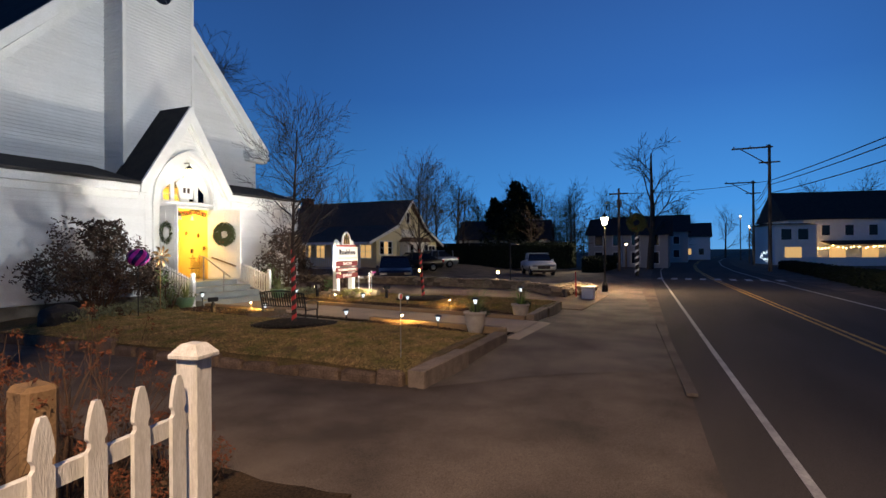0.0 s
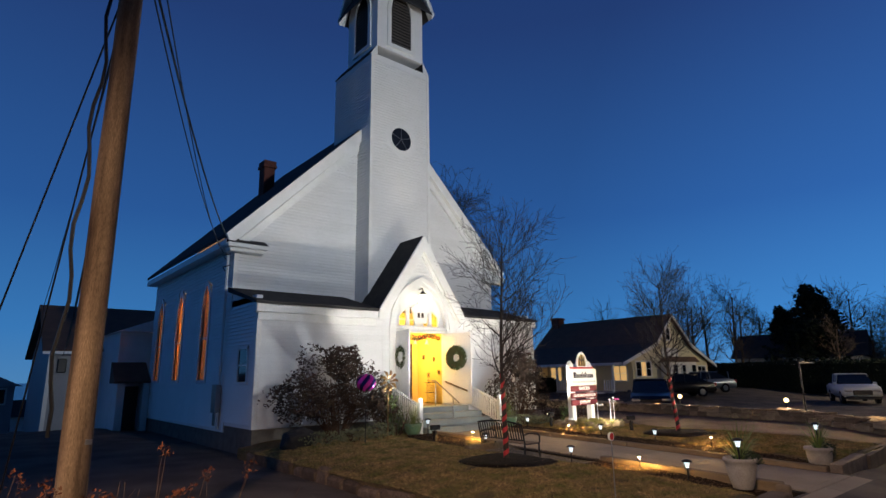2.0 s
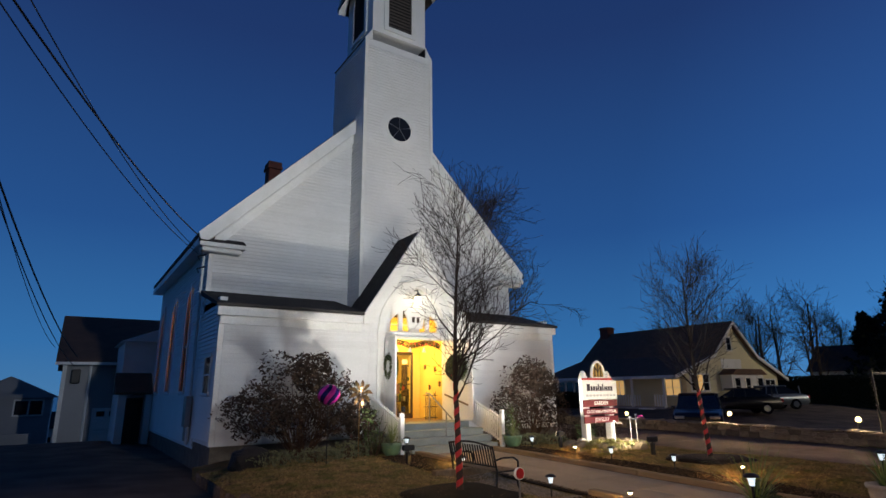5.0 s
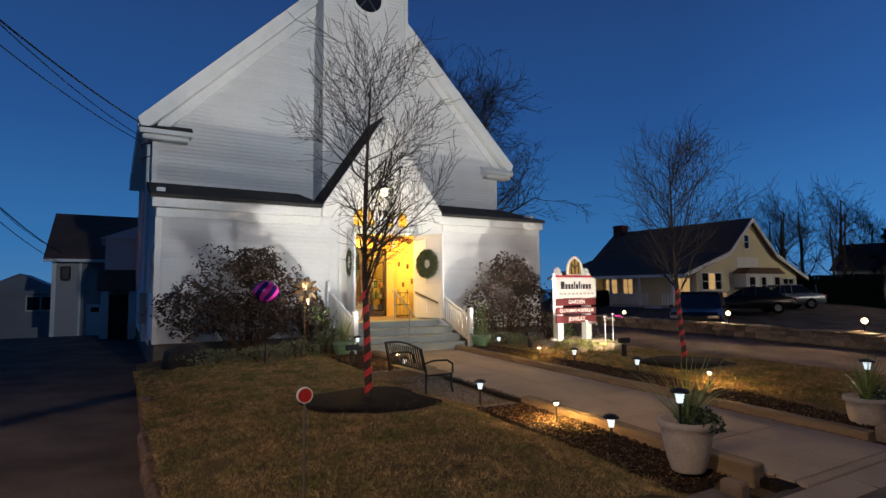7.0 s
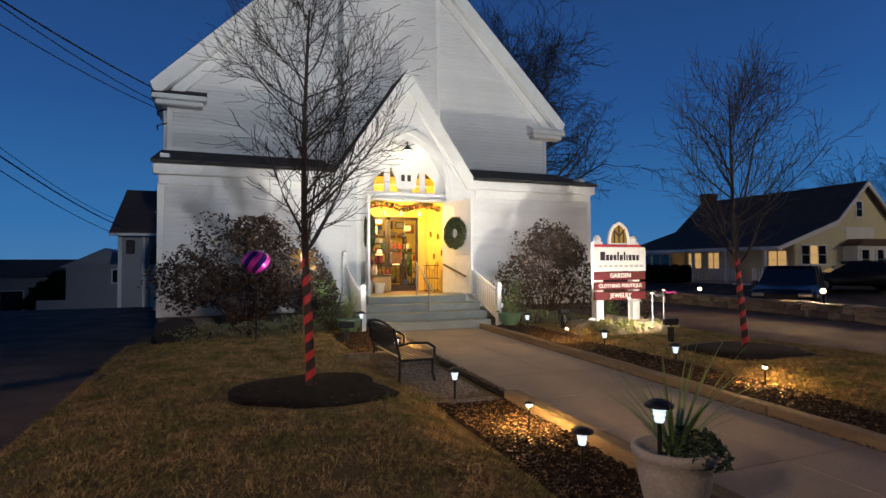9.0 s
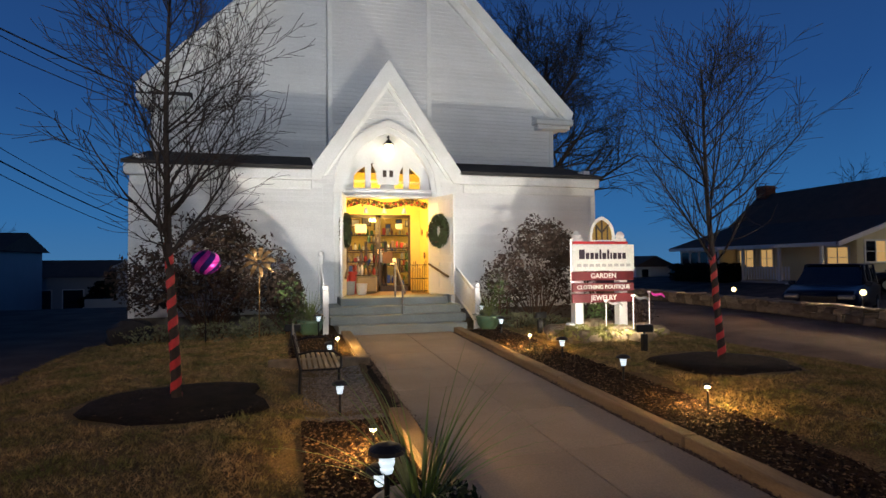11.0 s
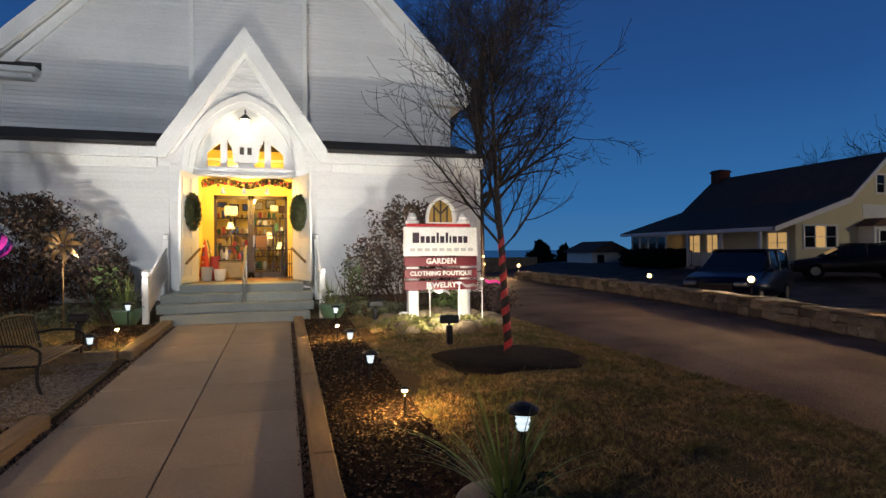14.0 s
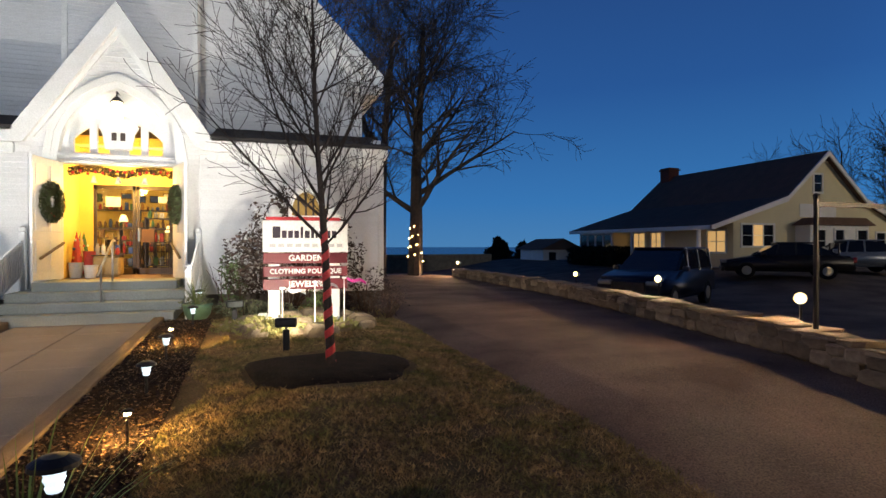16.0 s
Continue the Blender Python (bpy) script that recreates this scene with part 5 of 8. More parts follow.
tagged(part("boulder", bm, mat("near_black_cover", (0.022, 0.02, 0.02), 0.8, (0.012, 0.011, 0.012), 5, 0.8, 0.5)), "dark rounded covered thing beside the porch corner", "boulder")

# ---- garden ornaments ----
PINK = mat("pink_glass", (0.06, 0.015, 0.12), 0.12, (0.02, 0.02, 0.16), 6, 0.9, 0.0, 0.6)
t = thing("gazing_ball", "pink and violet striped ornament ball on a thin stake", "garden ornament", at=(11.32, 15.41, 0.0))
part("stake", lathe(bmesh.new(), [(0.0, -0.1), (0.012, -0.1), (0.012, 1.38), (0.0, 1.38)], n=8), BLACK, t)
VIOLET = mat("violet_glass", (0.75, 0.05, 0.42), 0.15, (0.5, 0.03, 0.35), 9, 0.7, 0.0, 0.5)
for i in range(12):
    V, F = [], []
    for j in range(13):
        k = math.pi * j / 12
        for q in range(4):
            a = 2 * math.pi * (i + q / 3) / 12 + 0.7 * k
            V.append((0.285 * math.sin(k) * math.cos(a), 0.285 * math.sin(k) * math.sin(a), 1.62 - 0.25 * math.cos(k)))
        if j:
            for q in range(3):
                F.append((4 * j - 4 + q, 4 * j - 3 + q, 4 * j + 1 + q, 4 * j + q))
    ob = raw("glass_stripe", V, F, PINK if i % 2 else VIOLET, t)
    ob.data.polygons.foreach_set("use_smooth", [True] * len(ob.data.polygons))
t = thing("wind_spinner", "bronze metal flower spinner on a tall rod", "garden ornament", at=(12.31, 15.77, 0.0))
BRONZE = mat("bronze", (0.28, 0.17, 0.07), 0.35, None, 8, 0.4, 0.05, 0.8)
part("rod", lathe(bmesh.new(), [(0.0, -0.1), (0.014, -0.1), (0.014, 1.55), (0.0, 1.55)], n=8), BRONZE, t)
for i in range(9):
    a = 2 * math.pi * i / 9
    bm = bmesh.new()
    prev = None
    for s in range(7):
        k = s / 6
        r = 0.05 + 0.30 * k
        c = Vector((r * math.cos(a), -0.03 - 0.06 * math.sin(k * 3), 1.62 + r * math.sin(a) + 0.05 * math.sin(k * 3.1)))
        w = 0.045 * math.sin(max(0.12, k) * math.pi * 0.96)
        sd = Vector((-math.sin(a), 0, math.cos(a))) * w
        cur = (bm.verts.new(c - sd), bm.verts.new(c + sd))
        if prev:
            bm.faces.new((prev[0], prev[1], cur[1], cur[0]))
        prev = cur
    bmesh.ops.solidify(bm, geom=bm.faces[:], thickness=0.006)
    part("petal", bm, BRONZE, t)

# ---- shop sign ----
sign = thing("shop_sign", "white and maroon shop sign boards between two white posts", "sign", at=(19.27, 14.1, 0.0))
for x in (-0.62, 0.42):
    part("post", boxes((x, x + 0.2, -0.1, 0.1, -0.1, 2.0), bevel=0.012), TRIM, sign)
    part("post_cap", lathe(bmesh.new(), [(0.0, 2.0), (0.13, 2.0), (0.13, 2.05), (0.09, 2.06), (0.09, 2.1), (0.1, 2.12), (0.05, 2.2), (0.0, 2.21)], x + 0.1, 0, 0, 16), TRIM, sign)
part("plastic_pipe", boxes((-0.8, -0.62, -0.08, 0.02, 0.2, 0.3), bevel=0.03), TRIM, sign)
part("name_board", boxes((-0.72, 0.76, -0.16, -0.1, 1.37, 1.93), bevel=0.01), TRIM, sign, "white name board")
part("top_strip", boxes((-0.66, 0.62, -0.14, -0.08, 1.935, 1.99)), RED, sign, "red strip above the name board")
TEXTDARK = mat("dark_lettering", (0.03, 0.015, 0.03), 0.6, bump=0)
TEXTGREY = mat("faded_lettering", (0.5, 0.5, 0.5), 0.6, bump=0)
x = -0.55
for w in (0.13, 0.08, 0.08, 0.08, 0.045, 0.085, 0.05, 0.04, 0.085, 0.085, 0.08):
    h = 0.2 if w in (0.13, 0.045, 0.05) else 0.13
    part("name_bar", boxes((x, x + w, -0.166, -0.16, 1.62, 1.62 + h)), TEXTDARK, sign)
    x += w + 0.026
for i in range(9):
    part("faded_bar", boxes((-0.6 + i * 0.145, -0.5 + i * 0.145, -0.165, -0.16, 1.46, 1.52)), TEXTGREY, sign)


def words(body, size, at, material, parent):
    cu = bpy.data.curves.new("lettering", "FONT")
    cu.body, cu.size, cu.align_x, cu.align_y, cu.extrude, cu.space_character, cu.offset = body, size, "CENTER", "CENTER", 0.004, 1.05, 0.004
    tmp = bpy.data.objects.new("lettering", cu)
    scene.collection.objects.link(tmp)
    me = bpy.data.meshes.new_from_object(tmp.evaluated_get(bpy.context.evaluated_depsgraph_get()))
    bpy.data.objects.remove(tmp)
    me.materials.clear()
    me.materials.append(material)
    ob = new("lettering", me)
    ob.parent = parent
    ob.matrix_basis = pose(*at, 90, 0, 0)
    return ob


for z0, z1, body, size in ((1.17, 1.36, "GARDEN", 0.145), (0.94, 1.12, "CLOTHING BOUTIQUE", 0.115), (0.71, 0.9, "JEWELRY", 0.145)):
    part("maroon_board", boxes((-0.71, 0.75, -0.15, -0.1, z0, z1), bevel=0.008), MAROON, sign, "maroon board with white capitals")
    words(body, size, (0.02, -0.154, (z0 + z1) / 2), TRIM, sign)
arch = [(x, z) for x, z in pointed(0.02, 0.3, 2.0, 2.12, 2.52)]
inner = [(x, z) for x, z in pointed(0.02, 0.24, 2.02, 2.12, 2.45)]
part("arch_frame", ring_prism(bmesh.new(), inner, arch, "y", -0.13, -0.07), TRIM, sign, "small white pointed arch frame")
AMBERGLASS = mat("amber_glass", (0.38, 0.24, 0.05), 0.3, (0.30, 0.18, 0.05), 8, 0.6, 0.05)
part("arch_pane", prism(bmesh.new(), inner, "y", -0.10, -0.09), AMBERGLASS, sign)
for a, b in (((0.02, 2.02), (0.02, 2.44)), ((0.02, 2.18), (-0.15, 2.36)), ((0.02, 2.18), (0.19, 2.36)), ((-0.11, 2.02), (-0.11, 2.3)), ((0.15, 2.02), (0.15, 2.3))):
    part("tracery", tube(bmesh.new(), (a[0], -0.115, a[1]), (b[0], -0.115, b[1]), 0.018, n=6), DARKWOOD, sign)
rng = random.Random(77)
for i in range(26):
    a = 2 * math.pi * i / 26 + rng.uniform(-0.1, 0.1)
    r = rng.uniform(0.8, 1.15)
    x, y = 19.25 + 1.05 * r * math.cos(a), 13.75 + 0.85 * r * math.sin(a)
    s = rng.uniform(0.10, 0.22)
    bm = rock(rng, s * 1.2, s, s * 0.8, (x, y, lawn_z(x, y) + 0.05))
    tagged(part("rock", bm, STONE), "rough field stone round the sign mound", "rock", "sign mound rocks")
V, F = leaf_cloud(random.Random(3), 2600, (19.0, 13.3, 0.16), (1.1, 0.5, 0.14), 0.05, thick=0.5)
tagged(raw("mound_grass", V, F, mat("pale_grass", (0.30, 0.27, 0.09), 0.8, (0.2, 0.2, 0.06), 5, 0.8, 0)), "pale matted grass round the sign base", "grass", kind="stuff")
for x, y, h, m in ((18.85, 13.15, 0.75, TRIM), (19.35, 13.0, 0.85, TRIM), (19.85, 13.2, 0.9, TRIM)):
    t = thing("bird_stake", "slim garden stake with a bird-shaped top and trailing ribbons", "garden ornament", "bird stakes", at=(x, y, 0.05))
    part("rod", lathe(bmesh.new(), [(0.0, 0), (0.009, 0), (0.009, h), (0.0, h)], n=6), m, t)
    bm = rock(random.Random(int(h * 100)), 0.045, 0.018, 0.022, (0, 0, h))
    part("body", bm, TRIM, t)
    V, F = [], []
    for k in range(9):
        V += [(0.05 + 0.04 * k, 0.01 * math.sin(k), h + 0.02 - 0.012 * k - 0.03 * math.sin(k * 0.8)), (0.05 + 0.04 * k, 0.01 * math.sin(k), h - 0.03 - 0.012 * k - 0.03 * math.sin(k * 0.8))]
        if k:
            F.append((2 * k - 2, 2 * k, 2 * k + 1, 2 * k - 1))
    raw("ribbon", V, F, mat("magenta_ribbon", (0.5, 0.03, 0.25), 0.5) if x > 19.5 else STEEL, t)

# ---- at the church door ----
t = thing("wall_lantern", "lit lantern hanging over the church door", "lantern", at=(CX, PY - 0.12, 4.55))
part("bracket", pipe(bmesh.new(), [(0, 0.24, 0.42), (0, 0.0, 0.42), (0, 0, 0.3)], 0.018), BLACK, t)
part("cap", lathe(bmesh.new(), [(0.0, 0.34), (0.05, 0.3), (0.14, 0.2), (0.14, 0.18), (0.0, 0.18)], n=8), BLACK, t)
part("globe", lathe(bmesh.new(), [(0.0, 0.18), (0.11, 0.18), (0.09, -0.05), (0.0, -0.07)], n=12), BULB_LANTERN, t)
t = thing("number_board", "white shaped board with dark figures above the door", "sign", at=(CX, PY + 0.06, 4.05))
out = [(-0.28, -0.36), (0.28, -0.36), (0.33, 0.0), (0.42, 0.16), (0.30, 0.3), (0.12, 0.34), (0.08, 0.46), (-0.08, 0.46), (-0.12, 0.34), (-0.30, 0.3), (-0.42, 0.16), (-0.33, 0.0)]
part("board", prism(bmesh.new(), out, "y", -0.03, 0.03), TRIM, t)
for x in (-0.14, 0.04):
    part("figure_bar", boxes((x, x + 0.1, -0.042, -0.031, -0.16, 0.02)), DARKWOOD, t)


WREATHGREEN = mat("wreath_green", (0.085, 0.12, 0.04), 0.8, (0.06, 0.045, 0.022), 9, 0.9, 0.0)


def wreath(at, m, size, label):
    t = thing("wreath", label, "wreath", "door wreaths")
    t.matrix_basis = m
    V, F = [], []
    rng = random.Random(int(size * 1000))
    for _ in range(4200):
        a, b = rng.uniform(0, 6.283), rng.uniform(0, 6.283)
        rr = size * 0.52 * rng.random() ** 0.5
        c = Vector(((size + rr * math.cos(b)) * math.cos(a), rr * math.sin(b) * 0.8, (size + rr * math.cos(b)) * math.sin(a)))
        u = Vector((rng.uniform(-1, 1), rng.uniform(-1, 1), rng.uniform(-1, 1))).normalized() * 0.05
        w = u.orthogonal().normalized() * 0.012
        k = len(V)
        V += [tuple(c - u), tuple(c + w), tuple(c + u), tuple(c - w)]
        F.append((k, k + 1, k + 2, k + 3))
    raw("greenery", V, F, WREATHGREEN, t)
    for k in range(2):
        a = 4.2 + k * 0.5
        part("berry", rock(rng, 0.03, 0.03, 0.03, (size * math.cos(a), -0.08, size * math.sin(a)), 1), RED, t)
    return t


wreath(None, pose(14.28, PY - 0.48, 2.42, 0, 0, 80), 0.3, "green fir wreath hung on the open door")
wreath(None, pose(16.73, PY - 0.5, 2.42, 0, 0, -72), 0.3, "green fir wreath hung on the open door")
# garland with red bows over the doorway
t = thing("garland", "fir garland with red bows and lights over the doorway", "garland")
rng = random.Random(9)
V, F = [], []
for _ in range(1500):
    x = rng.uniform(14.4, 16.6)
    c = Vector((x, PY + 0.3 + rng.uniform(-0.08, 0.08), 3.22 - 0.06 * math.cos((x - CX) * 5) + rng.uniform(-0.1, 0.08)))
    u = Vector((rng.uniform(-1, 1), rng.uniform(-1, 1), rng.uniform(-1, 1))).normalized() * 0.045
    w = u.orthogonal().normalized() * 0.012
    k = len(V)
    V += [tuple(c - u), tuple(c + w), tuple(c + u), tuple(c - w)]
    F.append((k, k + 1, k + 2, k + 3))
raw("greenery", V, F, mat("brown_fir", (0.10, 0.05, 0.025), 0.8, (0.05, 0.06, 0.02), 9, 0.9, 0), t)
for i in range(14):
    x = 14.5 + i * 0.15
    part("berry", rock(rng, 0.035, 0.03, 0.035, (x, PY + 0.22, 3.2 + rng.uniform(-0.07, 0.05)), 1), RED, t)
for x in (14.9, 15.4, 15.95):
    t = thing("hanging_ornament", "white bell ornament hanging in the doorway", "ornament", "door ornaments", at=(x, PY + 0.3, 2.98))
    part("bell", lathe(bmesh.new(), [(0.0, 0.12), (0.03, 0.11), (0.05, 0.02), (0.075, -0.04), (0.0, -0.04)], n=12), TRIM, t)
    part("cord", lathe(bmesh.new(), [(0.0, 0.12), (0.004, 0.12), (0.004, 0.24), (0.0, 0.24)], n=5), STEEL, t)
# pipe handrail on the steps
t = thing("handrail", "grey pipe handrail in the middle of the steps", "handrail", at=(15.5, 0, 0))
part("post", lathe(bmesh.new(), [(0.0, 0.18), (0.022, 0.18), (0.022, 1.05), (0.0, 1.05)], 0, 16.55, 0, 8), STEEL, t)
part("post", lathe(bmesh.new(), [(0.0, 0.72), (0.022, 0.72), (0.022, 1.6), (0.0, 1.6)], 0, 17.5, 0, 8), STEEL, t)
part("rail", pipe(bmesh.new(), [(0, 16.25, 0.88), (0, 16.55, 1.05), (0, 17.5, 1.6), (0, 17.7, 1.6)], 0.024, 8), STEEL, t)
# white balustrades both sides
for side in (-1, 1):
    xs = 13.68 if side < 0 else 17.16
    t = thing("balustrade", "white picket balustrade beside the church steps", "balustrade", "step balustrades")
    for y, z0, z1 in ((16.0, 0.0, 0.98), (18.05, 0.35, 1.78)):
        part("newel", boxes((xs - 0.06, xs + 0.06, y - 0.06, y + 0.06, z0 - 0.1, z1), bevel=0.008), TRIM, t)
        part("newel_ball", rock(random.Random(2), 0.07, 0.07, 0.07, (xs, y, z1 + 0.06), 2), TRIM, t)
    for dz in (0.2, 0.85):
        bm = bmesh.new()
        tube(bm, (xs, 16.0, dz - 0.02), (xs, 18.05, dz + 0.72), 0.03, n=6)
        part("rail", bm, TRIM, t)
    for i in range(17):
        y = 16.12 + i * 0.113
        z = 0.36 * (y - 16.0)
        part("picket", boxes((xs - 0.02, xs + 0.02, y - 0.022, y + 0.022, z + 0.12, z + 0.9)), TRIM, t)
# goods in the doorway and the shop
rng = random.Random(13)
GOODS = [mat("goods_" + n, c, 0.6) for n, c in (("red", (0.4, 0.04, 0.03)), ("ochre", (0.4, 0.22, 0.06)), ("grey", (0.35, 0.35, 0.33)), ("white", (0.7, 0.68, 0.62)), ("brown", (0.16, 0.08, 0.04)), ("blue", (0.05, 0.1, 0.35)), ("green", (0.06, 0.15, 0.06)), ("straw", (0.45, 0.33, 0.14)))]


def jar(at, r, h, m, name="vase", label="small painted vase on display"):
    t = part(name, lathe(bmesh.new(), [(0.0, 0.0), (r * 0.7, 0.0), (r, h * 0.4), (r * 0.8, h * 0.75), (r * 0.5, h * 0.85), (r * 0.62, h), (r * 0.45, h * 0.98), (0.0, h * 0.5)], n=12), m)
    t.location = at
    return tagged(t, label, "vase", "shop goods")


for x, y, r, h, m, nm, lab in ((14.48, 18.75, 0.15, 0.36, 2, "bucket", "grey metal bucket in the doorway"), (14.48, 18.75, 0.13, 0.0, 2, "", ""), (14.8, 18.7, 0.15, 0.3, 3, "bucket", "pale woven basket in the doorway"), (14.62, 19.3, 0.13, 0.62, 0, "figure", "red cloth ornament standing in the doorway")):
    if nm:
        t = part(nm, lathe(bmesh.new(), [(0.0, 0.0), (r * 0.8, 0.0), (r, h * 0.9), (r * 1.06, h), (r * 0.92, h), (r * 0.8, h * 0.3), (0.0, h * 0.28)], n=18), GOODS[m])
        t.location = (x, y, 0.735)
        tagged(t, lab, nm, "doorway goods")
t = thing("display_table", "small table with a straw-coloured cloth in the doorway", "table", at=(15.0, 19.4, 0.735))
part("cloth", boxes((-0.3, 0.3, -0.22, 0.22, 0.02, 0.5), bevel=0.05), GOODS[7], t)
part("tabletop", boxes((-0.32, 0.32, -0.24, 0.24, 0.5, 0.53), bevel=0.01), DARKWOOD, t)
for i in range(5):
    jar((14.78 + i * 0.11, 19.4 + rng.uniform(-0.1, 0.1), 1.265), 0.05, rng.uniform(0.15, 0.34), GOODS[rng.randrange(8)])
for i in range(3):
    t = thing("small_tree", "little tinsel tree with red and gold balls", "ornament", "doorway goods", at=(14.38, 19.2 + 0.3 * i, 0.735))
    part("cone", lathe(bmesh.new(), [(0.0, 0.0), (0.14, 0.1), (0.1, 0.5), (0.06, 0.85), (0.0, 1.1)], n=10), GOODS[(0, 7, 6)[i]], t)
    for k in range(12):
        a, z = k * 2.1, 0.12 + k * 0.07
        part("ball", rock(rng, 0.035, 0.035, 0.035, ((0.145 - 0.1 * z) * math.cos(a), (0.145 - 0.1 * z) * math.sin(a), z), 1), GOODS[rng.choice((0, 5, 7, 3))], t)
for k, (x0, y0, w) in enumerate(((13.0, 25.4, 1.5), (14.6, 25.4, 1.5), (16.2, 25.4, 1.5), (17.7, 23.0, 0.8), (13.6, 22.4, 0.9), (16.0, 23.2, 1.2), (14.4, 23.6, 1.0), (16.3, 21.4, 0.6), (14.5, 21.5, 0.8), (15.35, 22.2, 0.7), (14.9, 24.3, 1.4))):
    tall = 2.0 if k < 4 else rng.uniform(0.9, 1.6)
    t = thing("display_shelf", "dark wooden shelf full of small gifts", "shelf", "shop shelves", at=(x0, y0, 0.735))
    levels = 4 if k < 4 else 3
    for s in (0, w - 0.04):
        part("upright", boxes((s, s + 0.04, -0.2, 0.25, 0, tall)), DARKWOOD, t)
    for j in range(levels):
        z = 0.15 + j * (tall - 0.2) / (levels - 1)
        part("board", boxes((0.04, w - 0.04, -0.2, 0.25, z, z + 0.03)), DARKWOOD, t)
        for i in range(int(w / 0.16)):
            xx = x0 + 0.12 + i * 0.16
            if rng.random() < 0.5:
                jar((xx, y0 - 0.05 + rng.uniform(-0.05, 0.08), 0.735 + z + 0.03), rng.uniform(0.04, 0.065), rng.uniform(0.12, 0.3), GOODS[rng.randrange(8)])
            else:
                h = rng.uniform(0.1, 0.28)
                b = part("gift_box", boxes((-0.055, 0.055, -0.05, 0.05, 0, h), bevel=0.006), GOODS[rng.randrange(8)])
                b.location = (xx, y0 - 0.05, 0.735 + z + 0.03)
                tagged(b, "small gift box on a shop shelf", "box", "shop goods")
LAMPSHADE = mat("lamp_shade", (0.8, 0.6, 0.35), 0.7, emit=(1.0, 0.62, 0.22), watts=2.5, bump=0)
for x, y, z in ((14.75, 22.3, 2.2), (15.9, 22.8, 1.9), (16.25, 21.9, 1.55)):
    t = thing("floor_lamp", "slim lit floor lamp in the shop", "lamp", "shop lamps", at=(x, y, z))
    part("shade", lathe(bmesh.new(), [(0.06, 0.2), (0.13, 0.0), (0.125, 0.0), (0.055, 0.2), (0.06, 0.2)], n=16), LAMPSHADE, t)
    part("stem", lathe(bmesh.new(), [(0.0, 0.08), (0.015, 0.08), (0.015, 0.76 - z), (0.12, 0.75 - z), (0.12, 0.735 - z), (0.0, 0.735 - z)], n=10), BRONZE, t)
for x, z, w, h, m in ((14.95, 2.62, 0.34, 0.26, 3), (16.1, 2.7, 0.2, 0.16, 3), (15.75, 1.75, 0.3, 0.34, 4)):
    b = part("notice", boxes((-w / 2, w / 2, -0.01, 0.01, -h / 2, h / 2)), GOODS[m])
    b.location = (x, 20.14, z)
    tagged(b, "paper notice on the shop door glass", "notice", "door notices")

# framed pictures high on the shop's back wall and on the vestibule side
rng = random.Random(47)
for i in range(13):
    w, h = rng.uniform(0.22, 0.42), rng.uniform(0.22, 0.4)
    t = thing("framed_picture", "small framed picture hung on the shop wall", "picture", "shop pictures", at=(12.8 + i * 0.44, 25.97, rng.uniform(2.95, 3.3)))
    part("frame", boxes((-w / 2, w / 2, -0.02, 0.025, -h / 2, h / 2), bevel=0.008), DARKWOOD if i % 3 else BRONZE, t)
    part("print", boxes((-w / 2 + 0.035, w / 2 - 0.035, -0.026, -0.02, -h / 2 + 0.035, h / 2 - 0.035)), GOODS[rng.randrange(8)], t)
for i, (y, z) in enumerate(((18.8, 1.9), (19.1, 2.4), (19.45, 1.8), (19.75, 2.5))):
    t = thing("wall_ornament", "dark metal star ornament on the yellow vestibule wall", "ornament", "vestibule ornaments", at=(16.735, y, z))
    bm = bmesh.new()
    for k in range(4):
        tube(bm, (-0.01, 0.09 * math.cos(k * 0.785), 0.09 * math.sin(k * 0.785)), (-0.01, -0.09 * math.cos(k * 0.785), -0.09 * math.sin(k * 0.785)), 0.014, n=5)
    part("star", bm, BRONZE, t)
t = thing("umbrella_rack", "dark wire rack of trinkets beside the shop door", "rack", at=(16.45, 18.95, 0.735))
for k in range(9):
    part("wire", pipe(bmesh.new(), [(-0.2 + 0.05 * k, 0.0, 0.0), (-0.2 + 0.05 * k, 0.0, 0.8 + 0.12 * math.sin(k))], 0.009, 5), BLACK, t)
for z in (0.05, 0.4, 0.78):
    part("shelf", boxes((-0.22, 0.22, -0.1, 0.1, z, z + 0.02)), BLACK, t)

# ---- picket fence, cut post, dry flowers ----
fence = thing("picket_fence", "white painted picket fence ending at a capped post", "fence")
FD = Vector((-0.985, -0.17, 0))
FN = Vector((-0.17, 0.985, 0))
FP = Vector((3.03, 4.13, 0))
ang = math.degrees(math.atan2(FD.y, FD.x))
FPAINT = mat("chipped_paint", (0.60, 0.59, 0.57), 0.6, (0.42, 0.40, 0.36), 7, 0.6, 0.3, stretch=(3, 3, 0.6))
bm = bmesh.new()
box(bm, -0.065, 0.065, -0.065, 0.065, -0.5, 1.17, bevel=0.006, m=Matrix.Translation(FP) @ pose(0, 0, 0, 0, 0, ang))
post = part("post", bm, FPAINT, fence)
bm = bmesh.new()
box(bm, -0.095, 0.095, -0.095, 0.095, 1.17, 1.2, bevel=0.006)
lo = [bm.verts.new((sx * 0.088, sy * 0.088, 1.2)) for sx, sy in ((-1, -1), (1, -1), (1, 1), (-1, 1))]
hi = [bm.verts.new((sx * 0.045, sy * 0.045, 1.25)) for sx, sy in ((-1, -1), (1, -1), (1, 1), (-1, 1))]
bm.faces.new(hi)
for i in range(4):
    bm.faces.new((lo[i], lo[(i + 1) % 4], hi[(i + 1) % 4], hi[i]))
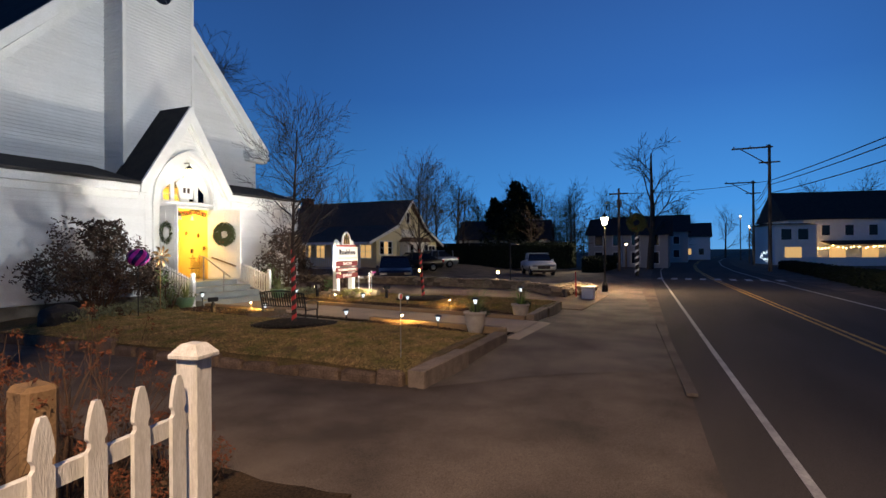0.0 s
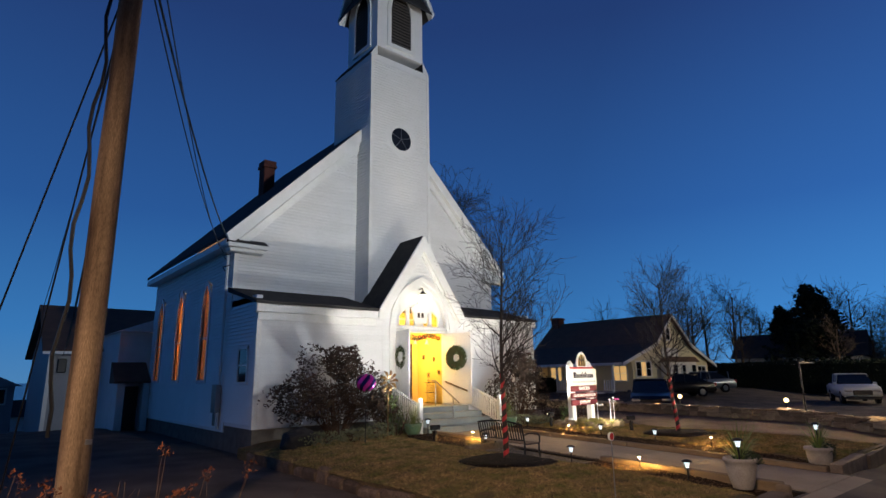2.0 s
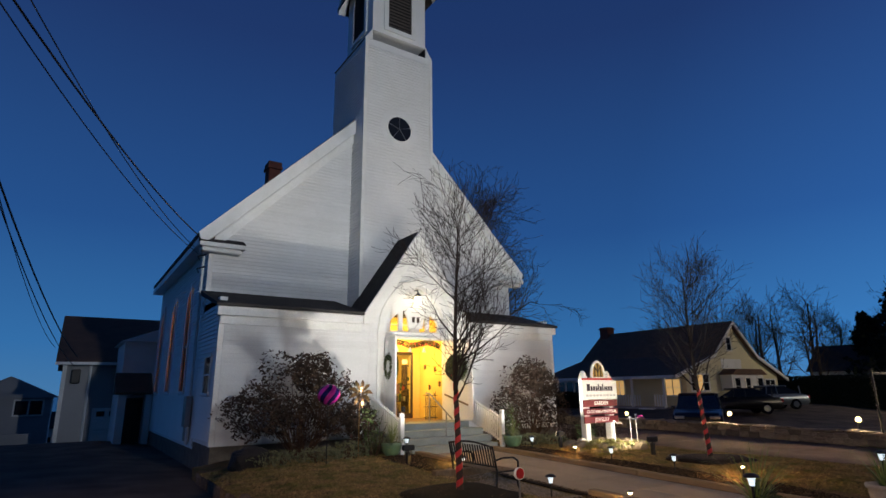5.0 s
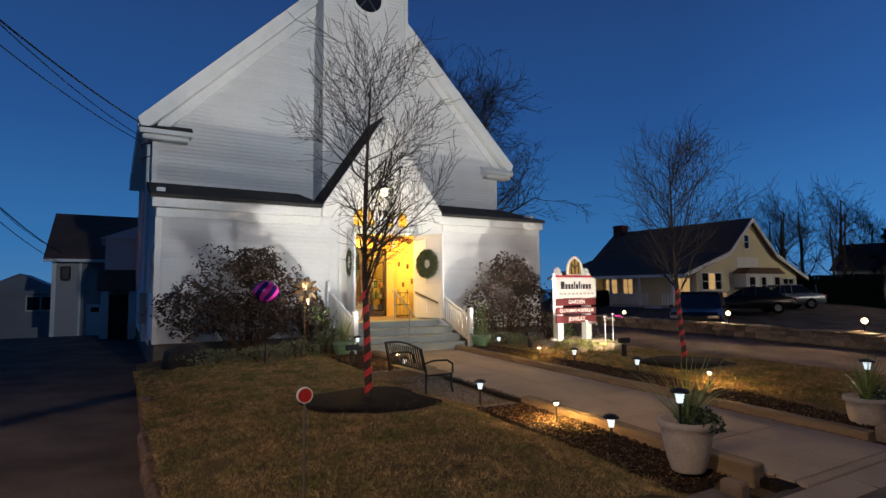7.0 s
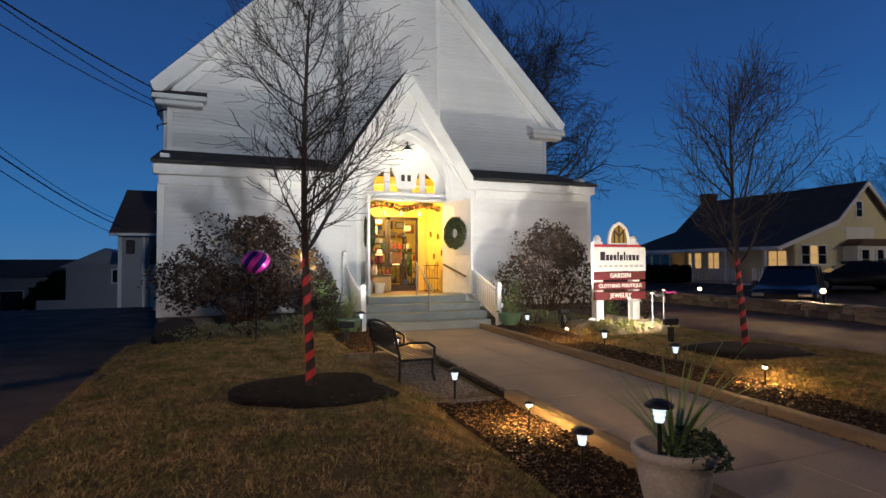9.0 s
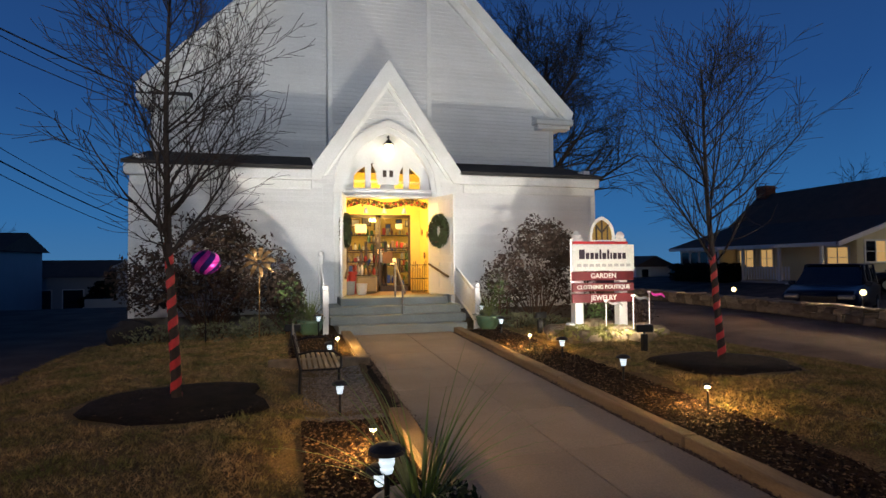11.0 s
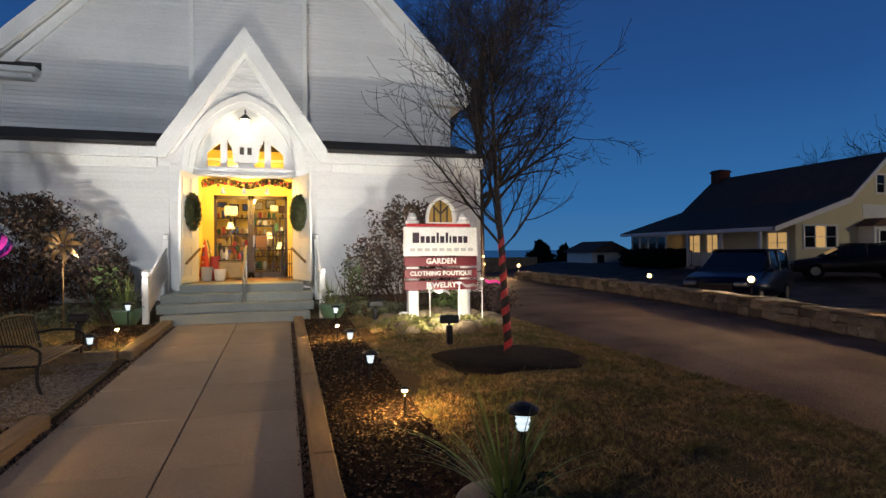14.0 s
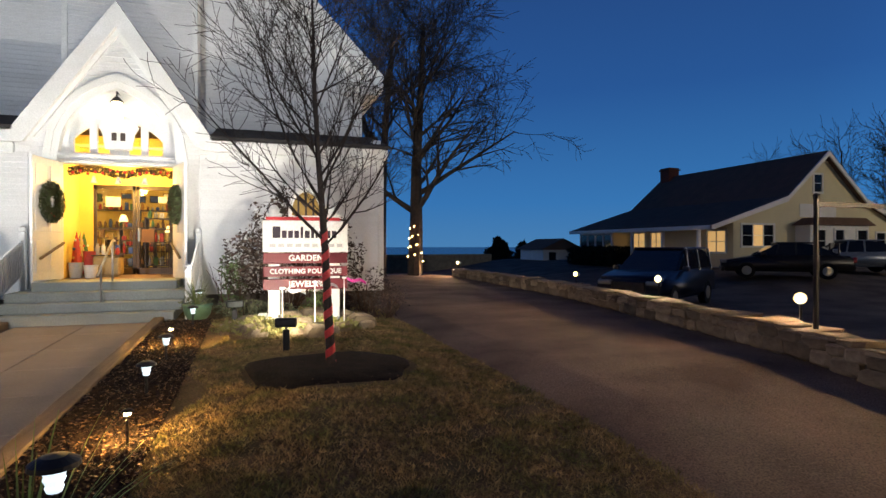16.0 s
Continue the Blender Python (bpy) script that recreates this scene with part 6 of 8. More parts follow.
bmesh.ops.transform(bm, matrix=Matrix.Translation(FP) @ pose(0, 0, 0, 0, 0, ang), verts=bm.verts)
part("post_cap", bm, FPAINT, fence)
shape = [(-0.05, -0.42), (0.05, -0.42), (0.05, 0.90), (0.036, 0.915), (0.036, 0.935), (0.05, 0.955), (0.046, 1.0), (0.03, 1.07), (0.014, 1.11), (-0.014, 1.11), (-0.03, 1.07), (-0.046, 1.0), (-0.05, 0.955), (-0.036, 0.935), (-0.036, 0.915), (-0.05, 0.90)]
for i in range(9):
    bm = prism(bmesh.new(), shape, "y", -0.011, 0.011)
    c = FP + FD * (0.165 + i * 0.25) - FN * 0.03
    bmesh.ops.transform(bm, matrix=Matrix.Translation(c) @ pose(0, 0, 0, 0, 0, ang + 180), verts=bm.verts)
    part("picket", bm, FPAINT, fence)
for z in (0.80, 0.0):
    bm = bmesh.new()
    box(bm, 0.06, 2.3, -0.02, 0.02, z, z + 0.085, m=Matrix.Translation(FP + FN * 0.005) @ pose(0, 0, 0, 0, 0, ang))
    part("rail", bm, FPAINT, fence)
LOG = mat("cut_log", (0.21, 0.135, 0.072), 0.9, (0.18, 0.11, 0.06), 5, 0.7, 0.5)
bm = bmesh.new()
box(bm, -0.1, 0.1, -0.1, 0.1, -0.5, 0.98, bevel=0.03)
bmesh.ops.subdivide_edges(bm, edges=bm.edges[:], cuts=3)
for v in bm.verts:
    v.co += 0.025 * Vector((noise.noise(v.co * 5), noise.noise(v.co * 5 + Vector((7, 0, 0))), 0.8 * noise.noise(v.co * 4)))
ob = part("cut_post", bm, LOG)
ob.location = (2.8, 5.17, 0)
tagged(ob, "thick weathered wooden post cut off flat", "post")


def dry_plant(at, seed, n, h):
    rng = random.Random(seed)
    t = thing("dry_plant", "dead perennial with brown stems and rust flower heads", "plant", "dry perennials", at=at)
    V, F, Vh, Fh = [], [], [], []
    for _ in range(n):
        a, lean = rng.uniform(0, 6.28), rng.uniform(0.05, 0.55)
        e = []
        limb(V, F, rng, (0.22 * math.cos(a), 0.22 * math.sin(a), 0), (lean * math.cos(a), lean * math.sin(a), 1), h * rng.uniform(0.55, 1.1), 0.008, 4, 7, 0.14, 0.0, e)
        for k in (3, 4, 5):
            if rng.random() < 0.8:
                e2 = []
                p, d = e[k][0], e[k][1]
                dd = (d + Vector((rng.uniform(-1, 1), rng.uniform(-1, 1), 0.3))).normalized()
                limb(V, F, rng, p, dd, h * rng.uniform(0.15, 0.35), 0.004, 3, 4, 0.2, 0.0, e2)
                e.append(e2[-1])
        for tip in (e[7:] if rng.random() < 0.6 else e[8:9]):
            v, f = leaf_cloud(rng, 22, tip[0], (0.05, 0.05, 0.035), 0.016)
            b = len(Vh)
            Vh += v
            Fh += [tuple(i + b for i in q) for q in f]
    for _ in range(int(n * 10)):
        a, r = rng.uniform(0, 6.28), 0.5 * rng.random() ** 0.5
        v, f = leaf_cloud(rng, 1, (r * math.cos(a), r * math.sin(a), rng.uniform(0.02, 0.5) * h), (0.02, 0.02, 0.02), 0.03)
        b = len(V)
        V += v
        F += [tuple(i + b for i in q) for q in f]
    raw("stem_growth", V, F, DRYSTEM, t)
    raw("flower_heads", Vh, Fh, RUST, t)


for i, (x, y, n, h) in enumerate(((3.35, 6.15, 30, 1.15), (4.15, 6.7, 26, 1.0), (2.5, 5.9, 26, 1.2), (4.9, 6.5, 20, 0.55), (3.75, 5.4, 22, 0.6), (2.0, 5.2, 22, 1.1), (3.0, 7.4, 24, 1.0), (4.4, 5.8, 18, 0.45), (2.2, 4.5, 18, 0.7))):
    dry_plant((x, y, -0.4), 200 + i, n, h * (1.4 if h > 0.9 else 1.0))
slab("planting_bed", (0.6, 4.9, 4.35, 9.6), -0.5, lambda x, y: -0.38 + 0.05 * noise.noise(Vector((x * 2, y * 2, 9))), BED, "bare brown planting bed behind the fence", "planting bed", 0.25)

# ---- utility pole and wires ----
def wood_pole(at, h, r, label):
    t = thing("utility_pole", label, "utility pole", "utility poles", at=at)
    bm = bmesh.new()
    n, rings = 14, []
    for k in range(13):
        z = -0.5 + (h + 0.5) * k / 12
        rr = r * (1 - 0.35 * k / 12)
        rings.append([bm.verts.new(((rr + 0.012 * noise.noise(Vector((i, z * 2, r)))) * math.cos(2 * math.pi * i / n), rr * math.sin(2 * math.pi * i / n), z)) for i in range(n)])
    for a, b in zip(rings, rings[1:]):
        for i in range(n):
            bm.faces.new((a[i], a[(i + 1) % n], b[(i + 1) % n], b[i]))
    bm.faces.new(rings[-1])
    part("shaft", bm, POLEWOOD, t, smooth=True)
    return t


POLE = Vector((3.68, 8.76, -0.4))
pole = wood_pole(POLE, 14.0, 0.15, "stained wooden utility pole carrying cables")
part("tag", boxes((0.05, 0.11, -0.19, -0.17, 1.55, 1.6)), STEEL, pole)
part("conduit", pipe(bmesh.new(), [(0.1, 0.14, 7.6), (0.1, 0.16, 2.6)], 0.03), BLACK, pole)
part("clamp", boxes((-0.2, 0.2, -0.2, -0.12, 7.2, 7.3), (-0.2, 0.2, 0.12, 0.2, 7.2, 7.3), (-0.22, -0.14, -0.2, 0.2, 7.2, 7.3), (0.14, 0.22, -0.2, 0.2, 7.2, 7.3)), BLACK, pole)


def wire(a, b, sag, r, label="black overhead cable between poles", n=14, wig=0.0):
    a, b = Vector(a), Vector(b)
    pts = []
    for i in range(n + 1):
        k = i / n
        p = a.lerp(b, k)
        p.z -= sag * 4 * k * (1 - k)
        if wig:
            p.x += wig * math.sin(k * 40)
        pts.append(p)
    ob = part("cable", pipe(bmesh.new(), pts, r, 5), BLACK)
    return tagged(ob, label, "cable", "overhead cables", "structure")


P = POLE
for z, dz, r in ((6.5, 0.2, 0.03), (6.85, 0.35, 0.022)):
    wire((P.x, P.y - 0.15, z), (25.0, -12.7, 7.4 + dz), 0.2, r)
    wire((P.x, P.y, z), (-30, 36.0, z + 0.8), 0.5, r)
for i, (z, t, r) in enumerate(((7.3, (8.95, 20.6, 6.45), 0.02), (7.15, (8.95, 20.9, 6.0), 0.012), (8.0, (8.9, 21.2, 6.25), 0.012), (7.0, (6.3, 35.0, 3.4), 0.022), (6.9, (6.2, 35.0, 3.0), 0.014), (7.6, (5.2, 40.0, 4.2), 0.012))):
    wire((P.x + 0.1, P.y + 0.1, z), t, 0.35 + 0.1 * i, r, "service cable running from pole to building")
wire((P.x - 0.12, P.y, 9.9), (P.x - 0.25, P.y + 0.4, 1.2), 0.0, 0.022, "loose cable hanging down the pole", 30, 0.04)
wire((P.x + 0.05, P.y + 0.15, 7.3), (P.x - 0.5, P.y + 2.6, -0.35), 0.0, 0.012, "guy wire anchoring the pole")
wire((P.x + 0.05, P.y + 0.15, 7.1), (P.x - 1.3, P.y + 2.2, -0.35), 0.0, 0.012, "guy wire anchoring the pole")

# ---- lane wall of field stone ----
wall_t = thing("stone_wall", "low dry stone wall of brown field stones along the lane", "stone wall")
WL = [(25.15, 6.6), (25.3, 8.3), (26.15, 12.4), (27.2, 18.3), (27.7, 25.0), (28.0, 30.0)]
core = bmesh.new()
caps, n_stone = [], 0
rng = random.Random(40)
seglens = [math.dist(a, b) for a, b in zip(WL, WL[1:])]


def along(s):
    for (a, b), L in zip(zip(WL, WL[1:]), seglens):
        if s <= L:
            k = s / L
            return Vector((a[0] + (b[0] - a[0]) * k, a[1] + (b[1] - a[1]) * k, 0)), math.degrees(math.atan2(b[1] - a[1], b[0] - a[0]))
        s -= L
    return Vector((*WL[-1], 0)), 90.0


total = sum(seglens)
for i in range(int(total / 0.5)):
    c, a = along(i * 0.5 + 0.25)
    box(core, -0.26, 0.26, -0.15, 0.15, -0.3, 0.34, m=Matrix.Translation((c.x + 0.0, c.y, ground_z(c.x, c.y))) @ pose(0, 0, 0, 0, 0, a))
part("core", core, FOUND, wall_t)
SHAPES = []
for k in range(10):
    bm = bmesh.new()
    box(bm, -0.5, 0.5, -0.5, 0.5, -0.5, 0.5, bevel=0.16)
    for v in bm.verts:
        v.co += 0.13 * Vector((noise.noise(v.co * 2 + Vector((k * 9, 0, 0))), noise.noise(v.co * 2 + Vector((0, k * 9, 0))), noise.noise(v.co * 2 + Vector((0, 0, k * 9)))))
    me = bpy.data.meshes.new("stone")
    bm.to_mesh(me)
    bm.free()
    me.materials.append(STONE)
    SHAPES.append(me)
for row, (z0, h, off) in enumerate(((0.0, 0.22, -0.19), (0.19, 0.17, -0.18), (0.33, 0.09, -0.17))):
    s = rng.uniform(0, 0.2)
    while s < total - 0.2 and n_stone < 300:
        L = rng.uniform(0.2, 0.58) * (1.3 if row == 2 else 1.0)
        c, a = along(s + L / 2)
        nrm = Vector((-math.sin(radians(a)), math.cos(radians(a)), 0))
        ob = new("stone", rng.choice(SHAPES))
        ob.parent = wall_t
        depth = 0.2 if row < 2 else 0.5
        p = c + nrm * (0.17 if row < 2 else 0.0)
        hh = h * rng.uniform(0.75, 1.3)
        ob.matrix_basis = Matrix.Translation((p.x, p.y, ground_z(c.x, c.y) + 0.03 + z0 + hh / 2)) @ pose(0, 0, 0, rng.uniform(-6, 6), rng.uniform(-5, 5), a + rng.uniform(-5, 5)) @ Matrix.Diagonal((L * 1.02, depth, hh, 1))
        n_stone += 1
        s += L * 0.98
# wall spot lights, iron post
for i, (x, y) in enumerate(((26.3, 10.1), (27.75, 15.0), (29.3, 21.2), (28.4, 31.0))):
    z = ground_z(x, y)
    t = thing("spot_light", "small lit garden spot light behind the stone wall", "spot light", "wall spot lights", at=(x, y, z))
    part("stake", lathe(bmesh.new(), [(0.0, -0.05), (0.02, -0.05), (0.02, 0.66), (0.0, 0.66)], n=6), BLACK, t)
    bm = bmesh.new()
    tube(bm, (0.12, 0.06, 0.72), (-0.06, -0.04, 0.74), 0.06, 0.095, 14)
    part("head", bm, TRIM, t)
    bm = bmesh.new()
    tube(bm, (-0.061, -0.041, 0.74), (-0.068, -0.045, 0.741), 0.07, 0.07, 14)
    part("lens", bm, BULB_WARM, t)
    lamp("spot_lamp", "SPOT", (x - 0.12, y - 0.08, z + 0.75), 110 if i == 0 else 620, (1.0, 0.66, 0.38), (x - 3, y - 1.2, z + 0.3), 0.05, 140, 0.6)
t = thing("iron_post", "black iron post with a bare sign arm on the wall", "post", at=(25.45, 9.2, 0.36))
part("shaft", boxes((-0.025, 0.025, -0.025, 0.025, -0.1, 1.75), bevel=0.005), BLACK, t)
part("arm", boxes((-0.03, 1.5, -0.02, 0.02, 1.64, 1.70)), BLACK, t)
part("finial", rock(random.Random(1), 0.04, 0.04, 0.05, (0, 0, 1.77), 1), BLACK, t)

# ---- vehicles ----
def vehicle(name, at, yaw, paint, profile, cabin, width, wheels, label, category, wr=0.34, lit=False):
    """Side outlines in length and height, facing along +x."""
    t = thing(name, label, category)
    t.matrix_basis = pose(*at, 0, 0, yaw)
    hw = width / 2
    bm = prism(bmesh.new(), profile, "y", -hw, hw)
    bmesh.ops.bevel(bm, geom=bm.edges[:], offset=0.1, segments=3, affect="EDGES")
    part("body", bm, paint, t, smooth=True)
    bm = prism(bmesh.new(), cabin, "y", -hw + 0.06, hw - 0.06)
    top = max(z for _, z in cabin)
    low = min(z for _, z in cabin)
    for v in bm.verts:
        k = (v.co.z - low) / (top - low)
        v.co.y *= 1 - 0.16 * k
    bmesh.ops.bevel(bm, geom=bm.edges[:], offset=0.05, segments=2, affect="EDGES")
    part("window_glass", bm, DARKPANE, t)
    xs = sorted(x for x, z in cabin if z > low + 0.7 * (top - low))
    part("roof", boxes((xs[0] - 0.05, xs[-1] + 0.05, -hw * 0.80, hw * 0.80, top - 0.03, top + 0.035), bevel=0.03), paint, t)
    for k, px in enumerate([cabin[0][0] + 0.12, (xs[0] + xs[-1]) / 2, xs[-1] + 0.05]):
        for s in (-1, 1):
            part("pillar", tube(bmesh.new(), (px, s * (hw - 0.07), low), (px - (0.12 if k == 2 else 0), s * hw * 0.81, top), 0.035, n=6), paint, t)
    for x in wheels:
        for s in (-1, 1):
            bm = bmesh.new()
            y0, y1 = sorted((s * (hw - 0.2), s * (hw + 0.01)))
            tube(bm, (x, y0, wr), (x, y1, wr), wr, wr, 22)
            tyre = part("wheel", bm, RUBBER, t)
            part("rim", tube(bmesh.new(), (x, s * (hw - 0.01), wr), (x, s * (hw + 0.02), wr), wr * 0.62, wr * 0.55, 14), STEEL, tyre)
    front = max(x for x, _ in profile)
    back = min(x for x, _ in profile)
    zl = 0.72 if category != "car" else 0.62
    for s in (-1, 1):
        part("headlight", boxes((front - 0.16, front + 0.012, s * hw * 0.72 - 0.2, s * hw * 0.72 + 0.2, zl, zl + 0.13), bevel=0.03), STEEL, t)
        part("tail_light", boxes((back - 0.012, back + 0.1, s * hw * 0.8 - 0.12, s * hw * 0.8 + 0.12, zl + 0.05, zl + 0.25), bevel=0.02), RED, t)
        part("mirror", boxes((cabin[-1][0] - 0.5, cabin[-1][0] - 0.3, s * hw - 0.02 if s > 0 else -hw - 0.16, hw + 0.16 if s > 0 else -hw + 0.02, low + 0.02, low + 0.16), bevel=0.03), paint, t)
    part("grille", boxes((front - 0.05, front + 0.015, -hw * 0.5, hw * 0.5, zl - 0.18, zl + 0.1), bevel=0.02), BLACK, t)
    part("bumper", boxes((front - 0.1, front + 0.05, -hw * 0.92, hw * 0.92, 0.28, 0.46), bevel=0.04), BLACK, t)
    part("plate", boxes((back - 0.02, back + 0.02, -0.2, 0.2, 0.6, 0.72)), TRIM, t)
    return t


SUV_P = [(-2.3, 0.3), (2.3, 0.3), (2.36, 0.6), (2.3, 0.9), (1.9, 1.02), (1.05, 1.1), (-2.2, 1.12), (-2.34, 0.9)]
SUV_C = [(-2.15, 1.08), (-1.9, 1.66), (-1.2, 1.72), (0.1, 1.7), (1.15, 1.06)]
SEDAN_P = [(-2.3, 0.28), (2.25, 0.28), (2.3, 0.5), (2.2, 0.72), (1.0, 0.92), (-1.7, 0.96), (-2.25, 0.9), (-2.35, 0.6)]
SEDAN_C = [(-1.9, 0.92), (-1.0, 1.38), (-0.2, 1.44), (0.3, 1.4), (1.2, 0.9)]
NAVY = mat("navy_paint", (0.006, 0.012, 0.032), 0.3, None, 3, 0.2, 0.0, 0.3)
GREYCAR = mat("dark_grey_paint", (0.016, 0.015, 0.016), 0.35, None, 3, 0.2, 0.0, 0.3)
SILVER = mat("silver_blue_paint", (0.20, 0.24, 0.30), 0.3, None, 3, 0.2, 0.0, 0.4)
WHITECAR = mat("white_car_paint", (0.62, 0.64, 0.66), 0.3, None, 3, 0.2, 0.0)
vehicle("suv", (30.1, 17.8, -0.31), -150, NAVY, SUV_P, SUV_C, 1.9, (-1.45, 1.45), "dark blue parked SUV behind the stone wall", "SUV", 0.36)
vehicle("sedan", (39.2, 21.3, ground_z(39.2, 21.3)), 138, GREYCAR, SEDAN_P, SEDAN_C, 1.8, (-1.4, 1.4), "dark grey parked sedan before the yellow house", "car", 0.32)
vehicle("hatchback", (43.8, 21.9, ground_z(43.8, 21.9)), 145, SILVER, SEDAN_P, SEDAN_C, 1.8, (-1.4, 1.4), "pale blue parked car before the yellow house", "car", 0.32)
PICK_P = [(-2.8, 0.4), (2.7, 0.4), (2.75, 0.75), (2.65, 1.05), (1.5, 1.15), (-2.75, 1.12), (-2.85, 0.8)]
PICK_C = [(-0.9, 1.1), (-0.75, 1.72), (0.4, 1.76), (1.3, 1.1)]
vehicle("pickup_truck", (46.5, 13.3, -0.29), -155, WHITECAR, PICK_P, PICK_C, 1.95, (-1.75, 1.75), "white parked pickup truck on the far lot", "pickup truck", 0.38)

# ---- yellow house beyond the lot ----
house = thing("house", "cream-yellow cottage with a sweeping dark roof and brick chimney", "house", at=(0, 0, 0))
HX, HY0, HY1, HB = 46.9, 25.5, 37.2, 0.2
RIDGE = [(HX, 6.5), (44.1, 4.05), (39.2, 2.5)]
RIGHT = [(HX, 6.5), (49.7, 4.05), (53.8, 2.35)]
bm = prism(bmesh.new(), [(40.9, HB), (52.9, HB), (52.9, 2.6), (49.7, 3.9), (HX, 6.3), (44.1, 3.9), (40.9, 2.95)], "y", HY0, HY0 + 0.25)
hw = part("gable_wall", bm, CREAM, house)
i = 0
z = HB + 0.05
while z < 6.0:
    if z < 2.6:
        xa, xb = 40.95, 52.85
    elif z < 3.9:
        xa, xb = 40.95 + (z - 2.6) * 2.4, 52.85 - (z - 2.6) * 2.4
    else:
        xa, xb = HX - (6.25 - z) * 1.16, HX + (6.25 - z) * 1.16
    if xb - xa > 0.2:
        b2 = bmesh.new()
        prism(b2, [(HY0 - 0.022, z), (HY0 - 0.006, z + 0.16), (HY0 + 0.003, z + 0.16), (HY0 + 0.003, z)], "x", xa, xb)
        part("clapboard", b2, CREAM, hw)
    z += 0.16
part("side_wall", boxes((40.9, 41.1, HY0 + 0.25, HY1, HB, 2.6)), CREAM, house)
part("side_wall", boxes((52.7, 52.9, HY0 + 0.25, HY1, HB, 2.5)), CREAM, house)
part("foundation", boxes((40.9, 52.9, HY0 + 0.02, HY0 + 0.3, -0.4, HB)), FOUND, house)
for line in (RIDGE, RIGHT):
    for (xa, za), (xb, zb) in zip(line, line[1:]):
        bm = bmesh.new()
        y1a = 37.6 if xa == HX else (37.7 if abs(xa - HX) < 3 else HY1)
        y1b = 37.7 if abs(xb - HX) < 3 else HY1 + 0.8
        v = [bm.verts.new(p) for p in ((xa, HY0 - 0.35, za), (xb, HY0 - 0.35, zb), (xb, y1b, zb), (xa, y1a, za))]
        w = [bm.verts.new(q.co - Vector((0, 0, 0.14))) for q in v]
        bm.faces.new(v)
        bm.faces.new(w[::-1])
        for k in range(4):
            bm.faces.new((v[k], w[k], w[(k + 1) % 4], v[(k + 1) % 4]))
        part("roof", bm, BROWNROOF, house, "dark shingled roof with flared eaves")
bm = bmesh.new()
v = [bm.verts.new(p) for p in ((HX, 37.6, 6.48), (44.1, 37.7, 4.03), (39.2, HY1 + 0.8, 2.48), (53.8, HY1 + 0.8, 2.33), (49.7, 37.7, 4.03))]
bm.faces.new(v)
part("roof", bm, BROWNROOF, house, "dark shingled roof with flared eaves")
bm = bmesh.new()
for line in (RIDGE, RIGHT):
    for (xa, za), (xb, zb) in zip(line, line[1:]):
        prism(bm, [(xa, za - 0.01), (xb, zb - 0.01), (xb, zb - 0.24), (xa, za - 0.28)], "y", HY0 - 0.42, HY0 - 0.34)
part("rake_board", bm, TRIM, house)
part("eave_board", boxes((39.15, 39.3, HY0 - 0.3, HY1 + 0.7, 2.3, 2.5)), TRIM, house)
bm = boxes((46.4, 47.3, 36.5, 37.4, 5.6, 7.1), (46.32, 47.38, 36.42, 37.48, 6.9, 7.0), bevel=0.02)
part("chimney", bm, BRICK, house)
HLIT = mat("lit_room", (0.6, 0.4, 0.2), 0.8, emit=(1.0, 0.60, 0.22), watts=0.5, bump=0)


def hwin(x0, x1, z0, z1, n, y, lit, parent, axis="y"):
    def b(a0, a1, d0, d1, c0, c1):
        return (a0, a1, y - d1, y - d0, c0, c1) if axis == "y" else (y - d1, y - d0, a0, a1, c0, c1)
    w = part("window", boxes(b(x0 - 0.1, x1 + 0.1, -0.02, 0.07, z0 - 0.1, z0), b(x0 - 0.1, x1 + 0.1, -0.02, 0.06, z1, z1 + 0.1), b(x0 - 0.1, x0, -0.02, 0.06, z0, z1), b(x1, x1 + 0.1, -0.02, 0.06, z0, z1)), TRIM, parent)
    for k in range(n):
        a, c = x0 + (x1 - x0) * k / n, x0 + (x1 - x0) * (k + 1) / n
        part("pane", boxes(b(a + 0.03, c - 0.03, 0.025, 0.03, z0, z1)), HLIT if lit[k] else DARKPANE, w)
        if k:
            part("mullion", boxes(b(a - 0.03, a + 0.03, 0.0, 0.05, z0, z1)), TRIM, w)
        part("glazing_bar", boxes(b(a + 0.03, c - 0.03, 0.03, 0.04, (z0 + z1) / 2 - 0.015, (z0 + z1) / 2 + 0.015)), TRIM, w)
    return w


hwin(41.45, 43.5, 1.5, 2.55, 3, HY0, (0, 1, 0), house)
hwin(46.3, 46.85, 4.35, 5.25, 1, HY0, (0,), house)
hwin(51.0, 52.4, 1.45, 2.2, 2, HY0, (0, 0), house)
part("flower_panel", boxes((45.3, 47.9, HY0 - 0.05, HY0, 3.0, 3.7), bevel=0.01), TRIM, house)
bay = part("bay", boxes((45.0, 49.2, HY0 - 0.85, HY0, HB, 2.55)), TRIM, house, "white bay with windows and a door")
bm = prism(bmesh.new(), [(44.7, 2.55), (49.5, 2.55), (48.7, 2.95), (45.5, 2.95)], "y", HY0 - 1.05, HY0)
part("bay_roof", bm, BROWNROOF, house)
hwin(45.3, 46.0, 1.2, 2.3, 1, HY0 - 0.86, (0,), house)
hwin(46.7, 47.3, 1.2, 2.3, 1, HY0 - 0.86, (0,), house)
hwin(48.3, 49.0, 1.2, 2.3, 1, HY0 - 0.86, (0,), house)
part("bay_door", boxes((47.4, 48.15, HY0 - 0.9, HY0 - 0.85, HB, 2.35), bevel=0.01), TRIM, house)
hwin(25.95, 27.1, 1.2, 2.25, 2, 40.9, (1, 1), house, "x")
